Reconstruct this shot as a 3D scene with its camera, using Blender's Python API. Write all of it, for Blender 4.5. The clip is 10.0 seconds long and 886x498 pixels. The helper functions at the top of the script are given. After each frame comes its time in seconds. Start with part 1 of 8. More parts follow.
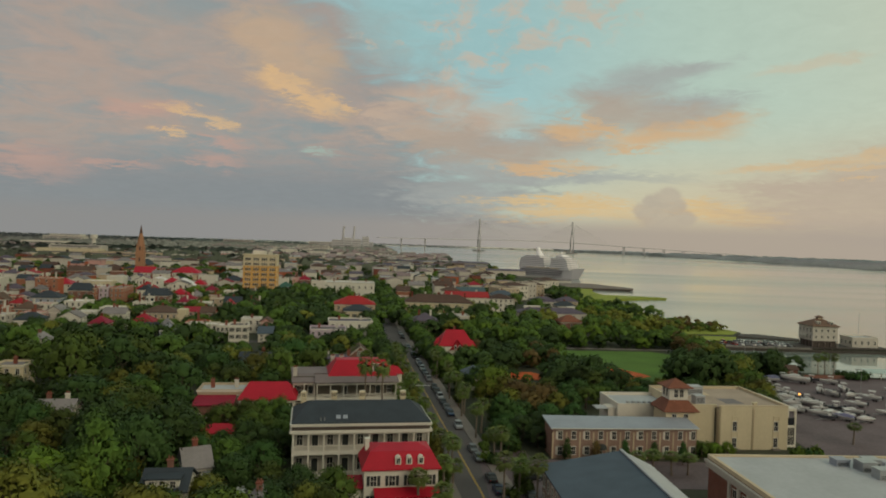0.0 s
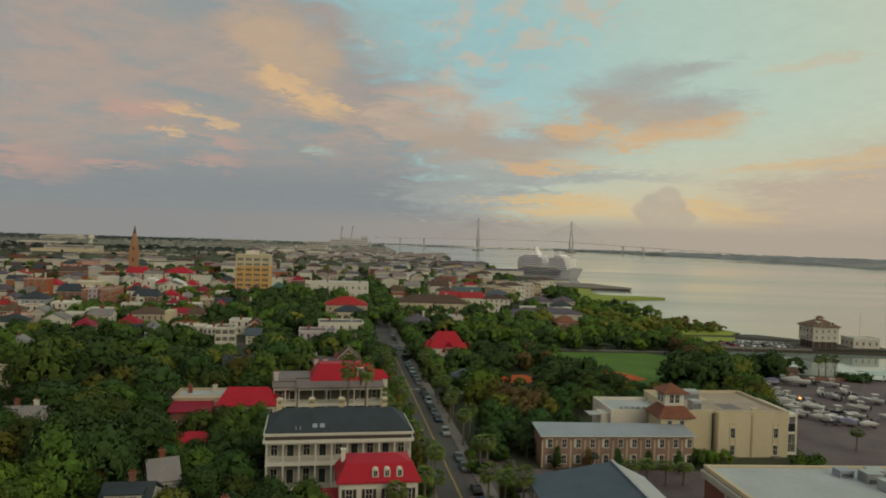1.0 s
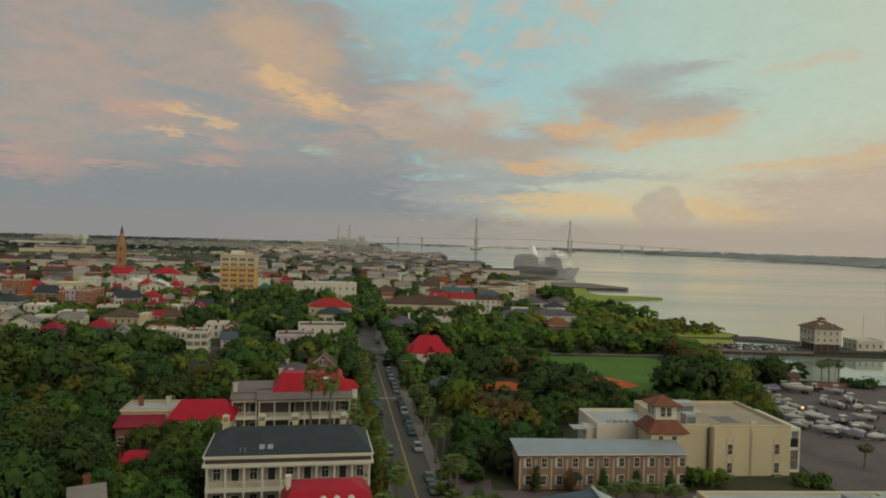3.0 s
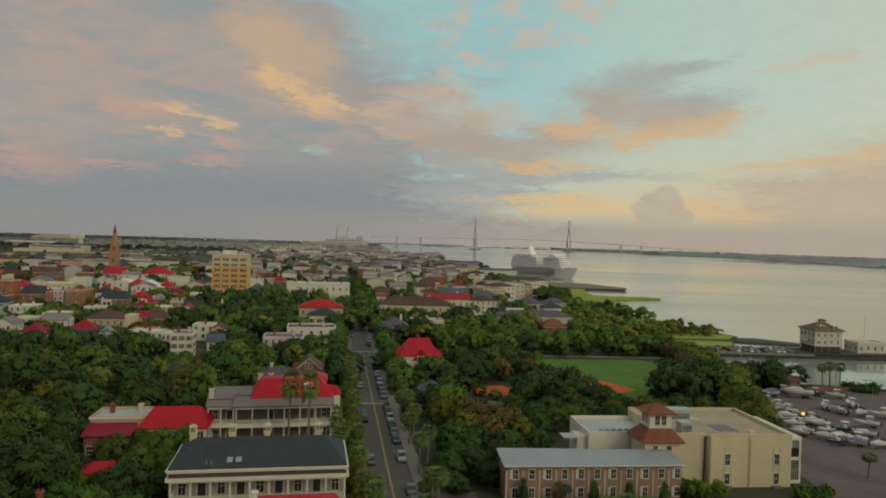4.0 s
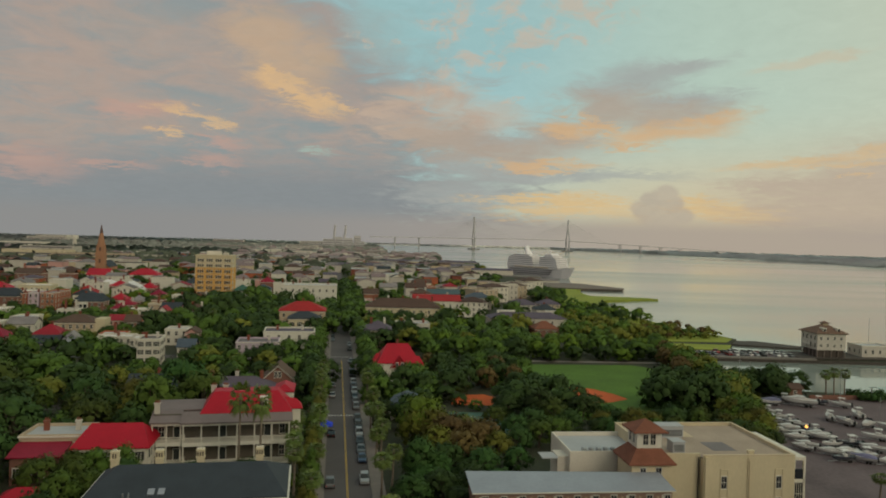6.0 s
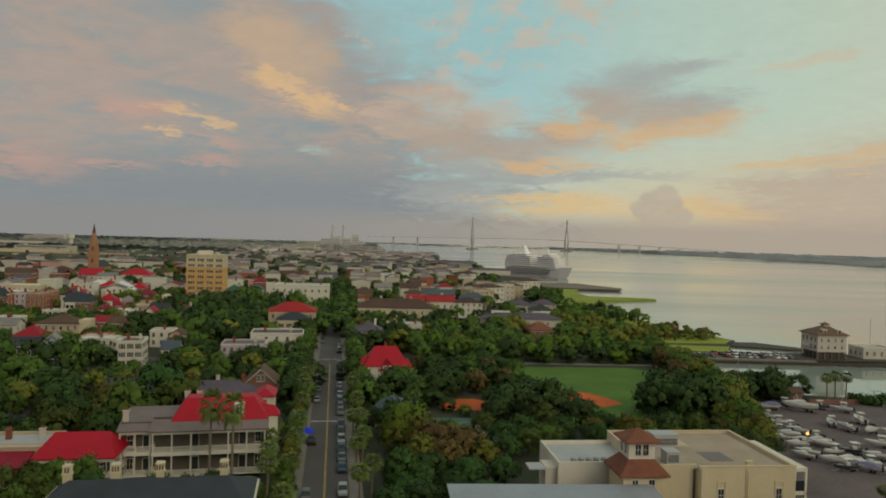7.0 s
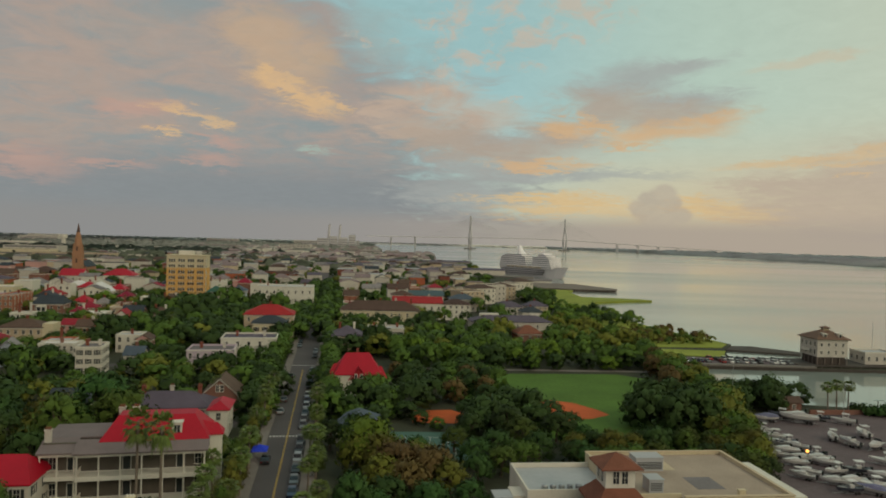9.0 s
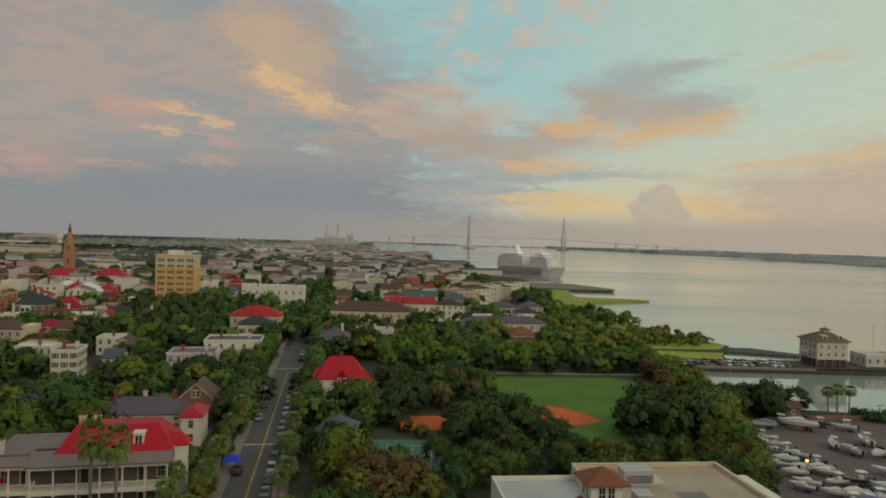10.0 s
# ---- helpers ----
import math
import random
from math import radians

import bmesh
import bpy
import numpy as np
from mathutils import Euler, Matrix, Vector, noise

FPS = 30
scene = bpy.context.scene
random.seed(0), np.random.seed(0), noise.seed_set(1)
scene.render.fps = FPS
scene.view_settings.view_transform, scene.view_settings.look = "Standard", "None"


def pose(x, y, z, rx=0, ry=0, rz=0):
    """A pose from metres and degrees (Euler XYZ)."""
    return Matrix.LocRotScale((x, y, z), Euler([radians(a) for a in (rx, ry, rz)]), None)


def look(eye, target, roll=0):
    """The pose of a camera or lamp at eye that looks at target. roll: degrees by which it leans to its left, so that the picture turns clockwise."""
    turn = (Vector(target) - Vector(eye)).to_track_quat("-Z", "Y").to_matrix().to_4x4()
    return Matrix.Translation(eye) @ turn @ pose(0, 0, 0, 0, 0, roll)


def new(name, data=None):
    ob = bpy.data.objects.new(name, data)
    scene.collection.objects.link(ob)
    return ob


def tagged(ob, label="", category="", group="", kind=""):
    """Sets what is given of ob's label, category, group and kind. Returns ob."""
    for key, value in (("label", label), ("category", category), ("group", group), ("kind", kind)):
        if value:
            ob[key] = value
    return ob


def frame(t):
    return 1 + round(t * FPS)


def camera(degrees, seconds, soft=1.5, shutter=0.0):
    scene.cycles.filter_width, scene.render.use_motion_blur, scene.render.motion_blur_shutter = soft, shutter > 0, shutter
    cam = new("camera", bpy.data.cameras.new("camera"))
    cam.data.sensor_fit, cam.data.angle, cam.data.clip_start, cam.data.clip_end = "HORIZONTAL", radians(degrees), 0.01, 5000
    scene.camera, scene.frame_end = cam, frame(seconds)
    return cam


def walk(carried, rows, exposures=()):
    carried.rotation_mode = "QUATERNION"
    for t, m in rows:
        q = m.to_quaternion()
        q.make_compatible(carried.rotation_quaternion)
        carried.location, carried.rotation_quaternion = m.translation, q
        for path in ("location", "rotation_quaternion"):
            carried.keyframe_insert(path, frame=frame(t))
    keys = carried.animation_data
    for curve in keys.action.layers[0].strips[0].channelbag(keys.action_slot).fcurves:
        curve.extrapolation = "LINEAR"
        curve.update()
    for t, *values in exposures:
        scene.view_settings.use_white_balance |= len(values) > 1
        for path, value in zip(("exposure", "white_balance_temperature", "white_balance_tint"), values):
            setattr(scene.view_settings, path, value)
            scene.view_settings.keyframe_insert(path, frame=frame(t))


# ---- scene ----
cam = camera(64.2, 10.0, 1.9)
PATH = [
    (0, (-1.133, 1.59, 46.253), (-1.13, 3.589, 46.228), 1.9),
    (0.5, (0.645, 5.04, 46.188), (0.648, 7.04, 46.163), 1.8),
    (1, (2.09, 8.413, 46.257), (2.094, 10.413, 46.231), 1.8),
    (1.5, (3.575, 11.616, 46.325), (3.58, 13.616, 46.298), 1.8),
    (2, (5.056, 15.011, 46.366), (5.06, 17.01, 46.338), 1.8),
    (2.5, (6.588, 18.481, 46.367), (6.593, 20.48, 46.339), 1.7),
    (4, (11.156, 28.614, 46.411), (11.164, 30.614, 46.383), 1.7),
    (4.5, (12.717, 32.064, 46.471), (12.726, 34.064, 46.442), 1.7),
    (5, (14.283, 35.478, 46.438), (14.292, 37.477, 46.409), 1.7),
    (5.5, (15.863, 38.972, 46.447), (15.871, 40.972, 46.419), 1.6),
    (7, (20.493, 49.126, 46.368), (20.504, 51.125, 46.339), 1.6),
    (7.5, (22.065, 52.431, 46.462), (22.076, 54.431, 46.433), 1.5),
    (8, (23.785, 55.799, 46.599), (23.796, 57.799, 46.57), 1.6),
    (8.5, (25.478, 59.289, 46.622), (25.49, 61.288, 46.591), 1.6),
    (9, (27.339, 62.712, 46.579), (27.353, 64.711, 46.549), 1.6),
    (9.5, (29.157, 66.165, 46.639), (29.172, 68.165, 46.609), 1.6),
    (10, (30.916, 69.772, 46.596), (30.932, 71.771, 46.565), 1.6),
]
walk(cam, [(t, look(eye, aim, roll)) for t, eye, aim, roll in PATH])

# ---- world, sun ----
def deg(v):
    return radians(v)


world = bpy.data.worlds.new("world")
scene.world = world
world.use_nodes = True
WT = world.node_tree
WT.nodes.clear()


def wn(kind, **props):
    n = WT.nodes.new(kind)
    for k, v in props.items():
        if k == "operation":
            n.operation = v
        elif k == "data_type":
            n.data_type = v
        elif k == "blend_type":
            n.blend_type = v
        elif k == "interpolation_type":
            n.interpolation_type = v
        elif k == "clamp":
            n.use_clamp = v
    return n


def wplug(socket, v):
    if isinstance(v, (int, float)):
        socket.default_value = v
    elif isinstance(v, tuple):
        socket.default_value = v if len(v) == 3 and socket.type == "VECTOR" else (*v[:3], 1.0)
    else:
        WT.links.new(v, socket)


def wm(op, a, b=0.0, c=0.0, clamp=False):
    n = wn("ShaderNodeMath", operation=op, clamp=clamp)
    wplug(n.inputs[0], a)
    wplug(n.inputs[1], b)
    wplug(n.inputs[2], c)
    return n.outputs[0]


def wstep(v, lo, hi):
    n = wn("ShaderNodeMapRange", interpolation_type="SMOOTHSTEP")
    wplug(n.inputs["Value"], v)
    n.inputs["From Min"].default_value, n.inputs["From Max"].default_value = lo, hi
    return n.outputs["Result"]


def wmix(f, a, b):
    n = wn("ShaderNodeMix", data_type="RGBA")
    wplug(n.inputs["Factor"], f)
    wplug(n.inputs["A"], a)
    wplug(n.inputs["B"], b)
    return n.outputs["Result"]


def wnoise(vec, scale, detail=5.0, rough=0.55, warp=0.0):
    n = wn("ShaderNodeTexNoise")
    WT.links.new(vec, n.inputs["Vector"])
    n.inputs["Scale"].default_value, n.inputs["Detail"].default_value = scale, detail
    n.inputs["Roughness"].default_value, n.inputs["Distortion"].default_value = rough, warp
    return n.outputs["Fac"]


def wvec(x, y, z):
    n = wn("ShaderNodeCombineXYZ")
    for s, v in zip(n.inputs, (x, y, z)):
        wplug(s, v)
    return n.outputs[0]


def build_sky():
    coord = WT.nodes.new("ShaderNodeTexCoord")
    sep = WT.nodes.new("ShaderNodeSeparateXYZ")
    WT.links.new(coord.outputs["Generated"], sep.inputs[0])
    x, y, z = sep.outputs
    az = wm("MULTIPLY", wm("ARCTAN2", x, y), 57.2958)
    el = wm("MULTIPLY", wm("ARCSINE", z), 57.2958)
    # cloud space: a flat layer overhead, so that clouds draw out towards the horizon
    lift = wm("ADD", wm("MAXIMUM", z, 0.0), 0.13)
    flat = wvec(wm("DIVIDE", x, lift), wm("DIVIDE", y, lift), 0.0)
    soft = wnoise(flat, 1.3, 5.0, 0.55, 0.6)
    fine = wnoise(flat, 4.2, 8.0, 0.6, 0.7)
    tex = wm("MULTIPLY", wm("SUBTRACT", wm("ADD", wm("MULTIPLY", soft, 0.4), wm("MULTIPLY", fine, 0.6)), 0.5), 3.2)
    wisp = wnoise(flat, 9.0, 6.0, 0.65, 1.0)
    lumps = wnoise(wvec(wm("MULTIPLY", az, 0.6), el, 0.0), 0.8, 6.0, 0.62, 0.5)
    azw = wm("ADD", az, wm("ADD", wm("MULTIPLY", wm("SUBTRACT", fine, 0.5), 7.0), wm("MULTIPLY", wm("SUBTRACT", wisp, 0.5), 4.0)))
    elw = wm("ADD", el, wm("ADD", wm("MULTIPLY", wm("SUBTRACT", soft, 0.5), 2.5), wm("MULTIPLY", wm("SUBTRACT", wisp, 0.5), 1.6)))

    def field(places, crisp):
        """How deep a direction lies inside any of some patches (azimuth, elevation, half-sizes, slope), 0 to 1."""
        total = None
        for a, e, wa, we, tilt in places:
            da, de = wm("SUBTRACT", az if crisp else azw, a), wm("SUBTRACT", el if crisp else elw, e)
            if tilt:
                de = wm("SUBTRACT", de, wm("MULTIPLY", da, tilt))
            q = wm("ADD", wm("POWER", wm("ABSOLUTE", wm("DIVIDE", da, wa)), 2.0), wm("POWER", wm("ABSOLUTE", wm("DIVIDE", de, we)), 2.0))
            g = wm("EXPONENT", wm("MULTIPLY", q, -0.75))
            total = g if total is None else wm("MAXIMUM", total, g)
        return total

    # clear sky: teal overhead, cream to the east, warm at the eastern horizon
    nish = WT.nodes.new("ShaderNodeTexSky")
    nish.sky_type, nish.sun_disc = "NISHITA", False
    nish.sun_elevation, nish.sun_rotation = deg(35), deg(140)
    clear = wmix(wstep(az, 2.0, 22.0), (0.30, 0.475, 0.49), (0.42, 0.53, 0.45))
    clear = wmix(wstep(az, 18.0, 40.0), clear, (0.50, 0.53, 0.41))
    clear = wmix(wm("MULTIPLY", wstep(el, 11.0, 2.5), wstep(az, -10.0, 22.0)), clear, (0.53, 0.45, 0.31))
    thin = wn("ShaderNodeMix", data_type="RGBA", blend_type="ADD")
    thin.inputs["Factor"].default_value = 0.015
    wplug(thin.inputs["A"], clear)
    WT.links.new(nish.outputs[0], thin.inputs["B"])
    sky = thin.outputs["Result"]
    # the grey-mauve cover over the west, reaching farther east low down
    edge = wm("MINIMUM", wm("ADD", wm("MULTIPLY", wm("SUBTRACT", 18.0, el), 1.15), -6.0), 6.0)
    cover = wm("ADD", wm("DIVIDE", wm("SUBTRACT", edge, az), 9.0), wm("MULTIPLY", tex, 1.5))
    greys = wmix(wstep(tex, -0.40, 0.40), (0.275, 0.30, 0.315), (0.385, 0.31, 0.288))
    greys = wmix(wstep(el, 7.5, 3.5), greys, (0.235, 0.245, 0.27))
    sky = wmix(wm("MULTIPLY", wstep(cover, -0.5, 0.9), 0.93), sky, greys)
    # openings, banks and lit edges, far to near
    banks = (
        ((0.31, 0.5, 0.53), 0.6, 1.2, 'soft', ((-3.7, 16.1, 3.20, 2.52, -0.03), (-1.6, 14.7, 2.75, 1.37, -0.03), (4.8, 15.4, 4.11, 1.83, -0.03), (-5.3, 17.7, 1.83, 1.83, -0.03),)),
        ((0.45, 0.345, 0.295), 0.5, 1.5, 'soft', ((-15.8, 13.1, 7.06, 3.97, -0.03), (-23.6, 14.3, 6.30, 2.52, -0.03), (-28.6, 10.8, 4.83, 1.81, -0.03), (-30.0, 7.2, 4.77, 1.99, -0.03), (-21.4, 8.8, 5.97, 1.71, -0.03), (-6.9, 9.2, 5.01, 1.37, -0.03),)),
        ((0.53, 0.335, 0.285), 0.62, 1.0, 'soft', ((-30.4, 4.6, 3.16, 1.19, -0.03), (-17.9, 5.5, 2.18, 0.52, -0.03), (-17.3, 6.8, 2.19, 0.44, -0.03), (-23.4, 9.0, 3.37, 0.59, 0.07), (-24.8, 4.8, 2.50, 0.33, -0.03),)),
        ((0.56, 0.40, 0.27), 0.62, 1.0, 'soft', ((-13.2, 14.0, 3.79, 2.77, -0.43), (-14.2, 15.4, 3.4, 2.0, -0.03), (-12.3, 11.7, 3.81, 1.43, -0.38), (-10.6, 13.5, 2.25, 2.25, -0.03),)),
        ((0.73, 0.48, 0.255), 0.7, 0.7, 'soft', ((-11.6, 11.1, 2.78, 0.72, -0.48), (-13.4, 12.6, 1.2, 0.45, -0.33), (-9.8, 10.9, 0.99, 0.54, -0.03), (-8.2, 10.4, 0.91, 0.32, -0.23), (-19.0, 8.6, 2.08, 0.39, -0.33), (-17.6, 8.2, 1.14, 0.39, -0.33), (-21.0, 7.4, 1.11, 0.26, -0.03),)),
        ((0.58, 0.44, 0.35), 0.62, 1.3, 'puff', ((0.9, 17.5, 1.93, 2.75, -0.03), (4.7, 18.6, 5.03, 1.10, -0.03), (11.0, 17.9, 4.95, 1.80, 0.17), (2.3, 14.2, 2.38, 0.82, -0.03), (4.4, 13.6, 2.74, 0.73, -0.03), (0.3, 13.0, 1.83, 1.38, -0.03), (5.3, 11.0, 1.19, 0.55, -0.03), (7.1, 16.3, 4.55, 1.55, -0.03), (6.6, 15.4, 2.73, 0.46, -0.03), (-5.7, 15.3, 1.37, 0.46, -0.03),)),
        ((0.56, 0.43, 0.34), 0.62, 1.2, 'soft', ((-2.2, 11.3, 2.75, 1.01, 0.07), (-2.5, 8.8, 3.66, 1.01, -0.03), (0.4, 10.6, 2.75, 2.02, -0.03), (3.2, 10.0, 3.89, 1.37, -0.03), (-4.6, 9.9, 1.83, 0.55, -0.03),)),
        ((0.36, 0.52, 0.48), 0.6, 0.9, 'soft', ((-10.2, 6.9, 1.53, 0.23, -0.03),)),
        ((0.6, 0.47, 0.34), 0.45, 1.2, 'soft', ((27.3, 13.6, 3.26, 0.37, 0.12), (29.1, 13.6, 1.20, 0.24, -0.03),)),
        ((0.365, 0.385, 0.385), 0.85, 0.8, 'soft', ((15.1, 12.8, 3.76, 1.24, 0.12), (14.3, 11.9, 4.00, 1.51, 0.07), (18.9, 11.0, 3.90, 0.87, 0.07), (18.0, 13.5, 3.49, 0.61, 0.17), (7.8, 5.3, 9.99, 0.54, 0.00), (2.4, 5.7, 5.04, 1.37, -0.03), (2.4, 3.6, 5.50, 1.37, -0.03), (5.0, 7.8, 5.02, 0.82, 0.02),)),
        ((0.43, 0.355, 0.3), 0.85, 1.0, 'soft', ((13.4, 10.2, 4.46, 1.61, -0.03), (16.9, 9.7, 5.70, 1.14, 0.07), (5.1, 7.1, 6.85, 1.19, 0.01), (9.5, 8.1, 4.07, 1.36, -0.03), (0.5, 7.7, 4.13, 1.83, -0.03),)),
        ((0.63, 0.42, 0.245), 0.85, 1.1, 'soft', ((17.1, 8.5, 5.26, 0.79, 0.09), (20.0, 9.5, 3.45, 0.52, 0.12), (10.0, 8.8, 1.81, 0.63, -0.03), (14.4, 7.5, 3.11, 0.36, -0.03), (7.6, 6.1, 5.00, 0.36, 0.00), (12.2, 9.2, 2.24, 0.54, -0.43),)),
        ((0.68, 0.49, 0.265), 0.9, 1.0, 'soft', ((7.9, 3.5, 4.99, 0.36, 0.02), (10.6, 3.2, 4.51, 0.45, -0.06), (10.2, 2.3, 5.41, 0.59, -0.03), (13.2, 2.8, 2.23, 0.45, -0.03), (21.9, 2.8, 3.83, 0.43, -0.03), (23.5, 2.3, 3.36, 0.42, -0.03), (20.3, 3.5, 1.72, 0.34, -0.03),)),
        ((0.485, 0.4, 0.33), 0.9, 0.55, 'soft', ((29.7, 4.3, 7.17, 1.67, 0.03), (26.1, 4.6, 4.94, 0.66, -0.03), (31.4, 4.5, 5.48, 2.82, 0.07), (28.7, 2.6, 6.03, 1.21, -0.03), (31.8, 2.2, 6.24, 1.56, -0.03),)),
        ((0.64, 0.46, 0.275), 0.7, 1.0, 'soft', ((27.2, 6.4, 4.89, 0.33, 0.09), (31.0, 6.9, 2.36, 0.28, 0.09), (30.7, 5.2, 1.02, 0.16, -0.03), (29.6, 6.1, 3.19, 0.16, 0.07),)),
    )
    for col, k, rag, mode, places in banks:
        g = field(places, False)
        if mode == "puff":
            m = wm("MULTIPLY", wstep(wm("ADD", wm("MULTIPLY", g, 0.55), wm("MULTIPLY", wm("SUBTRACT", lumps, 0.5), 2.6)), 0.22, 0.85), wstep(g, 0.05, 0.5))
        else:
            m = wstep(wm("ADD", g, wm("MULTIPLY", tex, 0.50 * rag)), 0.05, 1.05)
            m = wm("MULTIPLY", m, wstep(g, 0.02, 0.5))
        sky = wmix(wm("MULTIPLY", m, k), sky, col)
    # thin streaks in every cloud
    grain = wn("ShaderNodeMix", data_type="RGBA", blend_type="MULTIPLY")
    grain.inputs["Factor"].default_value = 1.0
    wplug(grain.inputs["A"], sky)
    shade = wm("ADD", 1.0, wm("ADD", wm("MULTIPLY", wm("SUBTRACT", wisp, 0.5), 0.13), wm("MULTIPLY", wm("SUBTRACT", lumps, 0.5), 0.08)))
    wplug(grain.inputs["B"], wvec(shade, shade, shade))
    sky = grain.outputs["Result"]
    # haze along the horizon
    low = wmix(wstep(az, -25.0, 25.0), (0.27, 0.268, 0.275), (0.405, 0.345, 0.305))
    sky = wmix(wm("MULTIPLY", wstep(el, 2.7, 0.9), 0.88), sky, low)
    # the cumulus tower that stands in the haze
    g = field(((17.2, 2.5, 1.75, 1.49, 0.0), (16.3, 3.5, 0.62, 0.62, 0.0), (17.7, 3.9, 0.80, 0.72, 0.0), (15.8, 2.7, 0.70, 0.70, 0.0), (18.4, 3.1, 0.60, 0.70, 0.0), (17.0, 3.5, 0.85, 0.75, 0.0), (18.9, 2.3, 0.8, 0.6, 0.0)), True)
    tower = wstep(wm("ADD", g, wm("MULTIPLY", wm("SUBTRACT", lumps, 0.5), 0.8)), 0.26, 0.70)
    bulk = wmix(wstep(lumps, 0.35, 0.65), (0.405, 0.345, 0.31), (0.45, 0.385, 0.33))
    sky = wmix(wm("MULTIPLY", wm("MULTIPLY", tower, 0.62), wstep(el, 0.7, 2.2)), sky, bulk)
    warm = wn("ShaderNodeMix", data_type="RGBA", blend_type="MULTIPLY")
    warm.inputs["Factor"].default_value = 1.0
    wplug(warm.inputs["A"], sky)
    wplug(warm.inputs["B"], (0.985, 0.985, 0.93))
    sky = warm.outputs["Result"]
    back = WT.nodes.new("ShaderNodeBackground")
    WT.links.new(sky, back.inputs[0])
    back.inputs[1].default_value = 1.0
    out = WT.nodes.new("ShaderNodeOutputWorld")
    WT.links.new(back.outputs[0], out.inputs[0])


build_sky()
sun = new("sun", bpy.data.lights.new("sun", "SUN"))
sun.data.energy, sun.data.angle, sun.data.color = 0.66, deg(25), (1.0, 0.82, 0.62)
sun.matrix_world = look((0, 0, 100), (-50, 60, 55))

# ---- materials ----
MATS = {}


def mat(name, col, rough=0.8, metal=0.0, vary=0.25, scale=0.6, fine=6.0, bump=0.15, obj=0.0, island=0.0, spec=0.3, brick=None, emit=None, trans=0.0, streak=0.0):
    """A procedural surface: base colour varied at two scales, by object and by piece, with fine relief."""
    if name in MATS:
        return MATS[name]
    m = bpy.data.materials.new(name)
    m.use_nodes = True
    t = m.node_tree
    b = t.nodes["Principled BSDF"]
    b.inputs["Roughness"].default_value, b.inputs["Metallic"].default_value = rough, metal
    b.inputs["Specular IOR Level"].default_value = spec
    geo = t.nodes.new("ShaderNodeTexCoord")
    src = geo.outputs["Object"]
    if streak:
        mp = t.nodes.new("ShaderNodeMapping")
        mp.inputs["Scale"].default_value = (1.0, 1.0, streak)
        t.links.new(src, mp.inputs["Vector"])
        src = mp.outputs[0]
    n1, n2 = t.nodes.new("ShaderNodeTexNoise"), t.nodes.new("ShaderNodeTexNoise")
    for n, s in ((n1, scale), (n2, fine)):
        t.links.new(src, n.inputs["Vector"])
        n.inputs["Scale"].default_value, n.inputs["Detail"].default_value = s, 5.0

    def op(kind, a, c):
        k = t.nodes.new("ShaderNodeMath")
        k.operation = kind
        for s, v in zip(k.inputs, (a, c)):
            if isinstance(v, float):
                s.default_value = v
            else:
                t.links.new(v, s)
        return k.outputs[0]

    amount = op("ADD", op("MULTIPLY", n1.outputs["Fac"], 0.62), op("MULTIPLY", n2.outputs["Fac"], 0.38))
    gain = op("ADD", op("MULTIPLY", op("SUBTRACT", amount, 0.5), 4.0 * vary), 1.0)
    info = None
    if obj:
        info = t.nodes.new("ShaderNodeObjectInfo")
        gain = op("MULTIPLY", gain, op("ADD", op("MULTIPLY", op("SUBTRACT", info.outputs["Random"], 0.5), 2.0 * obj), 1.0))
    if island:
        g2 = t.nodes.new("ShaderNodeNewGeometry")
        gain = op("MULTIPLY", gain, op("ADD", op("MULTIPLY", op("SUBTRACT", g2.outputs["Random Per Island"], 0.5), 2.0 * island), 1.0))
    base = None
    if brick:
        br = t.nodes.new("ShaderNodeTexBrick")
        t.links.new(geo.outputs["Object"], br.inputs["Vector"])
        br.inputs["Color1"].default_value, br.inputs["Color2"].default_value = (*col, 1), (*[c * 0.75 for c in col], 1)
        br.inputs["Mortar"].default_value = (*brick, 1)
        br.inputs["Scale"].default_value = 4.0
        base = br.outputs["Color"]
    mul = t.nodes.new("ShaderNodeVectorMath")
    mul.operation = "SCALE"
    if base:
        t.links.new(base, mul.inputs[0])
    else:
        mul.inputs[0].default_value = col
    t.links.new(gain, mul.inputs["Scale"])
    last = mul.outputs[0]
    if obj:
        hue = t.nodes.new("ShaderNodeHueSaturation")
        t.links.new(op("ADD", op("MULTIPLY", info.outputs["Random"], 0.10 * min(obj, 0.6)), 0.5 - 0.05 * min(obj, 0.6)), hue.inputs["Hue"])
        t.links.new(last, hue.inputs["Color"])
        last = hue.outputs[0]
    t.links.new(last, b.inputs["Base Color"])
    if bump:
        bp = t.nodes.new("ShaderNodeBump")
        bp.inputs["Strength"].default_value, bp.inputs["Distance"].default_value = bump, 0.05
        t.links.new(n2.outputs["Fac"], bp.inputs["Height"])
        t.links.new(bp.outputs[0], b.inputs["Normal"])
    if emit:
        b.inputs["Emission Color"].default_value, b.inputs["Emission Strength"].default_value = (*emit[:3], 1), emit[3]
    if trans:
        b.inputs["Transmission Weight"].default_value = trans
    MATS[name] = m
    return m


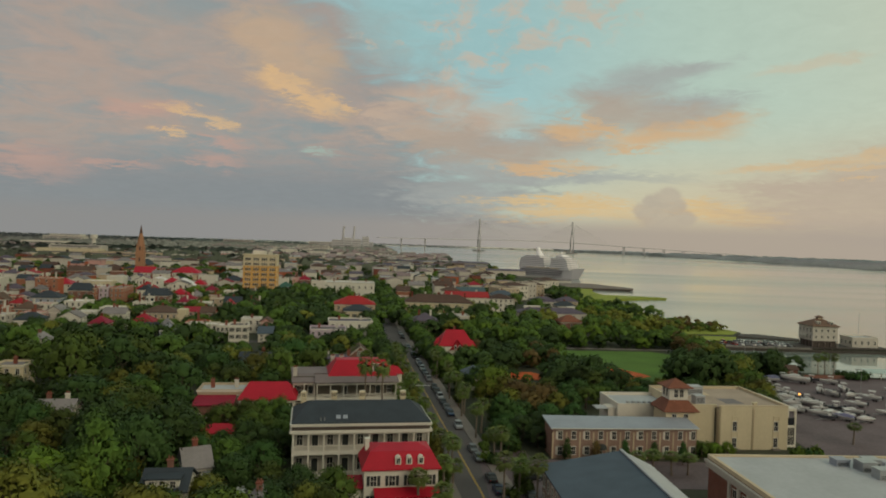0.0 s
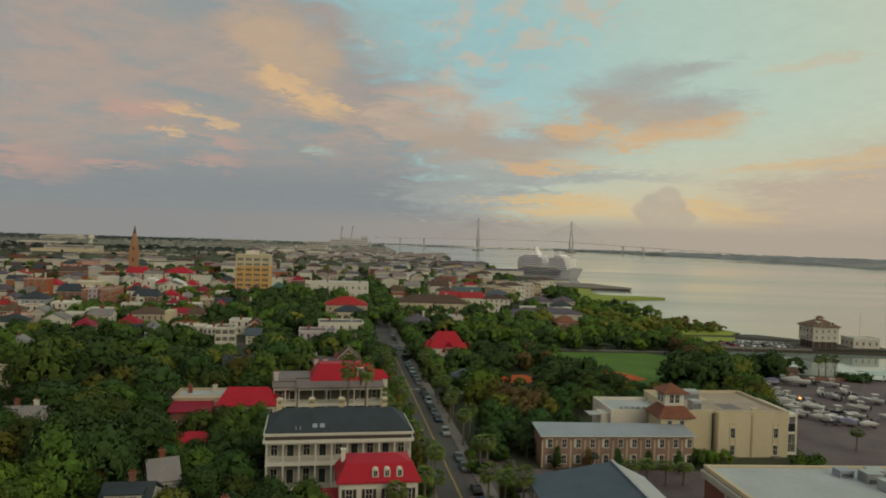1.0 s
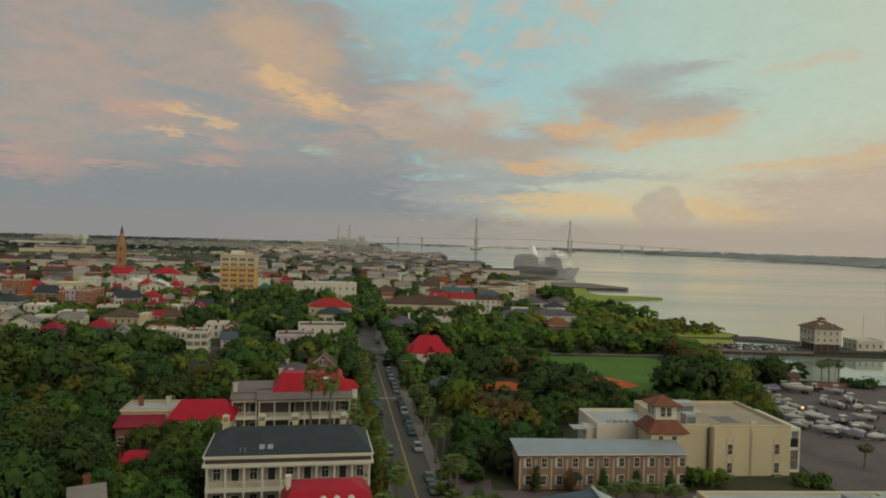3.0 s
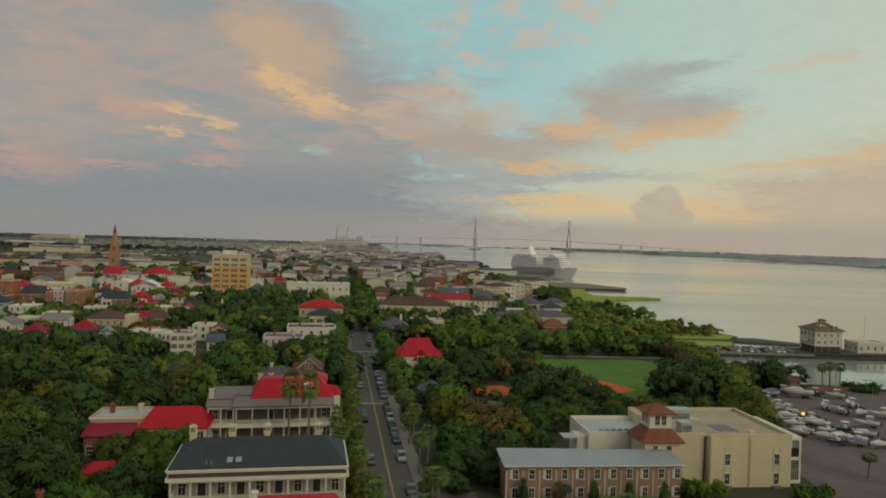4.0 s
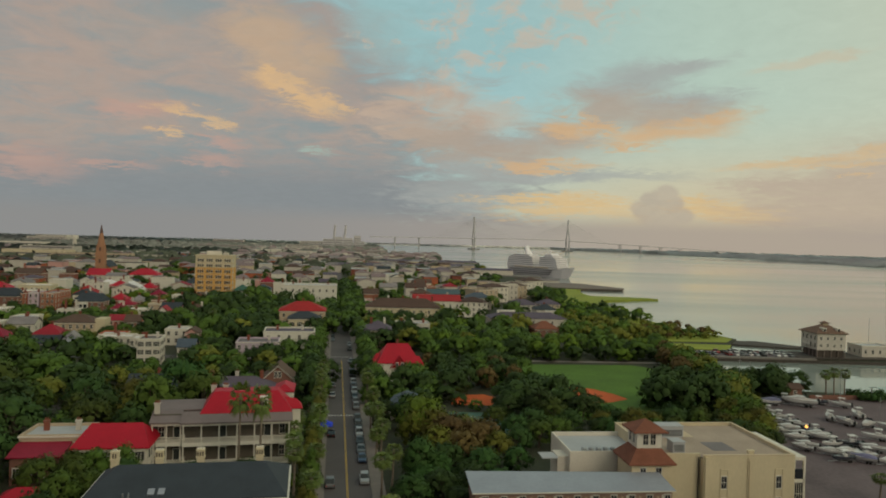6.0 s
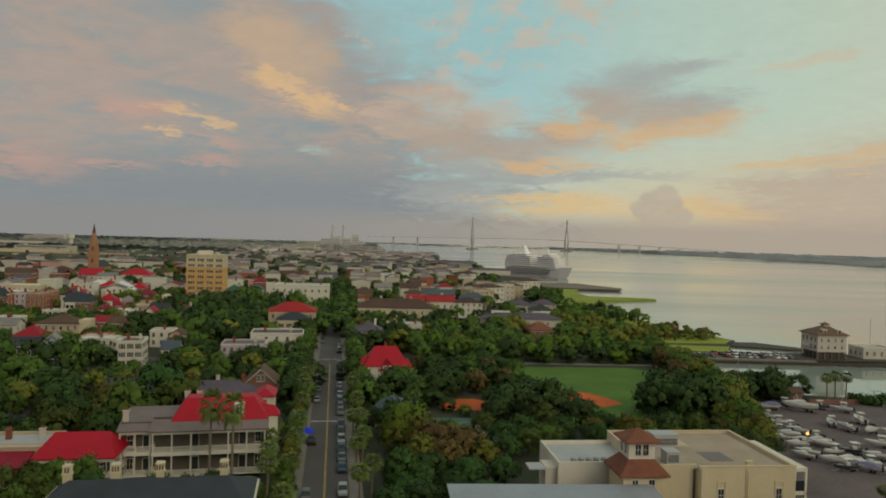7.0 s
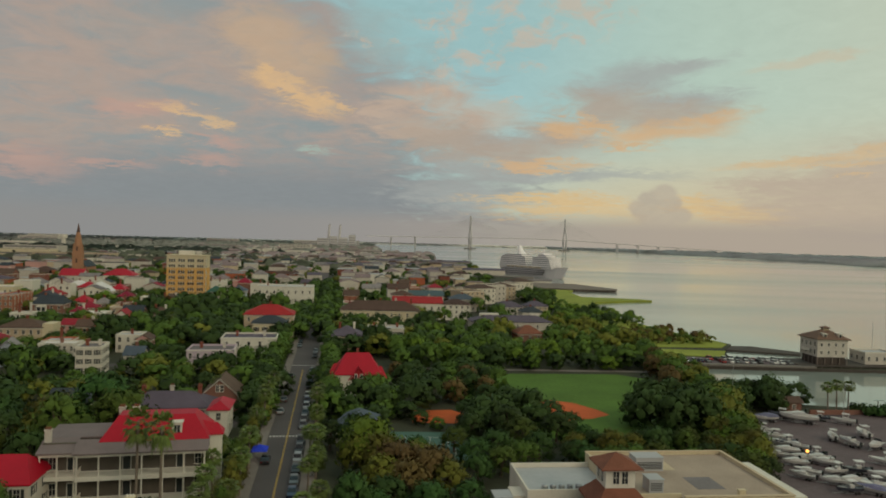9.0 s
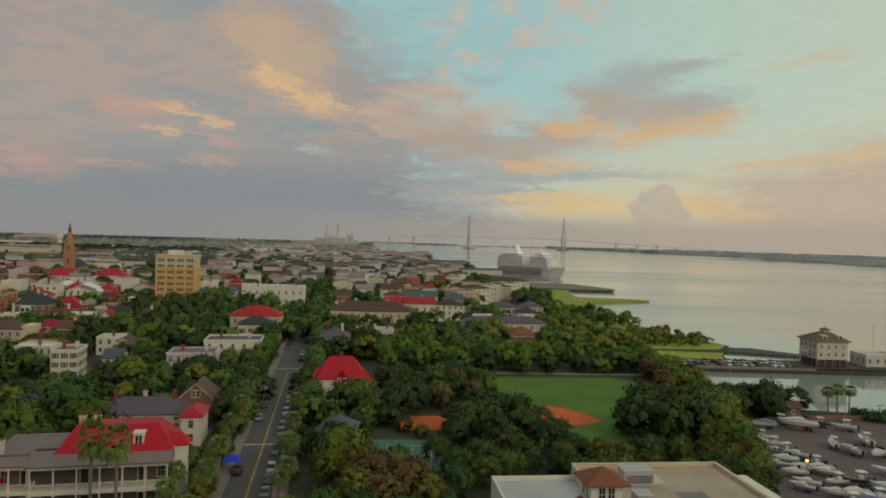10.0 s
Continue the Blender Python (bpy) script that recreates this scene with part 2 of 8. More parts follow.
# wall colour darkened to paint in the deep shade of a piazza
PORCH_DEEP_SHADE = mat("porch_deep_shade", (0.115, 0.10, 0.08), 0.85, vary=0.2)
# darker copy of the white wall: shade behind the columns, painted in
PORCH_SHADE = mat("white_porch_shade", (0.36, 0.34, 0.30), 0.8, vary=0.2)
SHUTTER_HOUSE = mat("dark_clapboard", (0.05, 0.055, 0.06), 0.8, vary=0.2)
GREEN_ROOF = mat("green_copper_roof", (0.045, 0.12, 0.095), 0.7, vary=0.2)
TEAL_ROOF = mat("teal_metal_roof", (0.055, 0.085, 0.095), 0.5, vary=0.15)
LEAF_DARK = mat("leaf_dark", (0.039, 0.079, 0.015), 0.75, vary=0.36, scale=0.10, fine=0.9, bump=0, obj=0.4, island=0.16)
LEAF_MID = mat("leaf_mid", (0.068, 0.107, 0.014), 0.75, vary=0.36, scale=0.10, fine=0.9, bump=0, obj=0.4, island=0.16)
LEAF_LIGHT = mat("leaf_light", (0.112, 0.178, 0.015), 0.75, vary=0.3, scale=0.12, fine=0.9, bump=0, obj=0.25, island=0.16)
LEAF_GOLD = mat("leaf_gold", (0.132, 0.134, 0.017), 0.75, vary=0.3, scale=0.12, fine=0.9, bump=0, obj=0.3, island=0.16)
LEAF_RUST = mat("leaf_rust", (0.130, 0.088, 0.028), 0.8, vary=0.3, scale=0.2, fine=0.9, bump=0, obj=0.2, island=0.16)
LEAF_PALM = mat("leaf_palm", (0.098, 0.135, 0.026), 0.6, vary=0.2, scale=0.5, fine=2.0, bump=0, obj=0.25, island=0.3)
# far leaf colours are paled and blued: distance haze painted into the base colour
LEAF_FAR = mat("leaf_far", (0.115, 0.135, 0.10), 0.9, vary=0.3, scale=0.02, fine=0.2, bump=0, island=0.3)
LEAF_BLUE_HAZE = mat("leaf_blue_haze", (0.27, 0.29, 0.265), 0.9, vary=0.3, scale=0.01, fine=0.1, bump=0, island=0.25)
LEAF_HAZE = mat("haze_pale_woods", (0.80, 0.80, 0.75), 0.95, vary=0.12, scale=0.004, fine=0.03, bump=0, island=0.06)
BARK = mat("bark", (0.13, 0.10, 0.075), 0.9, vary=0.3, scale=1.5, fine=9.0, bump=0.4)
PALM_BARK = mat("palm_bark", (0.19, 0.155, 0.12), 0.9, vary=0.25, scale=1.5, fine=8.0, bump=0.4)
WHITE = mat("white_paint", (0.66, 0.63, 0.54), 0.6, vary=0.10, scale=0.4, fine=3.0, bump=0.05)
CREAM = mat("cream_stucco", (0.60, 0.52, 0.35), 0.85, vary=0.13, scale=0.25, fine=3.0, bump=0.15, streak=0.4)
STUCCO = mat("pale_stucco", (0.60, 0.56, 0.48), 0.85, vary=0.16, scale=0.25, fine=3.0, bump=0.15, obj=0.15)
TAN = mat("tan_stucco", (0.52, 0.42, 0.29), 0.85, vary=0.16, scale=0.25, fine=3.0, bump=0.15, obj=0.15)
LILAC = mat("lilac_stucco", (0.50, 0.41, 0.47), 0.85, vary=0.14, scale=0.25, fine=3.0, bump=0.15)
PINK = mat("pink_stucco", (0.58, 0.33, 0.29), 0.85, vary=0.15, scale=0.25, fine=3.0, bump=0.15)
BLUEGREY = mat("blue_grey_clapboard", (0.36, 0.40, 0.46), 0.75, vary=0.14, scale=0.3, fine=3.0, bump=0.15)
YELLOW = mat("yellow_brick", (0.66, 0.37, 0.105), 0.85, vary=0.12, scale=0.15, fine=2.0, bump=0.1)
BRICK = mat("red_brick", (0.25, 0.075, 0.048), 0.9, vary=0.22, scale=0.3, fine=3.0, bump=0.2, brick=(0.23, 0.115, 0.085))
BRICK_ORANGE = mat("orange_brick", (0.50, 0.130, 0.060), 0.9, vary=0.2, scale=0.3, fine=3.0, bump=0.2, brick=(0.34, 0.15, 0.09))
BRICK_BROWN = mat("brown_brick", (0.27, 0.16, 0.11), 0.9, vary=0.22, scale=0.3, fine=3.0, bump=0.2, brick=(0.34, 0.30, 0.26))
BRICK_DUSTY = mat("dusty_brick", (0.25, 0.115, 0.08), 0.9, vary=0.22, scale=0.3, fine=3.0, bump=0.2, brick=(0.30, 0.20, 0.155))
RED_ROOF = mat("red_metal_roof", (0.40, 0.006, 0.022), 0.55, vary=0.16, scale=0.22, fine=1.6, bump=0.08)
RED_DULL = mat("dull_red_roof", (0.29, 0.014, 0.030), 0.7, vary=0.22, scale=0.25, fine=2.0, bump=0.1, obj=0.2)
SLATE = mat("dark_slate_roof", (0.038, 0.047, 0.058), 0.75, vary=0.25, scale=0.35, fine=5.0, bump=0.3)
SLATE_BLUE = mat("blue_slate_roof", (0.072, 0.095, 0.125), 0.7, vary=0.22, scale=0.3, fine=5.0, bump=0.3)
PURPLE_ROOF = mat("purple_slate_roof", (0.105, 0.085, 0.115), 0.75, vary=0.25, scale=0.3, fine=4.0, bump=0.3)
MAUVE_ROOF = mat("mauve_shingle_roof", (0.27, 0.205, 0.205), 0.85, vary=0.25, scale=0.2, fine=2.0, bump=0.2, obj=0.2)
BROWN_ROOF = mat("brown_shingle_roof", (0.098, 0.060, 0.046), 0.85, vary=0.25, scale=0.3, fine=4.0, bump=0.3, obj=0.25)
TILE_BROWN = mat("brown_tile_roof", (0.17, 0.105, 0.075), 0.85, vary=0.25, scale=0.3, fine=4.0, bump=0.3)
RUST_TILE = mat("rust_tile_roof", (0.21, 0.080, 0.048), 0.8, vary=0.28, scale=0.5, fine=4.0, bump=0.35)
GREY_ROOF = mat("grey_membrane_roof", (0.21, 0.19, 0.19), 0.85, vary=0.25, scale=0.18, fine=2.0, bump=0.12, obj=0.3)
METAL_ROOF = mat("grey_metal_roof", (0.29, 0.315, 0.36), 0.5, 0.0, vary=0.14, scale=0.25, fine=2.0, bump=0.06)
PORCH_ROOF = mat("taupe_metal_roof", (0.22 * 0.85, 0.18 * 0.82, 0.175 * 0.82), 0.65, vary=0.18, scale=0.3, fine=2.0, bump=0.08)
WHITE_ROOF = mat("white_coated_roof", (0.70, 0.68, 0.66), 0.7, vary=0.14, scale=0.15, fine=1.5, bump=0.05)
PALE_ROOF = mat("pale_membrane_roof", (0.42, 0.43, 0.44), 0.6, vary=0.16, scale=0.12, fine=1.2, bump=0.06)
GRAVEL_ROOF = mat("tan_gravel_roof", (0.40, 0.32, 0.25), 0.95, vary=0.28, scale=0.14, fine=3.0, bump=0.2)
GLASS = mat("window_glass", (0.022, 0.026, 0.032), 0.08, vary=0.1, scale=1, fine=4, bump=0, spec=0.5)
SHUTTER = mat("dark_shutter", (0.030, 0.036, 0.036), 0.6, vary=0.1, bump=0.1)
DARKTRIM = mat("dark_band", (0.075, 0.06, 0.05), 0.8, vary=0.15, bump=0.1)
ASPHALT = mat("asphalt", (0.104, 0.092, 0.092), 0.9, vary=0.22, scale=0.09, fine=2.5, bump=0.15)
LOT = mat("lot_asphalt", (0.140, 0.108, 0.114), 0.9, vary=0.42, scale=0.09, fine=1.2, bump=0.15)
PAVE = mat("concrete_pavement", (0.216, 0.188, 0.168), 0.9, vary=0.2, scale=0.3, fine=3.0, bump=0.15)
PAINT_Y = mat("yellow_road_paint", (0.52, 0.33, 0.06), 0.7, vary=0.25, scale=0.8, fine=5, bump=0)
PAINT_W = mat("white_road_paint", (0.62, 0.60, 0.56), 0.7, vary=0.25, scale=0.8, fine=5, bump=0)
GRASS = mat("lawn_grass", (0.082, 0.160, 0.020), 0.9, vary=0.34, scale=0.07, fine=0.8, bump=0.2)
MARSH = mat("marsh_grass", (0.25, 0.29, 0.04), 0.9, vary=0.3, scale=0.04, fine=0.6, bump=0.3)
CLAY = mat("orange_clay", (0.58, 0.12, 0.035), 0.95, vary=0.18, scale=0.2, fine=2.0, bump=0.1)
COURT = mat("green_court", (0.075, 0.15, 0.12), 0.85, vary=0.12, scale=0.2, fine=3.0, bump=0.05)
GROUND = mat("city_ground", (0.052, 0.056, 0.034), 0.95, vary=0.3, scale=0.03, fine=0.5, bump=0.2)
STONE = mat("quay_stone", (0.19, 0.17, 0.15), 0.9, vary=0.25, scale=0.2, fine=2.0, bump=0.3)
DARK_STONE = mat("dark_stone", (0.075, 0.064, 0.055), 0.85, vary=0.3, scale=0.25, fine=2.0, bump=0.3)
TIMBER = mat("grey_timber", (0.20, 0.165, 0.14), 0.9, vary=0.25, scale=0.5, fine=4.0, bump=0.3)
RUBBER = mat("tyre_rubber", (0.02, 0.02, 0.02), 0.85, vary=0.1, bump=0.1)
STEEL = mat("galvanised_steel", (0.42, 0.43, 0.44), 0.45, 0.8, vary=0.15, bump=0.05)
# concrete lightened to paint in distance haze, for bridge and power works
BRIDGE = mat("haze_pale_concrete", (0.55, 0.53, 0.52), 0.9, vary=0.08, scale=0.01, fine=0.2, bump=0)
SHIP_WHITE = mat("ship_white", (0.90, 0.87, 0.86), 0.5, vary=0.08, scale=0.05, fine=0.6, bump=0)
SHIP_HULL = mat("ship_hull_paint", (0.68, 0.64, 0.65), 0.5, vary=0.1, scale=0.05, fine=0.6, bump=0)
SHIP_DARK = mat("ship_window_band", (0.16, 0.15, 0.16), 0.3, vary=0.1, bump=0)
CONCRETE_FAR = mat("weathered_concrete", (0.36, 0.32, 0.29), 0.9, vary=0.15, scale=0.05, fine=0.5, bump=0.05, obj=0.2)
SPIRE = mat("brown_sandstone", (0.38, 0.20, 0.115), 0.9, vary=0.2, scale=0.15, fine=1.5, bump=0.15)
SPIRE_DARK = mat("dark_sandstone", (0.125, 0.072, 0.055), 0.9, vary=0.2, scale=0.15, fine=1.5, bump=0.15)


def water_material():
    m = bpy.data.materials.new("river_water")
    m.use_nodes = True
    t = m.node_tree
    b = t.nodes["Principled BSDF"]
    b.inputs["Base Color"].default_value = (0.255, 0.305, 0.275, 1)
    b.inputs["Roughness"].default_value = 0.12
    b.inputs["IOR"].default_value = 1.33
    b.inputs["Specular IOR Level"].default_value = 1.0
    co = t.nodes.new("ShaderNodeTexCoord")
    heights = []
    for s, d in ((0.35, 4.0), (0.03, 3.0)):
        n = t.nodes.new("ShaderNodeTexNoise")
        n.inputs["Scale"].default_value, n.inputs["Detail"].default_value = s, d
        t.links.new(co.outputs["Object"], n.inputs["Vector"])
        heights.append(n.outputs["Fac"])
    add = t.nodes.new("ShaderNodeMath")
    add.operation = "MULTIPLY_ADD"
    t.links.new(heights[1], add.inputs[0])
    add.inputs[1].default_value = 3.0
    t.links.new(heights[0], add.inputs[2])
    bp = t.nodes.new("ShaderNodeBump")
    bp.inputs["Strength"].default_value, bp.inputs["Distance"].default_value = 0.10, 0.10
    t.links.new(add.outputs[0], bp.inputs["Height"])
    t.links.new(bp.outputs[0], b.inputs["Normal"])
    # long smooth slicks against ruffled water
    mp = t.nodes.new("ShaderNodeMapping")
    mp.inputs["Scale"].default_value = (0.0012, 0.006, 1.0)
    t.links.new(co.outputs["Object"], mp.inputs["Vector"])
    sl = t.nodes.new("ShaderNodeTexNoise")
    sl.inputs["Scale"].default_value, sl.inputs["Detail"].default_value = 1.0, 4.0
    t.links.new(mp.outputs[0], sl.inputs["Vector"])
    ra = t.nodes.new("ShaderNodeMapRange")
    ra.inputs["From Min"].default_value, ra.inputs["From Max"].default_value = 0.4, 0.65
    ra.inputs["To Min"].default_value, ra.inputs["To Max"].default_value = 0.06, 0.24
    t.links.new(sl.outputs["Fac"], ra.inputs["Value"])
    t.links.new(ra.outputs[0], b.inputs["Roughness"])
    return m


WATER = water_material()

# ---- mesh tools ----


def part(name, data, material, parent=None, label=""):
    """Links a bmesh or a ready mesh as one object, under a thing or under a part."""
    if isinstance(data, bmesh.types.BMesh):
        me = bpy.data.meshes.new(name)
        data.normal_update()
        data.to_mesh(me)
        data.free()
    else:
        me = data
    if material and not me.materials:
        me.materials.append(material)
    ob = new(name, me)
    if parent:
        ob.parent = parent
    if label:
        tagged(ob, label)
    return ob


def mesh(name, data, material):
    me = bpy.data.meshes.new(name)
    data.normal_update()
    data.to_mesh(me)
    data.free()
    me.materials.append(material)
    return me


def empty(name, m, label="", category="", group="", kind=""):
    ob = new(name)
    ob.matrix_basis = m
    return tagged(ob, label, category, group, kind)


def box(bm, x0, x1, y0, y1, z0, z1):
    v = [bm.verts.new(p) for p in ((x0, y0, z0), (x1, y0, z0), (x1, y1, z0), (x0, y1, z0), (x0, y0, z1), (x1, y0, z1), (x1, y1, z1), (x0, y1, z1))]
    for f in ((3, 2, 1, 0), (4, 5, 6, 7), (0, 1, 5, 4), (1, 2, 6, 5), (2, 3, 7, 6), (3, 0, 4, 7)):
        bm.faces.new([v[i] for i in f])
    return v


def boxes(*args):
    bm = bmesh.new()
    for a in args:
        box(bm, *a)
    return bm


def prism(bm, ring, z0, z1):
    """A straight prism over a counter-clockwise ring of (x, y)."""
    lo = [bm.verts.new((x, y, z0)) for x, y in ring]
    hi = [bm.verts.new((x, y, z1)) for x, y in ring]
    bm.faces.new(hi)
    bm.faces.new(lo[::-1])
    n = len(ring)
    for i in range(n):
        bm.faces.new((lo[i], lo[(i + 1) % n], hi[(i + 1) % n], hi[i]))


def tube(bm, rings, sides=8, cap=True):
    """A skin over circles given as (x, y, z, radius)."""
    rows = []
    for x, y, z, r in rings:
        rows.append([bm.verts.new((x + r * math.cos(2 * math.pi * i / sides), y + r * math.sin(2 * math.pi * i / sides), z)) for i in range(sides)])
    for a, b in zip(rows, rows[1:]):
        for i in range(sides):
            j = (i + 1) % sides
            bm.faces.new((a[i], a[j], b[j], b[i]))
    if cap:
        bm.faces.new(rows[0][::-1])
        bm.faces.new(rows[-1])


def rod(bm, a, b, r, sides=5):
    a, b = Vector(a), Vector(b)
    q = (b - a).to_track_quat("Z", "Y").to_matrix()
    rows = []
    for p in (a, b):
        rows.append([bm.verts.new(p + q @ Vector((r * math.cos(2 * math.pi * i / sides), r * math.sin(2 * math.pi * i / sides), 0))) for i in range(sides)])
    for i in range(sides):
        j = (i + 1) % sides
        bm.faces.new((rows[0][i], rows[0][j], rows[1][j], rows[1][i]))
    bm.faces.new(rows[0][::-1])
    bm.faces.new(rows[1])


def solid(bm, outline, thick):
    """A roof skin: polygons of points, thickened downwards."""
    for poly in outline:
        top = [bm.verts.new(p) for p in poly]
        low = [bm.verts.new((p[0], p[1], p[2] - thick)) for p in poly]
        bm.faces.new(top)
        bm.faces.new(low[::-1])
        n = len(poly)
        for i in range(n):
            bm.faces.new((low[i], low[(i + 1) % n], top[(i + 1) % n], top[i]))
    bmesh.ops.remove_doubles(bm, verts=bm.verts, dist=0.001)


def sheet(name, ring, z, material, label, kind="structure", thick=0.3, category=""):
    bm = bmesh.new()
    prism(bm, ring, z - thick, z)
    ob = part(name, bm, material)
    return tagged(ob, label, category, kind=kind)

# ---- ground, water, streets ----


def street_x(y):
    """The middle of the avenue at a distance y ahead."""
    return 7.5 - 0.147 * (y - 131.8)


LAND = [(-4600, -400), (760, -400), (720, 170), (420, 232), (205, 250), (172, 258), (160, 268), (114, 276), (118, 300), (128, 322), (130, 337),
        (218, 337), (218, 352), (151, 354), (153, 366), (159, 382), (168, 397), (164, 411), (150, 448), (144, 496), (138, 526), (141, 572),
        (143, 600), (150, 716), (146, 800), (150, 866), (130, 930), (96, 960), (70, 1250), (-20, 1500), (-100, 1900), (-180, 2300), (-250, 3000), (-330, 3700), (-420, 4700),
        (-1800, 4500), (-4000, 2600)]
sheet("ground", LAND, 0.0, GROUND, "low city ground of earth and worn grass", thick=4.0)
sheet("water", [(-3000, -400), (4900, -400), (4900, 4980), (-3000, 4980)], -1.3, WATER, "calm pale harbour water reflecting the dawn sky", thick=1.5)
sheet("riverbed", [(-4700, -500), (4950, -500), (4950, 4990), (-4700, 4990)], -4.2, GROUND, "dark bed under the river", thick=0.5)
FAR_SHORE = [(700, 4780), (860, 4400), (1180, 3700), (1330, 2800), (1420, 2620), (1290, 2120), (1420, 2060), (2100, 1560), (3300, 1050), (4700, 800), (4200, 2600), (3000, 3950), (1700, 4690), (800, 4930)]
# far land takes the haze-coloured leaf material too
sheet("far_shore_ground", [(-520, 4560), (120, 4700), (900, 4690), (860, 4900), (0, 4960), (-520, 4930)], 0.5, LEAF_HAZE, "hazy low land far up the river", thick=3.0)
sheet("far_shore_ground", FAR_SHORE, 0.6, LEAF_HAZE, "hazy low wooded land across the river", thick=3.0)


def strip(name, x0, x1, y0, y1, z, material, label, thick=0.1, kind="structure"):
    """A band along the avenue, x0 to x1 metres right of its middle."""
    ring = [(street_x(y0) + x0, y0), (street_x(y0) + x1, y0), (street_x(y1) + x1, y1), (street_x(y1) + x0, y1)]
    return sheet(name, ring, z, material, label, kind, thick)


strip("road", -4.2, 4.4, -120, 1400, 0.03, ASPHALT, "worn grey asphalt avenue")
strip("pavement", 4.55, 7.0, -120, 400, 0.16, PAVE, "pale concrete pavement along the avenue", 0.2)
strip("pavement", -6.6, -4.35, -120, 400, 0.16, PAVE, "pale concrete pavement along the avenue", 0.2)
strip("kerb", 4.4, 4.55, -120, 400, 0.18, STONE, "stone kerb of the avenue", 0.25)
strip("kerb", -4.35, -4.2, -120, 400, 0.18, STONE, "stone kerb of the avenue", 0.25)
for off in (-0.16, 0.06):
    strip("centre_line", off, off + 0.12, -100, 305, 0.037, PAINT_Y, "yellow centre line painted on the asphalt", 0.005)


def cross_street(y, x0, x1, half, slope=0.147):
    cx = street_x(y)
    ring = [(cx + x0, y + x0 * slope - half), (cx + x1, y + x1 * slope - half), (cx + x1, y + x1 * slope + half), (cx + x0, y + x0 * slope + half)]
    sheet("road", ring, 0.026, ASPHALT, "side street of grey asphalt", "structure", 0.1)


cross_street(314, -230, -4, 3.5)
cross_street(424, -300, 60, 3.5)
cross_street(545, -380, 70, 4.5)
cross_street(660, -400, 60, 4)
cross_street(780, -500, 60, 4)
cross_street(236, -210, -4, 3)
for y0 in (224.6, 313.0):
    for i in range(11):
        c = -4.0 + i * 0.74
        strip("crosswalk_bar", c, c + 0.42, y0 + c * 0.147, y0 + 0.9 + c * 0.147, 0.036, PAINT_W, "white crosswalk bar painted on the asphalt", 0.005)

# ---- buildings ----
WIN = {}
FOOT = []


def window_meshes(w, h, glaze=1):
    """Frame and pane of a sash window w by h, its back in the plane y = 0 and its face towards -y."""
    key = (round(w, 2), round(h, 2), glaze)
    if key not in WIN:
        b = 0.11
        bars = [(-w / 2 - b, -w / 2, -0.09, 0.0, 0, h), (w / 2, w / 2 + b, -0.09, 0.0, 0, h), (-w / 2 - b, w / 2 + b, -0.12, 0.0, h, h + b * 1.4),
                (-w / 2 - b * 1.5, w / 2 + b * 1.5, -0.17, 0.0, -b, 0.0)]
        if glaze:
            bars += [(-w / 2, w / 2, -0.06, -0.02, h * 0.5 - 0.035, h * 0.5 + 0.035), (-0.03, 0.03, -0.055, -0.02, 0.0, h * 0.5 - 0.036), (-0.03, 0.03, -0.055, -0.02, h * 0.5 + 0.036, h)]
        fr = mesh("window_frame", boxes(*bars), WHITE)
        pn = mesh("pane", boxes((-w / 2, w / 2, -0.03, 0.02, 0.0, h)), GLASS)
        sh = mesh("shutter", boxes((-w * 0.26, w * 0.26, -0.07, 0.0, 0.0, h), (-w * 0.2, w * 0.2, -0.085, -0.07, h * 0.06, h * 0.47), (-w * 0.2, w * 0.2, -0.085, -0.07, h * 0.53, h * 0.94)), SHUTTER)
        WIN[key] = (fr, pn, sh)
    return WIN[key]


def add_window(parent, m, w, h, shutters=False, glaze=1):
    fr, pn, sh = window_meshes(w, h, glaze)
    o = part("window", fr, None, parent)
    o.matrix_basis = m
    part("pane", pn, None, o)
    if shutters:
        for s in (-1, 1):
            part("shutter", sh, None, o, "dark louvred shutter").matrix_basis = pose(s * (w * 0.5 + w * 0.26 + 0.13), 0, 0)
    return o


def face(side, w, d):
    """The pose of a wall's face: origin at its lower left seen from outside, and its length."""
    return {"front": (pose(0, 0, 0), w), "right": (pose(w, 0, 0, 0, 0, 90), d), "back": (pose(w, d, 0, 0, 0, 180), w), "left": (pose(0, d, 0, 0, 0, -90), d)}[side]


def windows_on(parent, side, w, d, n, levels, ww=0.95, wh=1.7, shutters=False, glaze=1, z_add=0.0):
    base, length = face(side, w, d)
    for z in levels:
        for i in range(n):
            add_window(parent, base @ pose(length * (i + 0.5) / n, -0.003, z + z_add), ww, wh, shutters, glaze)


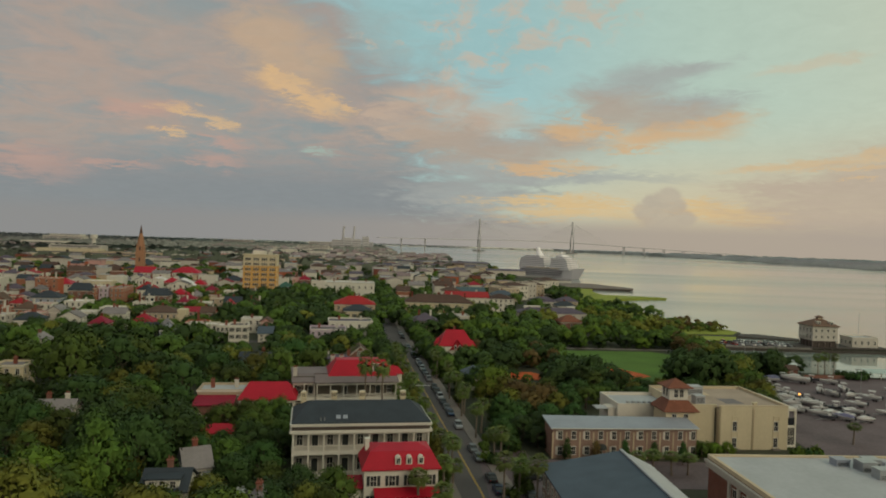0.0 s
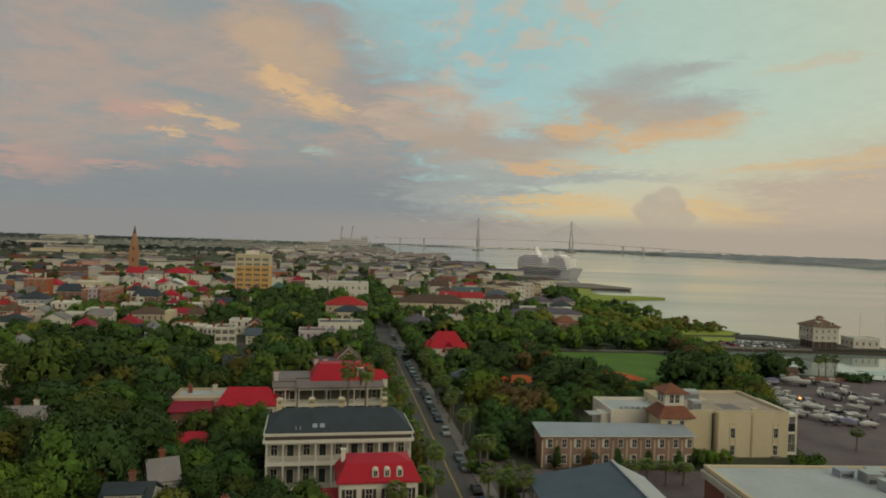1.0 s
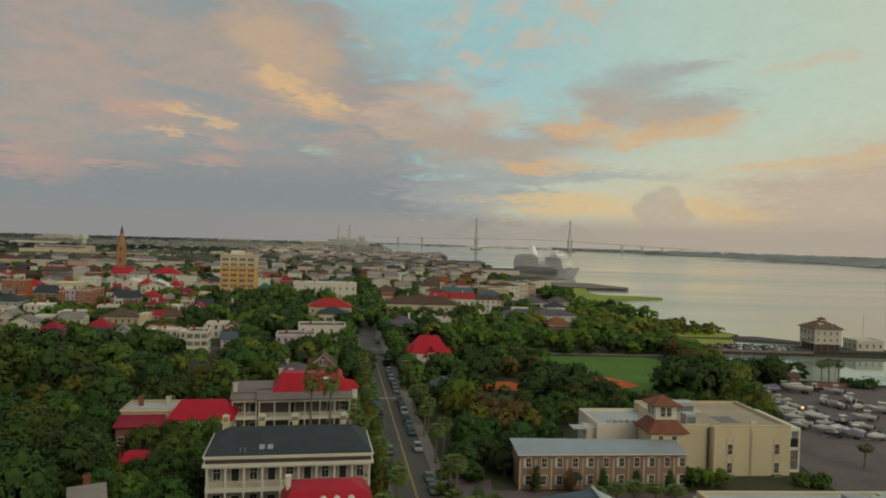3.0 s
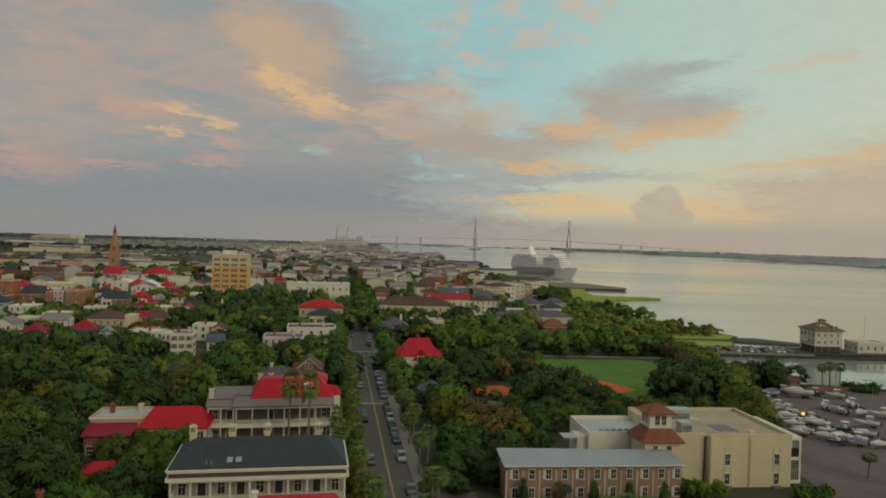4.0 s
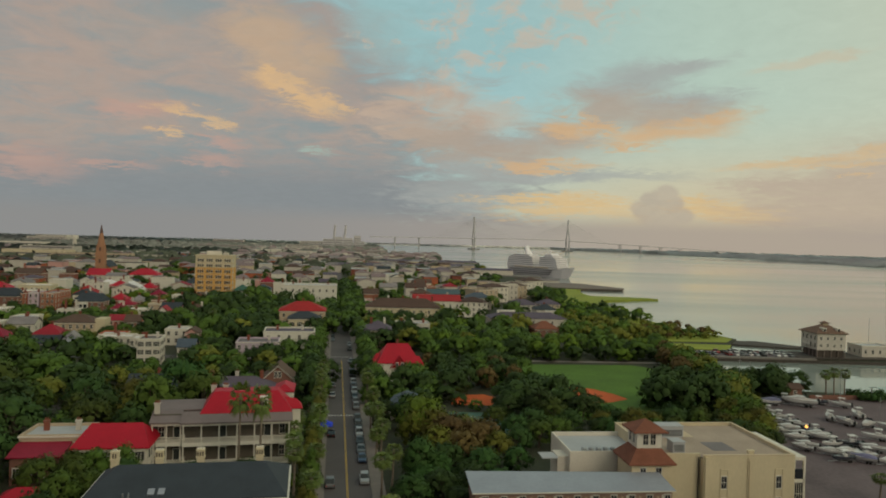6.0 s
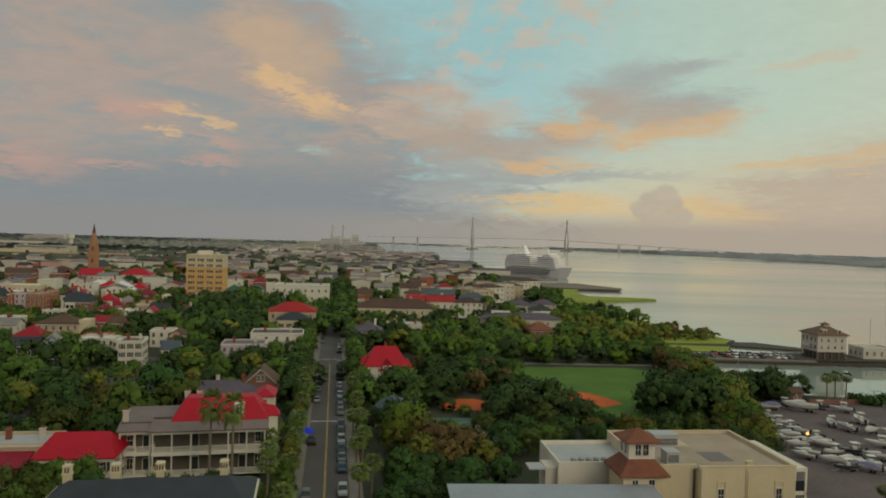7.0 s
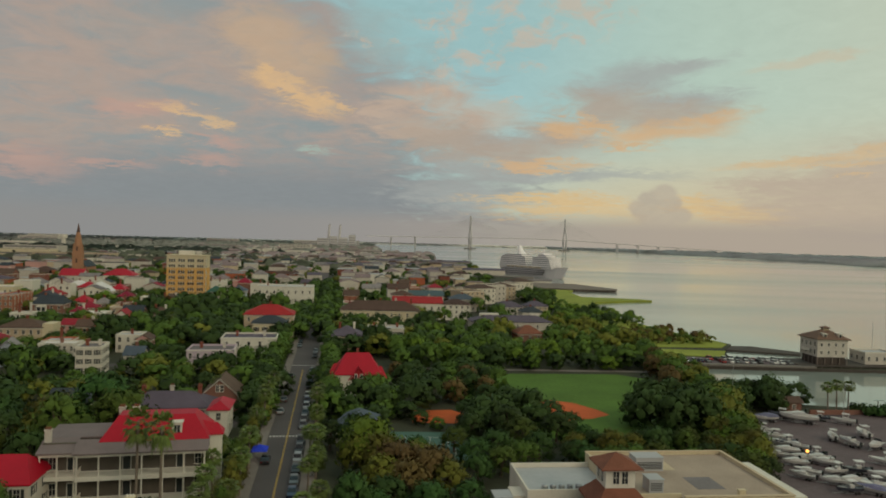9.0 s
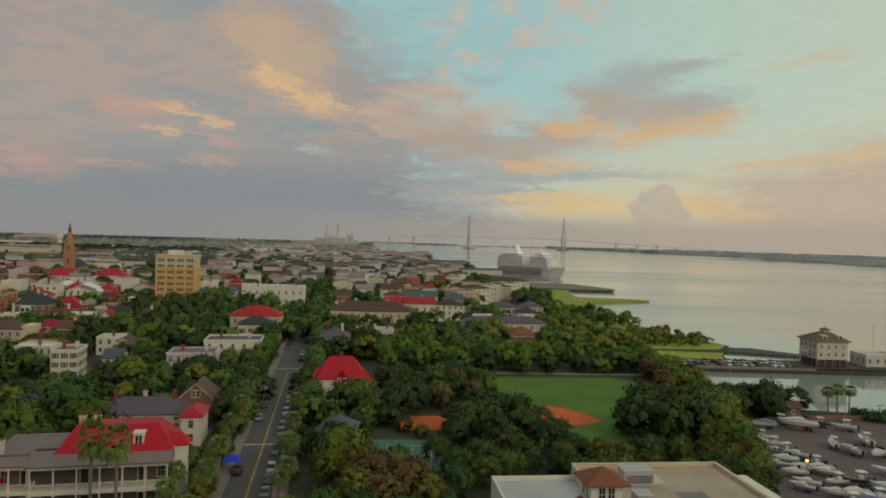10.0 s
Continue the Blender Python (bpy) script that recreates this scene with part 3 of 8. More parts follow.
def roof_bm(kind, w, d, h, rise, over=0.5, thick=0.22, frac=None):
    bm = bmesh.new()
    x0, x1, y0, y1 = -over, w + over, -over, d + over
    L, D = x1 - x0, y1 - y0
    if kind == "hip":
        if L >= D:
            ins = D / 2 if frac is None else frac
            a, b = (x0 + ins, (y0 + y1) / 2, h + rise), (x1 - ins, (y0 + y1) / 2, h + rise)
            polys = [[(x0, y0, h), (x1, y0, h), b, a], [(x1, y1, h), (x0, y1, h), a, b], [(x1, y0, h), (x1, y1, h), b], [(x0, y1, h), (x0, y0, h), a]]
        else:
            ins = L / 2 if frac is None else frac
            a, b = ((x0 + x1) / 2, y0 + ins, h + rise), ((x0 + x1) / 2, y1 - ins, h + rise)
            polys = [[(x0, y0, h), (x1, y0, h), a], [(x1, y0, h), (x1, y1, h), b, a], [(x1, y1, h), (x0, y1, h), b], [(x0, y1, h), (x0, y0, h), a, b]]
        if L >= D and abs(L - 2 * ins) < 0.05:
            polys[0], polys[1] = polys[0][:3], polys[1][:3]
        solid(bm, polys, thick)
        box(bm, x0 + 0.05, x1 - 0.05, y0 + 0.05, y1 - 0.05, h - thick - 0.02, h - thick * 0.5)
    elif kind == "gable_x":
        m = (y0 + y1) / 2
        solid(bm, [[(x0, y0, h), (x1, y0, h), (x1, m, h + rise), (x0, m, h + rise)], [(x1, y1, h), (x0, y1, h), (x0, m, h + rise), (x1, m, h + rise)]], thick)
    elif kind == "gable_y":
        m = (x0 + x1) / 2
        solid(bm, [[(x1, y0, h), (x1, y1, h), (m, y1, h + rise), (m, y0, h + rise)], [(x0, y1, h), (x0, y0, h), (m, y0, h + rise), (m, y1, h + rise)]], thick)
    elif kind == "shed":
        solid(bm, [[(x0, y0, h), (x1, y0, h), (x1, y1, h + rise), (x0, y1, h + rise)]], thick)
    else:
        box(bm, 0.25, w - 0.25, 0.25, d - 0.25, h - 0.6, h - 0.35)
    return bm


def gable_fill(bm, kind, w, d, h, rise):
    """The triangular wall tops under a gable."""
    if kind == "gable_x":
        for x0, x1 in ((0, 0.3), (w - 0.3, w)):
            r = [(x, y, z) for x in (x0, x1) for y, z in ((0, h), (d, h), (d / 2, h + rise * d / (d + 1)))]
            v = [bm.verts.new(p) for p in r]
            for f in ((0, 2, 1), (3, 4, 5), (0, 1, 4, 3), (1, 2, 5, 4), (2, 0, 3, 5)):
                bm.faces.new([v[i] for i in f])
    if kind == "gable_y":
        for y0, y1 in ((0, 0.3), (d - 0.3, d)):
            r = [(x, y, z) for y in (y0, y1) for x, z in ((0, h), (w, h), (w / 2, h + rise * w / (w + 1)))]
            v = [bm.verts.new(p) for p in r]
            for f in ((0, 1, 2), (5, 4, 3), (3, 4, 1, 0), (4, 5, 2, 1), (5, 3, 0, 2)):
                bm.faces.new([v[i] for i in f])


def chimney(parent, x, y, z0, z1, w=0.9, d=0.9, material=None, pots=2, label=""):
    bm = boxes((x - w / 2, x + w / 2, y - d / 2, y + d / 2, z0, z1), (x - w / 2 - 0.12, x + w / 2 + 0.12, y - d / 2 - 0.12, y + d / 2 + 0.12, z1, z1 + 0.18))
    c = part("chimney", bm, material or BRICK, parent, label)
    for i in range(pots):
        b2 = bmesh.new()
        px = x + (i - (pots - 1) / 2) * w / max(pots, 1)
        tube(b2, [(px, y, z1 + 0.18, 0.16), (px, y, z1 + 0.65, 0.12)], 7)
        part("chimney_pot", b2, RUST_TILE, c)
    return c


def house(x, y, w, d, h, roof="hip", rise=3.0, wall=None, top=None, label="", angle=9.0, front=0, side=0, storeys=2, chimneys=0, shutters=False, side_face="right",
          over=0.5, name="house", category="house", group="", ww=0.95, wh=1.65, glaze=1, cornice=True, base=0.0, frac=None):
    """A house whose front left foot is at (x, y): walls, roof, cornice, windows and chimneys."""
    m = pose(x, y, base, 0, 0, angle)
    e = empty(name, m, label, category, group)
    FOOT.append((m.inverted(), w, d))
    wall, top = wall or STUCCO, top or GREY_ROOF
    bm = boxes((0, w, 0, d, -0.5, h - (0.35 if roof == "flat" else 0.0)))
    gable_fill(bm, roof, w, d, h, rise)
    part("wall", bm, wall, e)
    if roof == "flat":
        t = 0.3
        part("parapet", boxes((0, w, 0, t, h - 0.35, h + 0.35), (0, w, d - t, d, h - 0.35, h + 0.35), (0, t, t, d - t, h - 0.35, h + 0.35), (w - t, w, t, d - t, h - 0.35, h + 0.35)), wall, e)
        part("roof", boxes((t, w - t, t, d - t, h - 0.45, h - 0.2)), top, e)
    else:
        part("roof", roof_bm(roof, w, d, h + 0.1, rise, over, frac=frac), top, e)
    if cornice:
        c = 0.18
        zc = h - 0.55 if roof != "flat" else h - 0.2
        part("cornice", boxes((-c, w + c, -c, 0.0, zc, zc + 0.35), (-c, w + c, d, d + c, zc, zc + 0.35), (-c, 0.0, 0.0, d, zc, zc + 0.35), (w, w + c, 0.0, d, zc, zc + 0.35)), WHITE, e)
    step = (h - 0.6) / storeys
    levels = [0.5 + step * i + step * 0.22 for i in range(storeys)]
    whh = min(wh, step * 0.55)
    if front:
        windows_on(e, "front", w, d, front, levels, ww, whh, shutters, glaze)
    if side:
        windows_on(e, side_face, w, d, side, levels, ww, whh, shutters, glaze)
    for i in range(chimneys):
        cx = w * (i + 0.5) / chimneys
        chimney(e, cx, d * 0.62, h - 0.3, h + max(rise, 0.6) + 1.0, 0.9, 0.8, BRICK if i % 2 == 0 else STUCCO, 2 if y < 240 else 0)
    return e


def railing(parent, x0, x1, y, z, along="x", fixed=0.0):
    """A balustrade between two posts."""
    args = []
    n = max(3, int((x1 - x0) / 0.32))
    if along == "x":
        args = [(x0, x1, y - 0.05, y + 0.05, z + 0.85, z + 0.95), (x0, x1, y - 0.04, y + 0.04, z + 0.10, z + 0.18)]
        args += [(x0 + (x1 - x0) * (i + 0.5) / n - 0.045, x0 + (x1 - x0) * (i + 0.5) / n + 0.045, y - 0.03, y + 0.03, z + 0.18, z + 0.85) for i in range(n)]
    else:
        args = [(fixed - 0.05, fixed + 0.05, x0, x1, z + 0.85, z + 0.95), (fixed - 0.04, fixed + 0.04, x0, x1, z + 0.10, z + 0.18)]
        args += [(fixed - 0.03, fixed + 0.03, x0 + (x1 - x0) * (i + 0.5) / n - 0.045, x0 + (x1 - x0) * (i + 0.5) / n + 0.045, z + 0.18, z + 0.85) for i in range(n)]
    return part("railing", boxes(*args), WHITE, parent)


def piazza(e, w, depth, floors, top, bays, x0=0.0, roof=None, post=0.17):
    """A porch of several floors along the front of a house, y from -depth to 0."""
    for z in floors:
        part("porch_floor", boxes((x0, x0 + w, -depth, -0.01, z - 0.3, z)), WHITE, e)
    tops = list(floors[1:]) + [top]
    for z, zt in zip(floors, tops):
        part("porch_beam", boxes((x0, x0 + w, -depth, -depth + 0.3, zt - 0.75, zt - 0.302)), WHITE, e)
        for i in range(bays + 1):
            cx = x0 + 0.2 + (w - 0.4) * i / bays
            bm = bmesh.new()
            tube(bm, [(cx, -depth + 0.2, z, post * 1.3), (cx, -depth + 0.2, z + 0.25, post * 1.3), (cx, -depth + 0.2, z + 0.26, post), (cx, -depth + 0.2, zt - 1.0, post * 0.85),
                      (cx, -depth + 0.2, zt - 0.95, post * 1.25), (cx, -depth + 0.2, zt - 0.75, post * 1.25)], 8)
            part("column", bm, WHITE, e)
            if i < bays:
                railing(e, cx + post, cx + (w - 0.4) / bays - post, -depth + 0.2, z)
        for fx in (x0 + 0.2, x0 + w - 0.2):
            railing(e, -depth + 0.4, -0.2, 0, z, "y", fx)
    if roof:
        bm = bmesh.new()
        solid(bm, [[(x0 - 0.3, -depth - 0.35, top), (x0 + w + 0.3, -depth - 0.35, top), (x0 + w + 0.3, 0.0, top + roof[0]), (x0 - 0.3, 0.0, top + roof[0])]], 0.3)
        part("porch_roof", bm, roof[1], e)


def door(parent, m, w=1.1, h=2.3, material=None):
    o = part("door", boxes((-w / 2, w / 2, -0.06, 0.02, 0, h)), material or SHUTTER, parent)
    o.matrix_basis = m
    part("door_frame", boxes((-w / 2 - 0.12, -w / 2, -0.1, 0.0, 0, h), (w / 2, w / 2 + 0.12, -0.1, 0.0, 0, h), (-w / 2 - 0.12, w / 2 + 0.12, -0.12, 0.0, h, h + 0.16)), WHITE, o)
    return o


def white_mansion():
    """The long white house with a dark hipped roof and a two-storey piazza."""
    w, d, h = 25.9, 13.0, 11.0
    m = pose(-27.8, 132.2, 0, 0, 0, 10.5)
    e = empty("mansion", m, "long white mansion with dark slate hip roof and columned piazza", "house")
    FOOT.append((m.inverted(), w, d))
    p = 3.2
    part("wall", boxes((0, w, p, d, -0.5, h)), WHITE, e)
    # thin sheet over the white wall carries the piazza's painted shade
    part("porch_wall", boxes((0.02, w - 0.02, p - 0.06, p - 0.004, 0.0, 9.5)), PORCH_SHADE, e, "white porch wall greyed with painted shade")
    piazza(e, w, p, [1.2, 6.1], 9.9, 9, post=0.2)
    for c in e.children:
        if c.name.split(".")[0] in ("porch_floor", "porch_beam", "column", "railing"):
            c.matrix_basis = pose(0, p, 0) @ c.matrix_basis
    part("entablature", boxes((-0.45, w + 0.45, -0.45, p - 0.01, 9.5, 10.0)), WHITE, e)
    part("dark_frieze", boxes((-0.05, w + 0.05, -0.05, d, 10.0, 10.72)), DARKTRIM, e, "dark band running under the cornice")
    part("cornice", boxes((-0.3, w + 0.3, -0.3, d + 0.3, 10.72, 11.0), (-0.42, w + 0.42, -0.42, d + 0.4, 11.0, 11.2)), WHITE, e)
    part("roof", roof_bm("hip", w, d, 11.42, 2.75, 0.15, 0.2, 3.3), SLATE, e)
    for x, n in ((1.9, 2), (7.9, 3), (13.5, 3), (21.8, 3)):
        c = part("chimney", boxes((x - 0.5, x + 0.5, 9.4, 10.2, 11.5, 13.9), (x - 0.62, x + 0.62, 9.28, 10.32, 13.9, 14.1), (x - 0.52, x + 0.52, 9.38, 10.22, 14.1, 15.0), (x - 0.6, x + 0.6, 9.3, 10.3, 15.0, 15.12)), CREAM, e, "cream stucco chimney with arched pots")
        for i in range(n):
            b2 = bmesh.new()
            px = x + (i - (n - 1) / 2) * 0.34
            tube(b2, [(px, 9.8, 15.12, 0.15), (px, 9.8, 15.3, 0.15), (px, 9.8, 15.42, 0.05)], 8)
            part("chimney_pot", b2, WHITE, c)
            # dark slab on the chimney face paints the shade of a flue arch
            part("flue_opening", boxes((px - 0.1, px + 0.1, 9.36, 9.379, 14.2, 14.85)), DARKTRIM, c, "dark slab for the shade in a flue arch")
    for x in (8.5, 9.8):
        sl = (1.3 + 0.15) * 2.75 / (d / 2 + 0.15)
        s = part("skylight", boxes((-0.42, 0.42, -0.55, 0.55, -0.04, 0.1)), METAL_ROOF, e, "pale glazed roof light")
        s.matrix_basis = pose(x, 1.3, 11.5 + sl, 22.5, 0, 0)
    for x in (5.2, 5.9):
        b2 = bmesh.new()
        tube(b2, [(x, 0.5, 11.6, 0.12), (x, 0.5, 12.3, 0.1)], 6)
        part("vent_pipe", b2, STEEL, e)
    for z in (1.2, 6.1):
        for i in range(9):
            mm = pose(1.4 + i * 2.88, p - 0.07, z + 0.1)
            if i % 2 == 1:
                door(e, mm, 1.2, 2.5)
            else:
                add_window(e, pose(1.4 + i * 2.88, p - 0.07, z + 0.25), 1.1, 2.5)
    for z in (1.9, 6.8):
        for i in range(3):
            add_window(e, pose(w, p, 0, 0, 0, 90) @ pose(1.8 + 3.0 * i, -0.003, z), 1.0, 2.0, True)
    # stepped bay pavilion in front of the piazza
    part("porch_steps", boxes((8.6, 12.4, -1.4, 0.0, 0.0, 0.4), (8.9, 12.1, -1.0, 0.0, 0.4, 0.8)), WHITE, e)


def red_dormer_house():
    """The small white house under a red mansard-like roof with three arched dormers."""
    w, d, h = 12.6, 8.6, 7.4
    m = pose(-12.9, 119.6, 0, 0, 0, 10.5)
    e = empty("house", m, "white clapboard house with bright red roof and arched dormers", "house")
    FOOT.append((m.inverted(), w, d))
    part("wall", boxes((0, w, 0, d, -0.5, h)), WHITE, e)
    part("cornice", boxes((-0.35, w + 0.35, -0.35, d + 0.35, h - 0.3, h - 0.002)), WHITE, e)
    bm = bmesh.new()
    a = 0.5
    lo = [(-a, -a, h), (w + a, -a, h), (w + a, d + a, h), (-a, d + a, h)]
    hi = [(1.0, 1.5, h + 2.5), (w - 1.0, 1.5, h + 2.5), (w - 1.0, d - 1.5, h + 2.5), (1.0, d - 1.5, h + 2.5)]
    solid(bm, [[lo[i], lo[(i + 1) % 4], hi[(i + 1) % 4], hi[i]] for i in range(4)], 0.2)
    rid = [(3.2, d / 2, h + 3.2), (w - 3.2, d / 2, h + 3.2)]
    solid(bm, [[hi[0], hi[1], rid[1], rid[0]], [hi[1], hi[2], rid[1]], [hi[2], hi[3], rid[0], rid[1]], [hi[3], hi[0], rid[0]]], 0.2)
    part("roof", bm, RED_ROOF, e)
    for x in (w * 0.45, w * 0.60, w * 0.76):
        bm = boxes((x - 0.5, x + 0.5, 0.0, 2.0, h + 0.65, h + 1.6))
        ring = [(x + 0.5 * math.cos(t), h + 1.6 + 0.45 * math.sin(t)) for t in [math.pi * i / 8 for i in range(9)]]
        f = [bm.verts.new((px, -0.001, pz)) for px, pz in ring]
        b = [bm.verts.new((px, 2.0, pz)) for px, pz in ring]
        bm.faces.new(f[::-1])
        for i in range(8):
            bm.faces.new((f[i], f[i + 1], b[i + 1], b[i]))
        o = part("dormer", bm, WHITE, e, "white arched dormer")
        part("pane", boxes((x - 0.28, x - 0.04, -0.03, 0.01, h + 0.8, h + 1.7), (x + 0.04, x + 0.28, -0.03, 0.01, h + 0.8, h + 1.7)), GLASS, o)
    windows_on(e, "front", w, d, 4, [4.5], 1.0, 1.7, True)
    windows_on(e, "front", w, d, 4, [1.2], 1.0, 1.7, True)
    windows_on(e, "right", w, d, 3, [1.2, 4.5], 1.0, 1.7, True)
    bm = bmesh.new()
    solid(bm, [[(1.6, -2.8, 3.5), (w + 0.2, -2.8, 3.5), (w + 0.2, -0.01, 4.2), (1.6, -0.01, 4.2)]], 0.2)
    part("porch_roof", bm, RED_ROOF, e)
    for i in range(5):
        part("porch_post", boxes((1.8 + i * 2.4 - 0.1, 1.8 + i * 2.4 + 0.1, -2.65, -2.45, 0, 3.35)), WHITE, e)
    # lower wing with a grey hipped roof
    part("wing_wall", boxes((-4.0, -0.01, 1.0, 7.0, -0.5, 4.0)), WHITE, e)
    bm = bmesh.new()
    solid(bm, [[(-4.4, 0.6, 4.0), (0.0, 0.6, 4.0), (0.0, 4.0, 5.2), (-2.6, 4.0, 5.2)], [(-4.4, 7.4, 4.0), (-4.4, 0.6, 4.0), (-2.6, 4.0, 5.2)], [(0.0, 7.4, 4.0), (-4.4, 7.4, 4.0), (-2.6, 4.0, 5.2), (0.0, 4.0, 5.2)]], 0.15)
    part("wing_roof", bm, RED_DULL, e)
    chimney(e, 0.7, 4.3, h + 2.0, h + 3.9, 0.7, 0.7, WHITE, 0)


def red_piazza_house():
    """The house with the large red roof over a two-storey white piazza with palms in front."""
    w, d, h = 26.5, 14.0, 10.3
    m = pose(-37.2, 177.6, 0, 0, 0, 13.0)
    e = empty("mansion", m, "pale mansion with bright red roof and two-storey white piazza", "house")
    FOOT.append((m.inverted(), w, d))
    part("wall", boxes((0, w, 3.4, d, -0.5, h)), PORCH_DEEP_SHADE, e)
    piazza(e, 20.5, 3.2, [1.0, 5.4], 9.4, 6, x0=5.8, post=0.15)
    piazza(e, 5.6, 2.4, [1.0, 5.4], 9.4, 2, x0=0.0, post=0.16)
    for c in list(e.children):
        if c.name.split(".")[0] in ("porch_floor", "porch_beam", "column", "railing"):
            c.matrix_basis = pose(0, 3.4, 0) @ c.matrix_basis
    bm = bmesh.new()
    solid(bm, [[(5.4, -0.3, 9.4), (w + 0.3, -0.3, 9.4), (w + 0.3, 3.6, 10.75), (5.4, 3.6, 10.75)], [(-0.3, 0.6, 9.4), (5.4, 0.6, 9.4), (5.4, 5.5, 10.7), (-0.3, 5.5, 10.7)], [(-0.3, 5.5, 10.7), (10.0, 5.5, 10.7), (10.0, 13.8, 10.9), (-0.3, 13.8, 10.9)]], 0.25)
    part("porch_roof", bm, PORCH_ROOF, e, "taupe metal porch roof")
    bm = bmesh.new()
    lo = [(8.8, 2.6, 10.5), (w + 0.2, 2.6, 10.5), (w + 0.2, d + 0.3, 10.5), (8.8, d + 0.3, 10.5)]
    hi = [(11.2, 6.4, 14.0), (w - 2.6, 6.4, 14.0), (w - 2.6, 10.2, 14.0), (11.2, 10.2, 14.0)]
    solid(bm, [[lo[i], lo[(i + 1) % 4], hi[(i + 1) % 4], hi[i]] for i in range(4)] + [hi], 0.25)
    part("roof", bm, RED_ROOF, e)
    for x in (21.2,):
        o = part("dormer", boxes((x - 0.8, x + 0.8, 3.6, 7.0, 11.0, 13.0), (x - 0.95, x + 0.95, 3.45, 7.0, 13.0, 13.2)), WHITE, e, "white dormer window on the red roof")
        part("pane", boxes((x - 0.5, x - 0.06, 3.57, 3.61, 11.3, 12.7), (x + 0.06, x + 0.5, 3.57, 3.61, 11.3, 12.7)), GLASS, o)
    bm = bmesh.new()
    solid(bm, [[(w - 0.5, 5.6, 10.4), (w + 2.4, 5.6, 10.4), (w + 1.2, 7.4, 12.0), (w - 2.0, 7.4, 12.6)], [(w + 2.4, 5.6, 10.4), (w + 2.4, 9.2, 10.4), (w + 1.2, 7.4, 12.0)], [(w + 2.4, 9.2, 10.4), (w - 0.5, 9.2, 10.4), (w - 2.0, 7.4, 12.6), (w + 1.2, 7.4, 12.0)]], 0.2)
    part("bay_roof", bm, RED_ROOF, e)
    part("bay_wall", boxes((w + 0.01, w + 2.0, 5.9, 8.9, -0.5, 10.3)), WHITE, e)
    for x, y in ((10.6, 12.6), (13.0, 12.6), (0.6, 4.4)):
        chimney(e, x, y, 9.5, 13.9 if x > 5 else 12.3, 1.0, 0.8, STUCCO, 3)
    for z in (1.0, 5.4):
        for i in range(9):
            mm = pose(1.6 + i * 2.9, 3.397, z + 0.5)
            if i % 3 == 1:
                door(e, pose(1.6 + i * 2.9, 3.397, z + 0.02), 1.2, 2.4)
            else:
                if i % 4 == 0:
                    add_window(e, mm, 1.0, 2.0, False)
        for i in range(3):
            add_window(e, pose(w, 3.4, 0, 0, 0, 90) @ pose(1.2 + 3.6 * i, -0.003, z + 1.0), 1.0, 1.9, True)


def brick_gable_house():
    """The brick gabled house and its long slate wing behind the red mansion."""
    e = house(-47.0, 231.5, 20, 10, 3.8, "hip", 3.0, STUCCO, PURPLE_ROOF, "low wing with purple slate roof and brick chimneys", 9, 6, 2, 2, 3)
    e = house(-32.6, 245.0, 8.8, 11, 4.5, "gable_y", 3.9, BRICK, BROWN_ROOF, "brown brick gabled house with white window", 9, 0, 3, 2, 0, cornice=False, over=0.3)
    add_window(e, pose(3.85, -0.003, 5.2), 0.8, 1.7)
    add_window(e, pose(4.95, -0.003, 5.2), 0.8, 1.7)
    bm = bmesh.new()
    solid(bm, [[(-0.4, -0.4, 4.4), (0.0, -0.4, 4.4), (4.4, -0.4, 8.35), (4.4, -0.4, 8.75)], [(8.8, -0.4, 4.4), (9.2, -0.4, 4.4), (4.4, -0.4, 8.75), (4.4, -0.4, 8.35)]], 0.05)
    part("verge_board", bm, WHITE, e)
    house(-23.4, 222.0, 4.2, 9, 6.4, "hip", 1.5, WHITE, RED_ROOF, "narrow white rear wing with red roof", 9, 1, 2, 2, 0)


def long_red_house():
    house(-48.6, 171.0, 13.0, 9, 6.3, "hip", 3.4, STUCCO, RED_ROOF, "pale house with broad red hip roof", 9, 4, 2, 2, 0, True, frac=2.4)
    e = house(-59.5, 173.0, 11.5, 8.5, 7.6, "flat", 0.5, TAN, PALE_ROOF, "tan house with pale flat roof", 9, 4, 2, 2, 2)
    house(-58.5, 168.5, 8.5, 4.0, 5.2, "shed", 1.4, BRICK, RED_DULL, "brick wing with dull red sloping roof", 9, 4, 1, 1, 0, cornice=False)
    house(-52.0, 154.0, 7.6, 4.5, 2.7, "hip", 1.5, WHITE, RED_ROOF, "little garden house with red roof", 9, 1, 1, 1, 0)


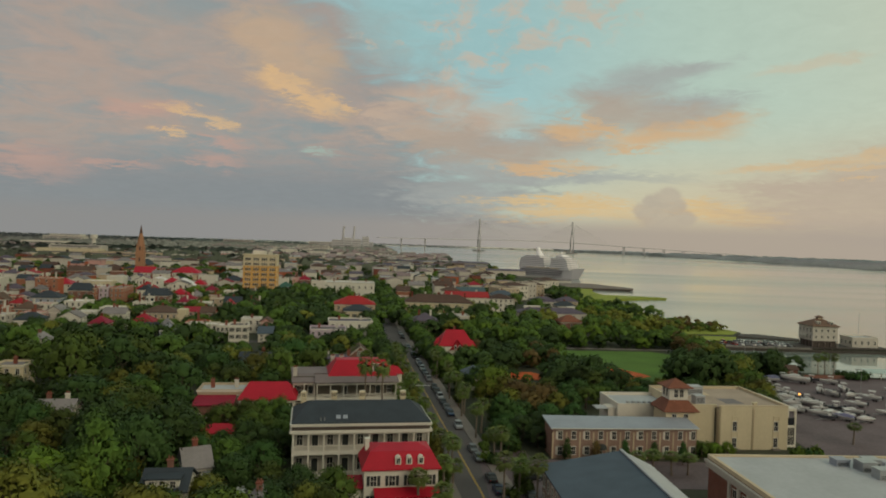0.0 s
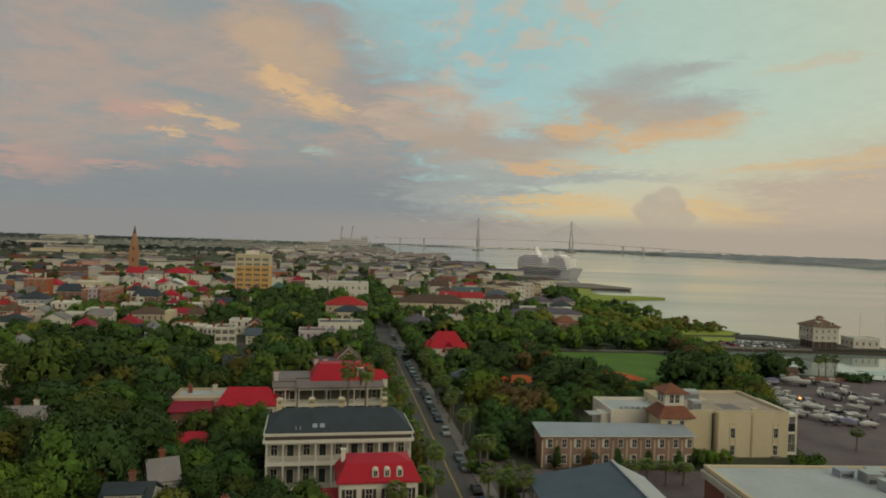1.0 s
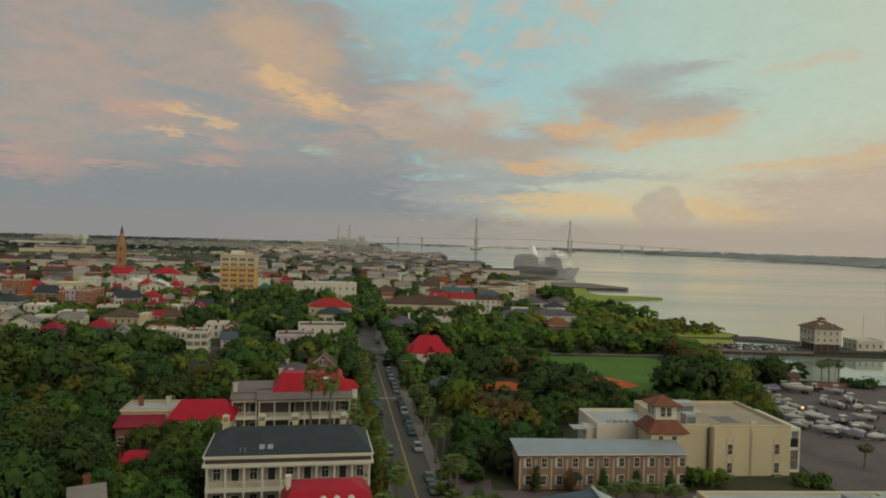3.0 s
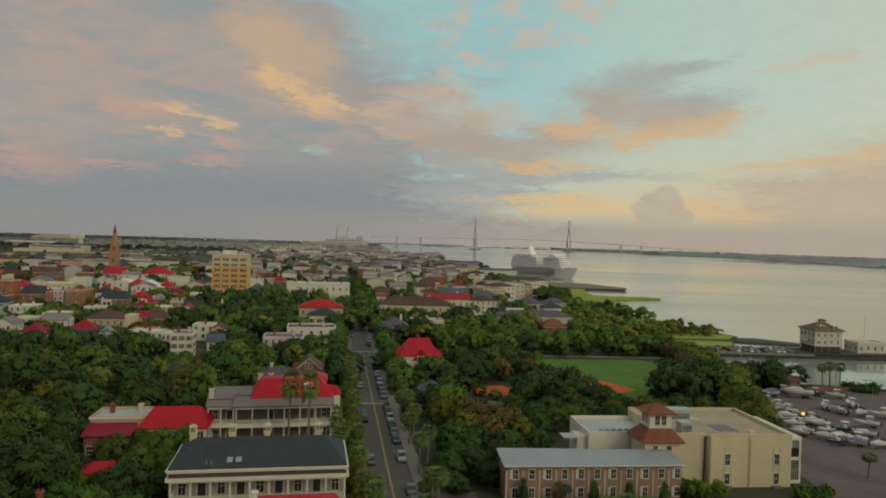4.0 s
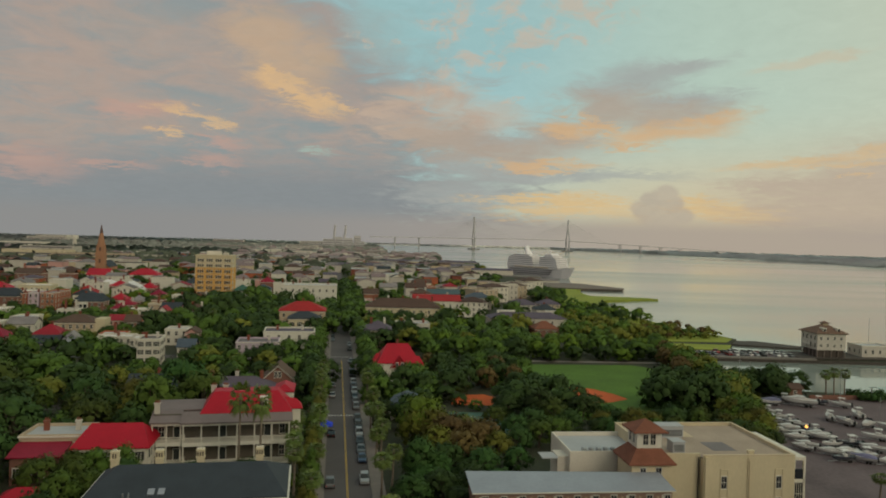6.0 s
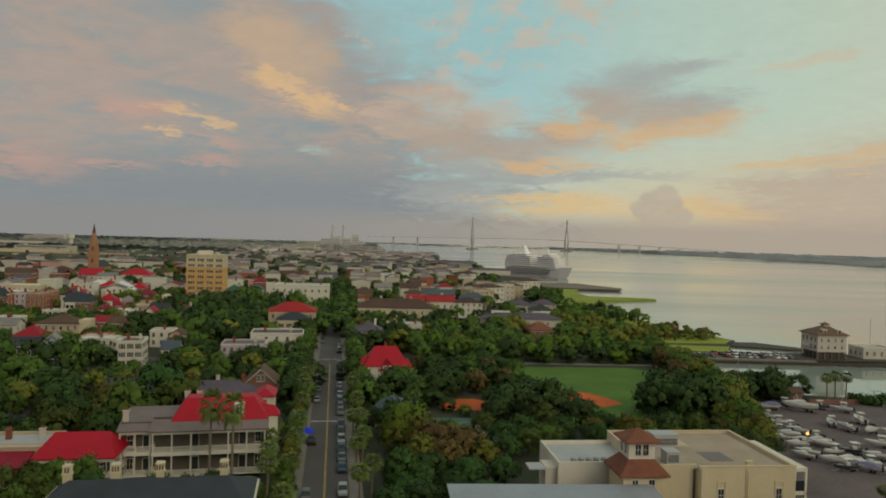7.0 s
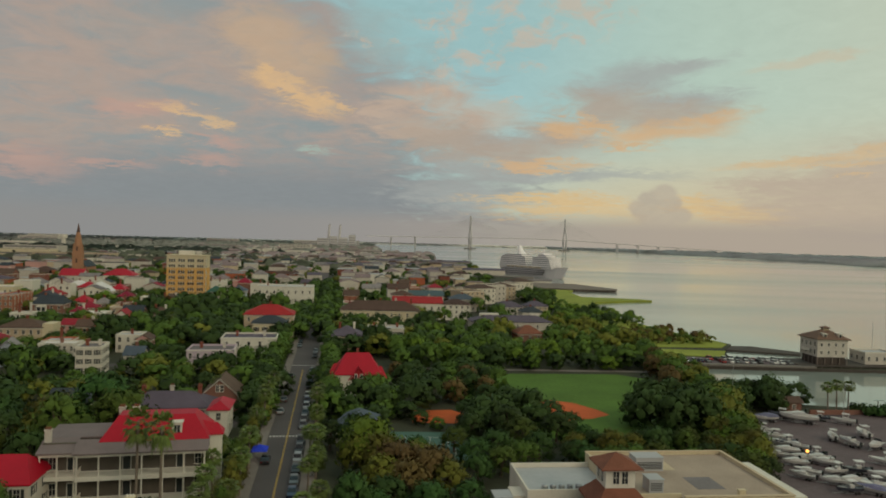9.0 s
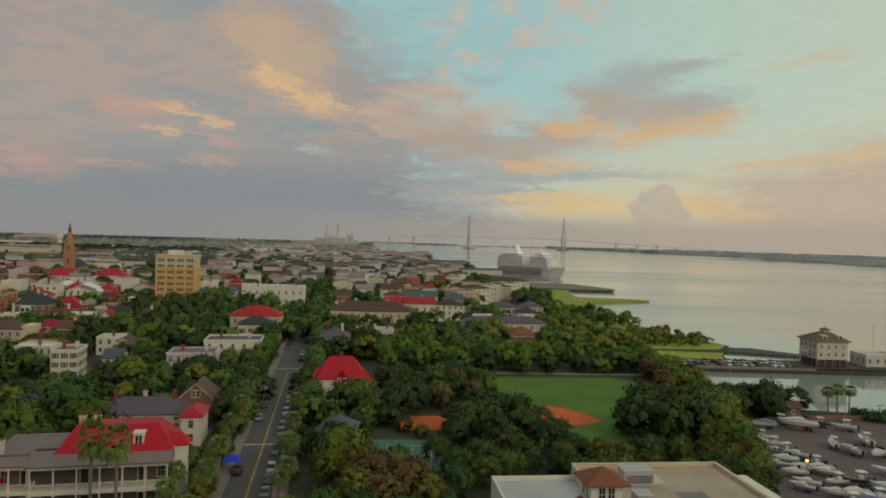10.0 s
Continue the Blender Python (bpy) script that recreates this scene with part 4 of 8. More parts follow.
def near_left_houses():
    e = house(-46.6, 110.6, 6.6, 8.4, 5.6, "gable_x", 2.4, WHITE, SLATE, "white cottage with dark slate roof and dormer", 9, 3, 2, 1, 1)
    part("dormer", boxes((0.6, 5.6, 0.4, 4.0, 5.8, 7.4)), WHITE, e)
    part("dormer_roof", boxes((0.3, 5.9, 0.1, 4.2, 7.4, 7.6)), SLATE, e)
    for x in (1.5, 3.1, 4.7):
        add_window(e, pose(x, 0.397, 6.1), 0.8, 1.0)
    house(-44.5, 124.0, 4.4, 6, 4.8, "gable_x", 3.0, BLUEGREY, GREY_ROOF, "grey-roofed cottage among trees", 30, 1, 2, 2, 1)
    house(-33.5, 117.5, 7.8, 3.6, 2.8, "shed", 0.5, TAN, PALE_ROOF, "long low outbuilding with pale roof", 9, 3, 0, 1, 0, cornice=False)
    house(-30.0, 104.0, 6, 7, 5.0, "gable_y", 2.4, WHITE, GREY_ROOF, "white cottage with grey roof among trees", 9, 2, 2, 1, 1)
    house(-73.0, 117.5, 6, 6, 3.8, "gable_x", 2.4, STUCCO, GREY_ROOF, "cottage with weathered grey roof among trees", 9, 2, 2, 1, 1)
    house(-91.0, 158.0, 8, 7, 4.6, "gable_x", 2.6, STUCCO, GREY_ROOF, "grey-roofed house with brick chimneys", 9, 3, 2, 2, 2)
    house(-80.0, 153.0, 7, 5, 3.2, "gable_x", 2.0, BRICK, RUST_TILE, "low house with rusty tiled roof", 9, 3, 2, 1, 0, cornice=False)


def club_house():
    """The cream two-storey building with a brick wing and a small tiled tower."""
    m = pose(56.4, 161.6, 0, 0, 0, 6.0)
    e = empty("club_building", m, "cream stucco club building with brick wing and tiled tower", "building")
    FOOT.append((m.inverted(), 27, 28))
    FOOT.append(((m @ pose(-35, -1, 0)).inverted(), 36, 22))
    H = 9.9
    part("wall", boxes((0.0, 7.9, 3.0, 23.5, -0.5, H - 0.4), (8.0, 24.8, 1.6, 23.5, -0.5, H - 0.4), (8.2, 8.9, 1.35, 1.6, 0, H), (16.0, 16.5, 1.45, 1.6, 0, H)), CREAM, e)
    t = 0.35
    part("parapet", boxes((8.0, 24.8, 1.6, 1.6 + t, H - 0.4, H + 0.25), (24.8 - t, 24.8, 1.6 + t, 23.5, H - 0.4, H + 0.25), (0, 24.8 - t, 23.5 - t, 23.5, H - 0.4, H + 0.25), (0, t, 3.0, 23.5 - t, H - 0.4, H + 0.25), (t, 8.0, 3.0, 3.0 + t, H - 0.4, H + 0.25)), CREAM, e)
    part("coping", boxes((7.9, 24.9, 1.5, 1.6 + t + 0.1, H + 0.25, H + 0.37), (24.8 - t - 0.1, 24.9, 1.6 + t + 0.1, 23.6, H + 0.25, H + 0.37), (-0.1, 24.7 - t, 23.5 - t - 0.1, 23.6, H + 0.25, H + 0.37)), TAN, e)
    part("roof", boxes((t, 8.0, 3.4, 23.5 - t, H - 0.5, H - 0.25), (8.0, 24.8 - t, 1.95, 23.5 - t, H - 0.5, H - 0.25)), GRAVEL_ROOF, e, "tan gravel roof")
    part("roof_patch", boxes((12.0, 16.5, 6.0, 11.5, H - 0.25, H - 0.235)), GREY_ROOF, e, "grey patch on the gravel roof")
    part("roof_patch", boxes((9.5, 12.5, 15.0, 20.0, H - 0.25, H - 0.235)), TAN, e, "pale patch on the gravel roof")
    for x, y, sx, sy, sz in ((3.8, 4.8, 2.2, 2.6, 1.9), (5.6, 14.5, 4.6, 3.0, 2.1), (16.6, 2.4, 1.0, 0.6, 1.0)):
        u = part("roof_unit", boxes((x, x + sx, y, y + sy, H - 0.25, H - 0.25 + sz), (x - 0.1, x + sx + 0.1, y - 0.1, y + sy + 0.1, H - 0.25 + sz, H - 0.12 + sz)), PALE_ROOF if sz > 1.2 else CREAM, e, "grey metal roof unit")
        if sz > 1.2:
            part("louvre", boxes(*[(x + 0.2, x + sx - 0.2, y - 0.04, y, H + 0.1 + i * 0.25, H + 0.22 + i * 0.25) for i in range(5)]), SHUTTER, u)
    part("drain_pipe", boxes((7.6, 7.75, 2.8, 2.98, 0, H - 0.5)), DARKTRIM, e)
    part("drain_pipe", boxes((16.25, 16.36, 1.3, 1.44, 0, H - 0.5)), TAN, e)
    for x in (11.8, 21.9):
        part("blind_panel", boxes((x - 0.75, x - 0.62, 1.5, 1.6, 0.4, 7.6), (x + 0.62, x + 0.75, 1.5, 1.6, 0.4, 7.6), (x - 0.75, x + 0.75, 1.5, 1.6, 7.6, 7.8)), CREAM, e)
        for z in (0.6, 4.4):
            add_window(e, pose(x - 0.05, 1.595, z), 0.95, 2.1)
        part("step", boxes((x - 1.0, x + 0.9, 0.7, 1.59, -0.1, 0.3)), STONE, e)
    # white porch on the east side
    part("porch_wall", boxes((24.82, 28.2, 3.6, 4.0, -0.5, 0.6), (24.82, 28.2, 3.6, 20.0, 4.6, 5.2), (24.82, 28.2, 3.6, 20.0, 8.6, 9.2), (24.82, 25.9, 3.6, 4.0, 0.6, 8.6), (27.8, 28.2, 3.6, 4.0, 0.6, 8.6)), WHITE, e)
    for i in range(5):
        part("porch_column", boxes((27.8, 28.2, 6.6 + 3.2 * i, 7.0 + 3.2 * i, 0, 8.6)), WHITE, e)
    part("porch_glazing", boxes((25.9, 27.8, 3.75, 3.85, 0.6, 4.6), (25.9, 27.8, 3.75, 3.85, 5.2, 7.0)), GLASS, e)
    part("glazing_bars", boxes(*[(26.2 + 0.4 * i, 26.27 + 0.4 * i, 3.68, 3.75, 0.6, 4.6) for i in range(4)], (25.9, 27.8, 3.69, 3.75, 2.5, 2.6)), WHITE, e)
    # the tower
    part("tower_wall", boxes((-5.0, 2.0, 1.4, 8.2, 5.0, 9.3)), CREAM, e)
    part("tower_wall", boxes((-3.7, 0.7, 2.7, 6.9, 10.8, 14.2)), WHITE, e)
    bm = bmesh.new()
    lo = [(-5.7, 0.7, 9.0), (2.7, 0.7, 9.0), (2.7, 8.9, 9.0), (-5.7, 8.9, 9.0)]
    hi = [(-3.6, 2.8, 11.3), (0.6, 2.8, 11.3), (0.6, 6.8, 11.3), (-3.6, 6.8, 11.3)]
    solid(bm, [[lo[i], lo[(i + 1) % 4], hi[(i + 1) % 4], hi[i]] for i in range(4)], 0.25)
    part("skirt_roof", bm, RUST_TILE, e, "rust-coloured tiled skirt roof")
    bm = bmesh.new()
    top = (-1.5, 4.8, 15.9)
    lo = [(-4.6, 1.8, 14.15), (1.6, 1.8, 14.15), (1.6, 7.8, 14.15), (-4.6, 7.8, 14.15)]
    solid(bm, [[lo[i], lo[(i + 1) % 4], top] for i in range(4)], 0.2)
    part("tower_roof", bm, RUST_TILE, e, "rust-coloured tiled pyramid roof")
    for x in (-2.15, -0.85):
        add_window(e, pose(x, 2.697, 11.8), 0.9, 1.8)
    for x in (-3.0, -0.2):
        add_window(e, pose(x, 1.397, 6.5), 0.95, 1.7)
    for y in (3.9, 5.6):
        add_window(e, pose(-3.7, 9.6 - y, 0, 0, 0, -90) @ pose(0, -0.003, 11.8), 0.85, 1.8)
    # the brick wing
    part("wing_wall", boxes((-33.0, -0.6, -5.0, 2.0, -0.5, 6.7)), BRICK_DUSTY, e)
    bm = bmesh.new()
    solid(bm, [[(-33.6, -5.6, 6.7), (-0.2, -5.6, 6.7), (-0.2, 1.3, 7.5), (-33.6, 2.4, 7.6)]], 0.2)
    part("wing_roof", bm, METAL_ROOF, e, "grey standing-seam metal roof")
    part("roof_seam", boxes(*[(-33.0 + 1.2 * i, -32.94 + 1.2 * i, -5.5, -5.0, 6.72, 6.78) for i in range(27)]), METAL_ROOF, e)
    part("gutter", boxes((-33.6, -0.2, -5.72, -5.6, 6.55, 6.72)), WHITE, e)
    for i in range(11):
        x = -31.4 + i * 3.0
        for z in (0.9, 4.2):
            add_window(e, pose(x, -5.003, z), 0.9, 1.7)
        part("pilaster", boxes((x - 1.75, x - 1.45, -5.12, -5.0, 0, 5.7)), TAN, e)
        if i % 2 == 0:
            for z in (0.9, 4.2):
                part("shutter_panel", boxes((x - 0.95, x - 0.56, -5.05, -5.0, z, z + 1.7)), WHITE, e)
    bm = bmesh.new()
    tube(bm, [(-22.5, -5.9, 2.4, 1.3), (-22.5, -5.9, 2.9, 1.2), (-22.5, -5.9, 3.3, 0.8), (-22.5, -5.9, 3.5, 0.1)], 10)
    part("awning", bm, SHUTTER, e, "dark domed canopy over the entrance")
    # rear flat-roofed block
    part("block_wall", boxes((-13.6, -0.02, 9.0, 22.0, -0.5, 7.9)), STUCCO, e)
    part("block_parapet", boxes((-13.6, -0.02, 9.0, 9.3, 7.9, 8.8), (-13.6, -13.3, 9.3, 22, 7.9, 8.8), (-13.3, -0.02, 21.7, 22, 7.9, 8.8)), STUCCO, e)
    part("block_roof", boxes((-13.3, -0.02, 9.3, 21.7, 7.9, 8.05)), PALE_ROOF, e, "pale membrane roof")
    for i in range(6):
        bm = bmesh.new()
        tube(bm, [(-10.6 + 1.35 * i, 10.4, 8.05, 0.5), (-10.6 + 1.35 * i, 10.4, 9.0, 0.52), (-10.6 + 1.35 * i, 10.4, 9.2, 0.35)], 10)
        part("roof_fan", bm, STEEL, e, "round metal roof fan")
    part("stair_head", boxes((-15.6, -13.62, 10.0, 14.0, -0.5, 7.6)), STUCCO, e)
    part("stair_head_roof", boxes((-18.5, -15.62, 9.6, 13.0, 7.3, 7.5)), PALE_ROOF, e)


def near_right_halls():
    """The brick hall under a blue slate roof, and the flat-roofed hall beside it."""
    m = pose(21.4, 72.4, 0, 0, 0, 4.0)
    e = empty("hall", m, "long brick hall with blue slate roof and pale verge", "building")
    FOOT.append((m.inverted(), 20, 52))
    w, d, h = 19.0, 52.0, 7.6
    part("wall", boxes((0, w, 0, d, -0.5, h)), BRICK_BROWN, e)
    bm = bmesh.new()
    solid(bm, [[(w + 0.5, -0.5, h), (w + 0.5, d + 0.5, h), (w - 5.2, d + 0.2, h + 2.7), (w - 5.2, -0.5, h + 2.7)], [(-0.5, d + 0.5, h), (-0.5, -0.5, h), (w - 5.2, -0.5, h + 2.7), (w - 5.2, d + 0.2, h + 2.7)],
               [(w + 0.5, d + 0.5, h), (-0.5, d + 0.5, h), (w - 5.2, d + 0.2, h + 2.7)]], 0.25)
    part("roof", bm, SLATE_BLUE, e)
    part("verge", boxes((w - 5.45, w - 4.95, -0.5, d + 0.3, h + 2.72, h + 2.98)), PALE_ROOF, e, "pale metal ridge flashing")
    bm = bmesh.new()
    solid(bm, [[(w - 4.9, -0.5, h + 2.62), (w + 0.5, -0.5, h + 0.06), (w + 0.5, d + 0.5, h + 0.06), (w - 4.9, d + 0.2, h + 2.62)]], 0.04)
    part("roof_slope", bm, PALE_ROOF, e, "pale metal east roof slope")
    part("cornice", boxes((-0.3, -0.002, -0.3, d + 0.3, h - 0.5, h - 0.1), (0, w, d, d + 0.3, h - 0.5, h - 0.1)), WHITE, e)
    for i in range(17):
        for z in (1.2, 4.4):
            add_window(e, pose(0, d, 0, 0, 0, -90) @ pose(1.5 + i * 3.0, -0.003, z), 1.05, 1.9)
    for i in range(5):
        add_window(e, pose(w, d, 0, 0, 0, 180) @ pose(2.0 + i * 3.6, -0.003, 4.4), 1.05, 1.9)
    m = pose(52.4, 70.8, 0, 0, 0, 4.0)
    e = empty("hall", m, "brick hall with broad pale flat roof and white cornice", "building")
    FOOT.append((m.inverted(), 52, 58))
    w, d, h = 52.0, 58.0, 8.6
    part("wall", boxes((0, w, 0, d, -0.5, h)), BRICK, e)
    part("roof", boxes((0.4, w - 0.4, 0.4, d - 0.4, h + 0.02, h + 0.3)), PALE_ROOF, e, "pale membrane roof with dark stains")
    t = 0.45
    part("parapet", boxes((-0.2, t, -0.2, d + 0.2, h - 0.1, h + 0.6), (t, w, d - t, d + 0.2, h - 0.1, h + 0.6), (w - t, w + 0.2, 0, d - t, h - 0.1, h + 0.6)), TAN, e)
    part("cornice", boxes((-0.75, -0.21, -0.2, d + 0.2, h - 0.7, h - 0.2), (-0.5, -0.01, -0.2, d + 0.2, h - 1.5, h - 0.72)), STUCCO, e)
    for i in range(16):
        part("pilaster", boxes((-0.35, -0.01, d - 8.6 - i * 3.2, d - 7.9 - i * 3.2, 0, h - 1.5)), STUCCO, e)
        add_window(e, pose(0, d, 0, 0, 0, -90) @ pose(9.9 + i * 3.2, -0.003, 3.6), 1.3, 2.6)
    for x, y, sx, sy, sz in ((20.5, 52.5, 2.4, 2.2, 1.1), (23.2, 49.5, 2.6, 2.6, 1.6), (25.8, 52.0, 2.6, 2.4, 1.3), (23.4, 45.5, 2.6, 2.2, 1.6), (29.0, 53.0, 0.8, 0.8, 0.6), (30.6, 48.0, 2.0, 2.0, 1.0), (29.5, 51.0, 1.0, 1.0, 0.9)):
        u = part("roof_unit", boxes((x, x + sx, y, y + sy, h + 0.3, h + 0.3 + sz), (x - 0.1, x + sx + 0.1, y - 0.1, y + sy + 0.1, h + 0.3 + sz, h + 0.42 + sz)), STEEL if sz > 1.2 else METAL_ROOF, e, "grey metal roof unit")
        if sx > 1.5:
            part("louvre", boxes(*[(x + 0.2, x + sx - 0.2, y - 0.04, y, h + 0.5 + i * 0.2, h + 0.6 + i * 0.2) for i in range(3)]), SHUTTER, u)


def harbour_house():
    """The square cream house on the quay, with a brown hipped roof and cupola."""
    m = pose(178.8, 341.0, 1.2, 0, 0, 3.0)
    w, d, h = 12.4, 12.2, 9.2
    e = empty("harbour_house", m, "cream two-storey quay house with brown hip roof and cupola", "building")
    FOOT.append((m.inverted(), w, d))
    part("wall", boxes((0, w, 0, d, 2.5, h)), STUCCO, e)
    # solid dark box stands for the shade between the posts
    part("undercroft", boxes((0.5, w - 0.5, 0.5, d - 0.5, -0.5, 2.49)), DARKTRIM, e, "undercroft filled by a dark box for its shade")
    for i in range(5):
        part("column", boxes((i * (w - 0.3) / 4, i * (w - 0.3) / 4 + 0.3, 0.0, 0.3, -0.5, 2.49)), TIMBER, e, "dark timber post")
        part("column", boxes((0.0, 0.3, 0.55 + i * (d - 1.2) / 4, 0.85 + i * (d - 1.2) / 4, -0.5, 2.49)), TIMBER, e, "dark timber post")
    part("cornice", boxes((-0.4, w + 0.4, -0.4, d + 0.4, h, h + 0.3)), WHITE, e)
    part("roof", roof_bm("hip", w, d, h + 0.5, 3.2, 0.9, 0.25, 5.6), TILE_BROWN, e)
    part("cupola", boxes((5.5, 7.7, 5.3, 7.3, h + 2.8, h + 4.3)), CREAM, e)
    bm = bmesh.new()
    lo, top = [(4.9, 4.7, h + 4.3), (8.3, 4.7, h + 4.3), (8.3, 7.9, h + 4.3), (4.9, 7.9, h + 4.3)], (6.6, 6.3, h + 5.2)
    solid(bm, [[lo[i], lo[(i + 1) % 4], top] for i in range(4)], 0.15)
    part("cupola_roof", bm, TILE_BROWN, e)
    for x in (3.4, 9.6):
        o = part("dormer", boxes((x - 0.7, x + 0.7, 0.6, 3.4, h + 1.0, h + 2.4), (x - 0.9, x + 0.9, 0.4, 3.4, h + 2.4, h + 2.6)), WHITE, e)
        part("pane", boxes((x - 0.45, x + 0.45, 0.57, 0.6, h + 1.2, h + 2.2)), GLASS, o)
    for z in (3.6, 6.6):
        for i in range(4):
            add_window(e, pose(1.6 + i * 2.95, -0.003, z + 0.2), 0.9, 1.25)
        for i in range(4):
            add_window(e, pose(0, d, 0, 0, 0, -90) @ pose(1.5 + i * 3.0, -0.003, z), 1.0, 1.7)
    part("balcony", boxes((-1.3, -0.02, 3.5, 9.5, 4.3, 4.5), (-1.3, -1.2, 3.5, 9.5, 4.5, 5.5)), WHITE, e)
    bm = bmesh.new()
    prism(bm, [(-8.0, -3.0), (w + 26, -3.0), (w + 26, 15), (-8.0, 15)], -0.9, -0.5)
    part("deck", bm, DARK_STONE, e, "dark timber quay deck")
    for i in range(12):
        bm = bmesh.new()
        tube(bm, [(0.5 + i * 4.0, -2.6, -3.4, 0.25), (0.5 + i * 4.0, -2.6, -0.9, 0.25)], 6)
        part("pile", bm, TIMBER, e)
    house(200.0, 344.5, 13, 10, 4.6, "flat", 0.5, STUCCO, PALE_ROOF, "low pale annexe on the quay", 3, 4, 3, 1, 0, side_face="left", base=0.7)
    p = part("flag_pole", boxes((0, 0.12, 0, 0.12, 0, 12)), STEEL)
    p.matrix_basis = pose(206, 350, 4.9)
    tagged(p, "thin grey flag pole on the quay annexe", "flag pole")


white_mansion()
red_dormer_house()
red_piazza_house()
brick_gable_house()
long_red_house()
near_left_houses()
club_house()
near_right_halls()
harbour_house()

# ---- the town ----


def mid_town():
    """Houses of the middle distance that can be told apart."""
    e = house(-0.6, 262.0, 16.2, 13, 7.6, "hip", 5.6, WHITE, RED_ROOF, "house with very steep bright red roof and dormers", 9, 5, 3, 1, 1, over=0.6, frac=4.4)
    e.scale = (0.78, 0.85, 0.95)
    part("wing_wall", boxes((-2.6, -0.01, 2.5, 10.0, -0.5, 6.0)), WHITE, e)
    part("wing_wall", boxes((16.51, 18.6, 3.0, 10.0, -0.5, 5.8)), WHITE, e)
    bm = bmesh.new()
    solid(bm, [[(-3.2, 2.0, 5.8), (4.0, 2.0, 5.8), (5.0, 6.2, 10.0), (-0.6, 6.2, 10.0)], [(-3.2, 10.5, 5.8), (-3.2, 2.0, 5.8), (-0.6, 6.2, 10.0)], [(4.0, 10.5, 5.8), (-3.2, 10.5, 5.8), (-0.6, 6.2, 10.0), (5.0, 6.2, 10.0)]], 0.2)
    part("wing_roof", bm, RED_ROOF, e)
    bm = bmesh.new()
    solid(bm, [[(13.0, 2.6, 5.7), (19.2, 2.6, 5.7), (17.2, 6.4, 9.0), (12.0, 6.4, 9.0)], [(19.2, 2.6, 5.7), (19.2, 10.5, 5.7), (17.2, 6.4, 9.0)]], 0.2)
    part("wing_roof", bm, RED_ROOF, e)
    bm = bmesh.new()
    solid(bm, [[(4.6, -0.9, 6.1), (8.3, -0.9, 10.0), (8.3, 5.0, 10.0), (4.6, 5.0, 6.1)], [(8.3, -0.9, 10.0), (12.0, -0.9, 6.1), (12.0, 5.0, 6.1), (8.3, 5.0, 10.0)]], 0.2)
    part("cross_gable_roof", bm, RED_ROOF, e)
    bm = bmesh.new()
    f = [bm.verts.new(p) for p in ((5.2, -0.55, 6.1), (11.4, -0.55, 6.1), (8.3, -0.55, 9.4), (5.2, 3, 6.1), (11.4, 3, 6.1), (8.3, 3, 9.4))]
    for k in ((0, 1, 2), (5, 4, 3), (0, 3, 4, 1), (1, 4, 5, 2), (2, 5, 3, 0)):
        bm.faces.new([f[n] for n in k])
    part("gable_wall", bm, RED_DULL, e, "red shingled gable front")
    for x in (7.3, 9.3):
        o = part("dormer", boxes((x - 0.6, x + 0.6, -0.75, -0.56, 6.3, 7.9)), WHITE, e, "white gable window")
        part("pane", boxes((x - 0.4, x + 0.4, -0.79, -0.76, 6.5, 7.7)), GLASS, o)
    house(-13.4, 340.0, 11.4, 12, 7.2, "hip", 3.4, TAN, PURPLE_ROOF, "tan house with purple slate hip roof", 6, 3, 3, 2, 2)
    house(-1.0, 358.0, 15, 11, 8.0, "flat", 0.5, STUCCO, PALE_ROOF, "pale flat-roofed house with brick chimneys", 6, 5, 2, 2, 3, True)
    e = house(-21.9, 425.0, 40.5, 15, 8.6, "hip", 4.4, CREAM, BROWN_ROOF, "long cream terrace with brown hip roof", 4, 10, 4, 2, 5)
    house(30.6, 464.0, 16.4, 14, 9.2, "hip", 2.6, WHITE, BROWN_ROOF, "tall white house with brown roof", 5, 5, 4, 3, 0)
    house(2.8, 462.0, 28, 16, 9.4, "gable_x", 3.2, WHITE, RED_DULL, "long house with red metal roof", 5, 7, 4, 2, 2)
    house(8.0, 520.0, 24, 14, 9.0, "gable_x", 3.0, STUCCO, TEAL_ROOF, "long house with teal metal roof", 6, 6, 3, 2, 0)
    house(36.0, 512.0, 17, 12, 8.0, "hip", 3.0, STUCCO, SLATE_BLUE, "pale stucco house with blue slate roof", 5, 4, 3, 2, 1)
    house(-56.0, 369.0, 21, 15, 11.2, "hip", 3.8, TAN, RED_DULL, "ochre house with deep red hip roof", 9, 5, 4, 3, 1)
    house(-49.6, 358.2, 14, 10, 9.0, "hip", 2.8, CREAM, SLATE, "cream house with dark hip roof", 9, 4, 3, 2, 0, True)
    house(-79.0, 479.0, 33.0, 20, 15.2, "flat", 0.6, WHITE, PALE_ROOF, "large white flat-roofed building", 8, 8, 5, 3, 3)
    e = house(-85.6, 284.6, 7.6, 11, 9.0, "flat", 0.6, STUCCO, GREY_ROOF, "tall cream house with black shutters and flat roof", 13, 3, 4, 3, 2, True, ww=0.8)
    house(-55.2, 297.0, 15, 12, 7.0, "flat", 0.5, LILAC, GREY_ROOF, "low lilac row with grey flat roofs", 10, 6, 4, 2, 2)
    house(-51.5, 322.0, 20, 14, 7.6, "flat", 0.5, WHITE, PURPLE_ROOF, "white row house with dark roof", 10, 5, 4, 2, 2)
    house(-82.3, 321.0, 5.2, 8, 6.4, "gable_y", 1.9, PINK, BROWN_ROOF, "small pink gabled house", 10, 2, 2, 1, 0)
